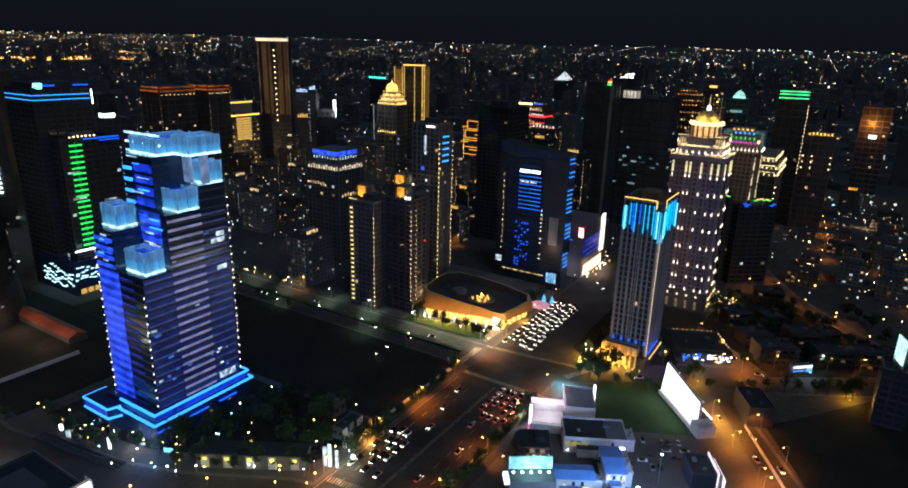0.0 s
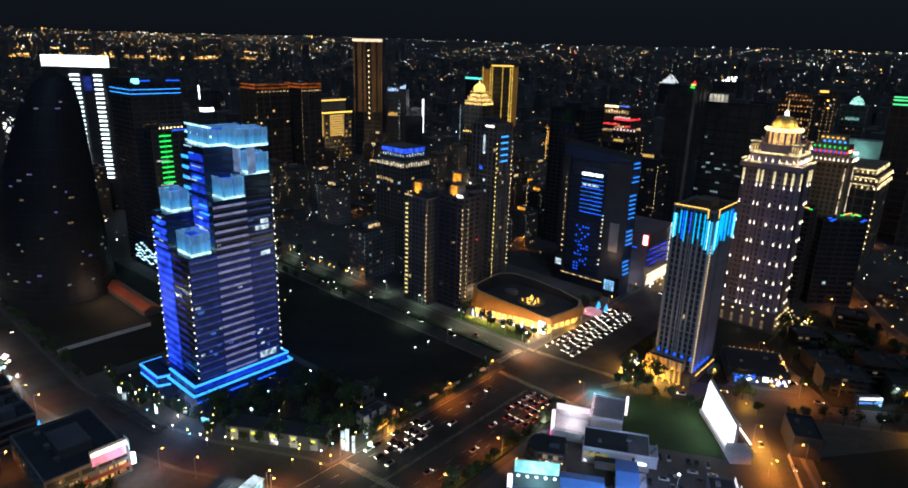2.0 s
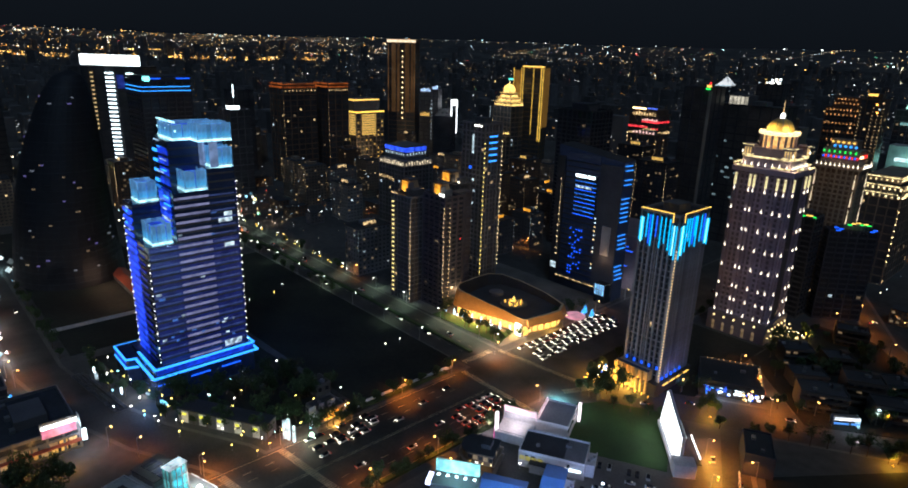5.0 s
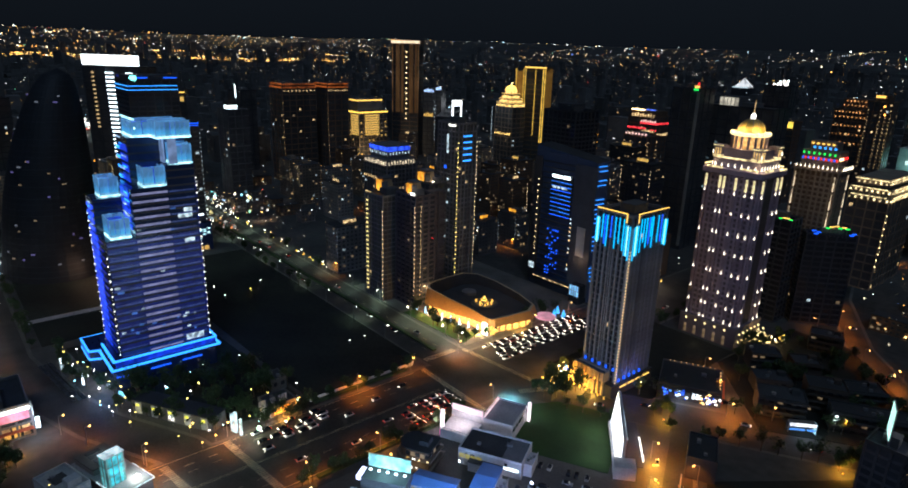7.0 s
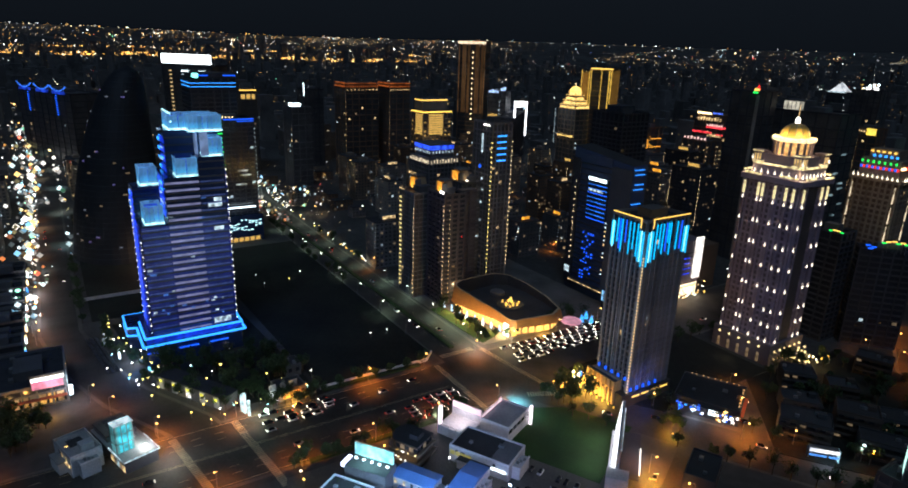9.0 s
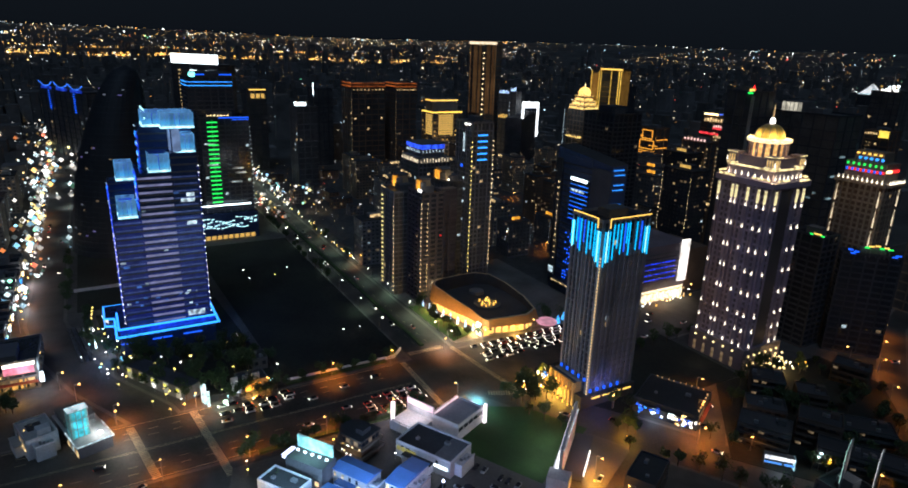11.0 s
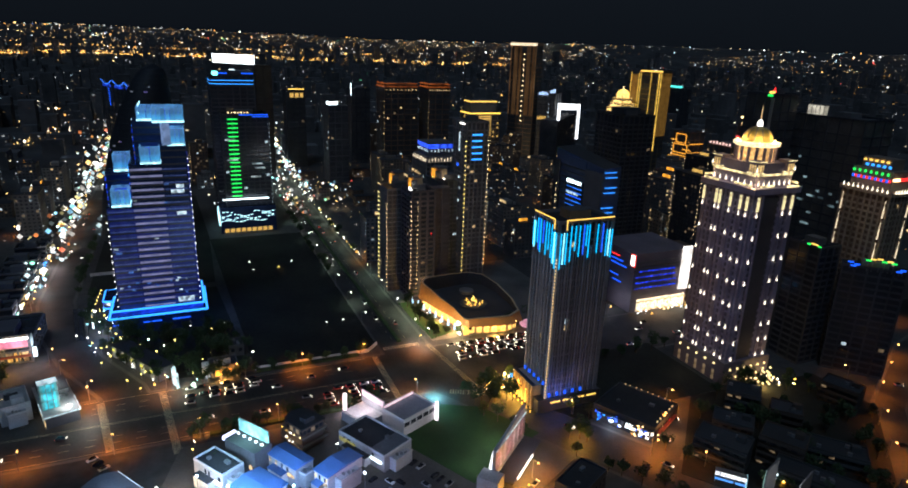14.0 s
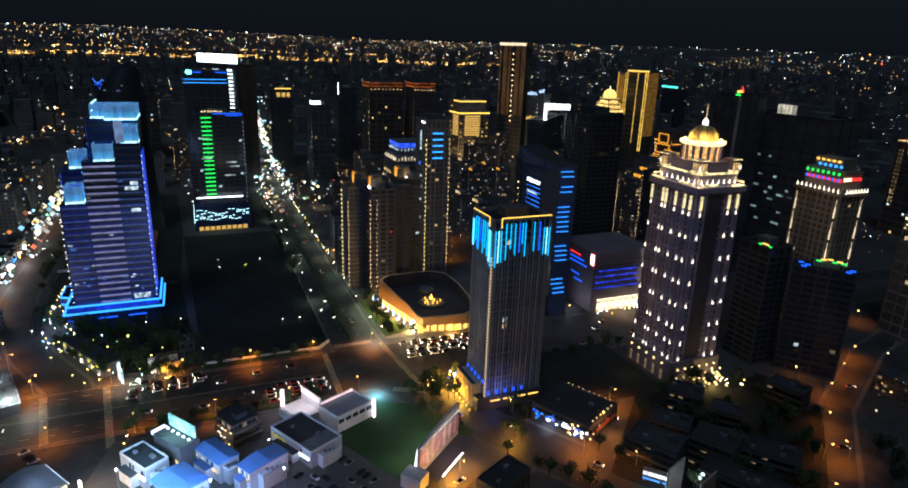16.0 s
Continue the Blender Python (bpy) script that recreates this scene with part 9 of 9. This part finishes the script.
for k in range(520):
    a = radians(150 + 46 * k / 520)
    r = 3385 + 25 * math.sin(k * 0.05)
    for off, ch in ((0, 0.95), (60, 0.6), (250, 0.35)):
        if fr.random() < ch:
            px, py = (r + off) * math.cos(a), 200 + (r + off) * math.sin(a)
            raw_gem(ovs, ofs, px, py, terrain(px, py) + 9 + fr.uniform(-1, 3), fr.uniform(1.8, 4.4))
for k in range(800):
    a = radians(fr.uniform(146, 198))
    r = fr.uniform(3380, 4850)
    px, py = r * math.cos(a), 200 + r * math.sin(a)
    if fr.random() < 0.6:
        raw_gem(ovs, ofs, px, py, terrain(px, py) + 8, fr.uniform(1.2, 3.0))
    else:
        raw_gem(vs, fs, px, py, terrain(px, py) + 8, fr.uniform(1.2, 3.0))
# neon signs along the market street to the west
for k in range(420):
    u = fr.random() ** 1.2
    px = -430 - 880 * u
    side = fr.random()
    py = 80 + 6 * fr.random() if side < 0.55 else 107 + 5 * fr.random() if side < 0.72 else 74 - 40 * fr.random() ** 2
    raw_gem(mvs, mfs, px, py - 14 * u * u, fr.uniform(2.5, 9) + 14 * fr.random() ** 2, (0.32 + 2.4 * fr.random() ** 2.8) * (1 + 0.8 * u))
# blocks of massed shop light
for x, y, n, sx, sy, hi in ((-840, 82, 34, 26, 5, 22), (-720, 78, 30, 20, 7, 18), (-1080, 80, 36, 40, 8, 26), (-640, 82, 18, 16, 5, 12), (-545, 80, 26, 14, 4, 16), (-470, 80, 22, 9, 4, 10), (-405, 84, 16, 12, 6, 8), (-348, 78, 26, 9, 4, 12), (-322, 76, 14, 6, 4, 9)):
    for k in range(n):
        raw_gem(mvs, mfs, x + fr.gauss(0, sx), y + fr.gauss(0, sy), 2 + hi * fr.random() ** 1.5, (0.5 + 1.9 * fr.random() ** 1.6) * (1 - x / 1600))
# lamps, traffic and shop light along the far west avenue
for x, n, sx, sy, hi in ((-1900, 16, 120, 16, 10), (-1450, 34, 110, 13, 12), (-1120, 40, 80, 11, 14), (-680, 26, 50, 9, 8), (-560, 24, 34, 9, 8), (-500, 14, 20, 8, 7)):
    for k in range(n):
        px = x + fr.gauss(0, sx)
        raw_gem(mvs, mfs, px, 287 - min(0, px + 650) * 0.095 + fr.gauss(0, sy), 3 + hi * fr.random() ** 1.5, (0.4 + 1.5 * fr.random() ** 2) * (1 - px / 1500))
# amber side street of the western town
for k in range(46):
    u = fr.random()
    raw_gem(ovs, ofs, -890 - 230 * u + fr.gauss(0, 7), -72 + 60 * u + fr.gauss(0, 5), fr.uniform(4, 12), 0.5 + 1.0 * fr.random() ** 2)
me = bpy.data.meshes.new("expressway_lights")
me.from_pydata(ovs, [], ofs)
me.materials.append(glow_mixed("expressway_glow", [(0.0, (1.0, 0.5, 0.1)), (0.45, (1.0, 0.62, 0.2)), (0.8, (1.0, 0.38, 0.06)), (0.93, (1.0, 0.9, 0.75))], 4.5, 1.3))
tagged(new("expressway_lights", me), "dense orange lamps of a far expressway", "lights", "", "stuff")
cvs, cfs = [], []
# clusters of street and shop light in the western town
for k in range(70):
    x, y = fr.uniform(-1750, -470), fr.uniform(-170, 262)
    for j in range(fr.randrange(1, 6)):
        px, py = x + fr.gauss(0, 16), y + fr.gauss(0, 6)
        if free(px, py, 1):
            raw_gem(cvs, cfs, px, py, fr.uniform(3, 16), (0.35 + 1.2 * fr.random() ** 2.2) * (1 - px / 1500))
for k in range(900):
    x, y = fr.uniform(-760, 330), fr.uniform(300, 900)
    if free(x, y, 1):
        raw_gem(cvs, cfs, x, y, fr.uniform(2.5, 9), 0.28 + 0.8 * fr.random() ** 2.5)
# lamps at the eaves, stairs and shopfronts of the city blocks
for x, y, w, d, h in BUILT:
    for k in range(fr.choice((1, 2, 3, 3, 5))):
        z = fr.choice((fr.uniform(2, 5), fr.uniform(2, h), h + 1.2))
        px, py = (x + fr.uniform(-0.5, 0.5) * w, y - d / 2 - 0.5) if fr.random() < 0.6 else (x + w / 2 + 0.5, y + fr.uniform(-0.5, 0.5) * d)
        raw_gem(cvs, cfs, px, py, z, 0.22 + 0.7 * fr.random() ** 2.5)
    if h > 24 and fr.random() < 0.45:
        px, py = (x + fr.choice((-0.35, 0.1, 0.35)) * w, y - d / 2 - 0.5) if fr.random() < 0.6 else (x + w / 2 + 0.5, y + fr.choice((-0.3, 0.3)) * d)
        for k in range(int(h * fr.uniform(0.3, 0.9) / 3.3)):
            if fr.random() < 0.85:
                raw_gem(cvs, cfs, px, py, h - 2 - k * 3.3, 0.3)
me = bpy.data.meshes.new("city_lights")
me.from_pydata(cvs, [], cfs)
me.materials.append(glow_mixed("city_light_glow", WARMMIX, 4.5, 1.6))
tagged(new("city_lights", me), "scattered small lamps and signs between the city blocks", "lights", "", "stuff")
wvs, wfs = [], []
for k in range(520):
    u = fr.random() ** 1.2
    px, py = -520 - 920 * u, 296 + 14 * u + 50 * u * u + fr.choice((-14, 14, 10)) + fr.uniform(-3, 3)
    raw_gem(wvs, wfs, px, py, fr.uniform(3, 8) + 10 * fr.random() ** 2, (0.3 + 1.9 * fr.random() ** 2.6) * (1 + u))
me = bpy.data.meshes.new("street_signs")
me.from_pydata(wvs, [], wfs)
me.materials.append(glow_mixed("street_sign_glow", [(0.0, (1.0, 0.95, 0.85)), (0.35, (0.75, 0.97, 1.0)), (0.62, (1.0, 0.75, 0.35)), (0.78, (0.25, 0.9, 0.9)), (0.86, (1.0, 0.2, 0.12)), (0.93, (0.3, 0.6, 1.0))], 4.0, 1.4))
tagged(new("street_signs", me), "crowded shop signs and lamps of a far street", "lights", "", "stuff")
for x, y, n in ((28, 1440, 7), (63, 1351, 8), (45, 907, 6), (-15, 860, 6), (-570, 337, 9), (-505, 323, 6), (-632, 472, 7), (0, 1300, 4)):
    for k in range(n):
        raw_gem(mvs, mfs, x + fr.gauss(0, 11), y + fr.gauss(0, 9), fr.uniform(5, 14), fr.uniform(0.9, 2.0))
me = bpy.data.meshes.new("market_lights")
me.from_pydata(mvs, [], mfs)
me.materials.append(glow_mixed("market_glow", [(0.0, (1.0, 0.95, 0.88)), (0.34, (0.75, 0.95, 1.0)), (0.62, (1.0, 0.6, 0.18)), (0.68, (1.0, 0.85, 0.35)), (0.80, (1.0, 0.3, 0.08)), (0.85, (0.3, 0.7, 1.0)), (0.93, (0.3, 1.0, 0.6)), (0.97, (1.0, 0.2, 0.1))], 3.3, 2.0))
tagged(new("market_lights", me), "crowded neon shop signs along a market street", "lights", "", "stuff")
me = bpy.data.meshes.new("far_lights")
me.from_pydata(vs, [], fs)
me.materials.append(glow_mixed("far_light_glow", WARMMIX, 5.0, 2.6))
tagged(new("far_lights", me), "countless far street lamps of the city", "lights", "", "stuff")
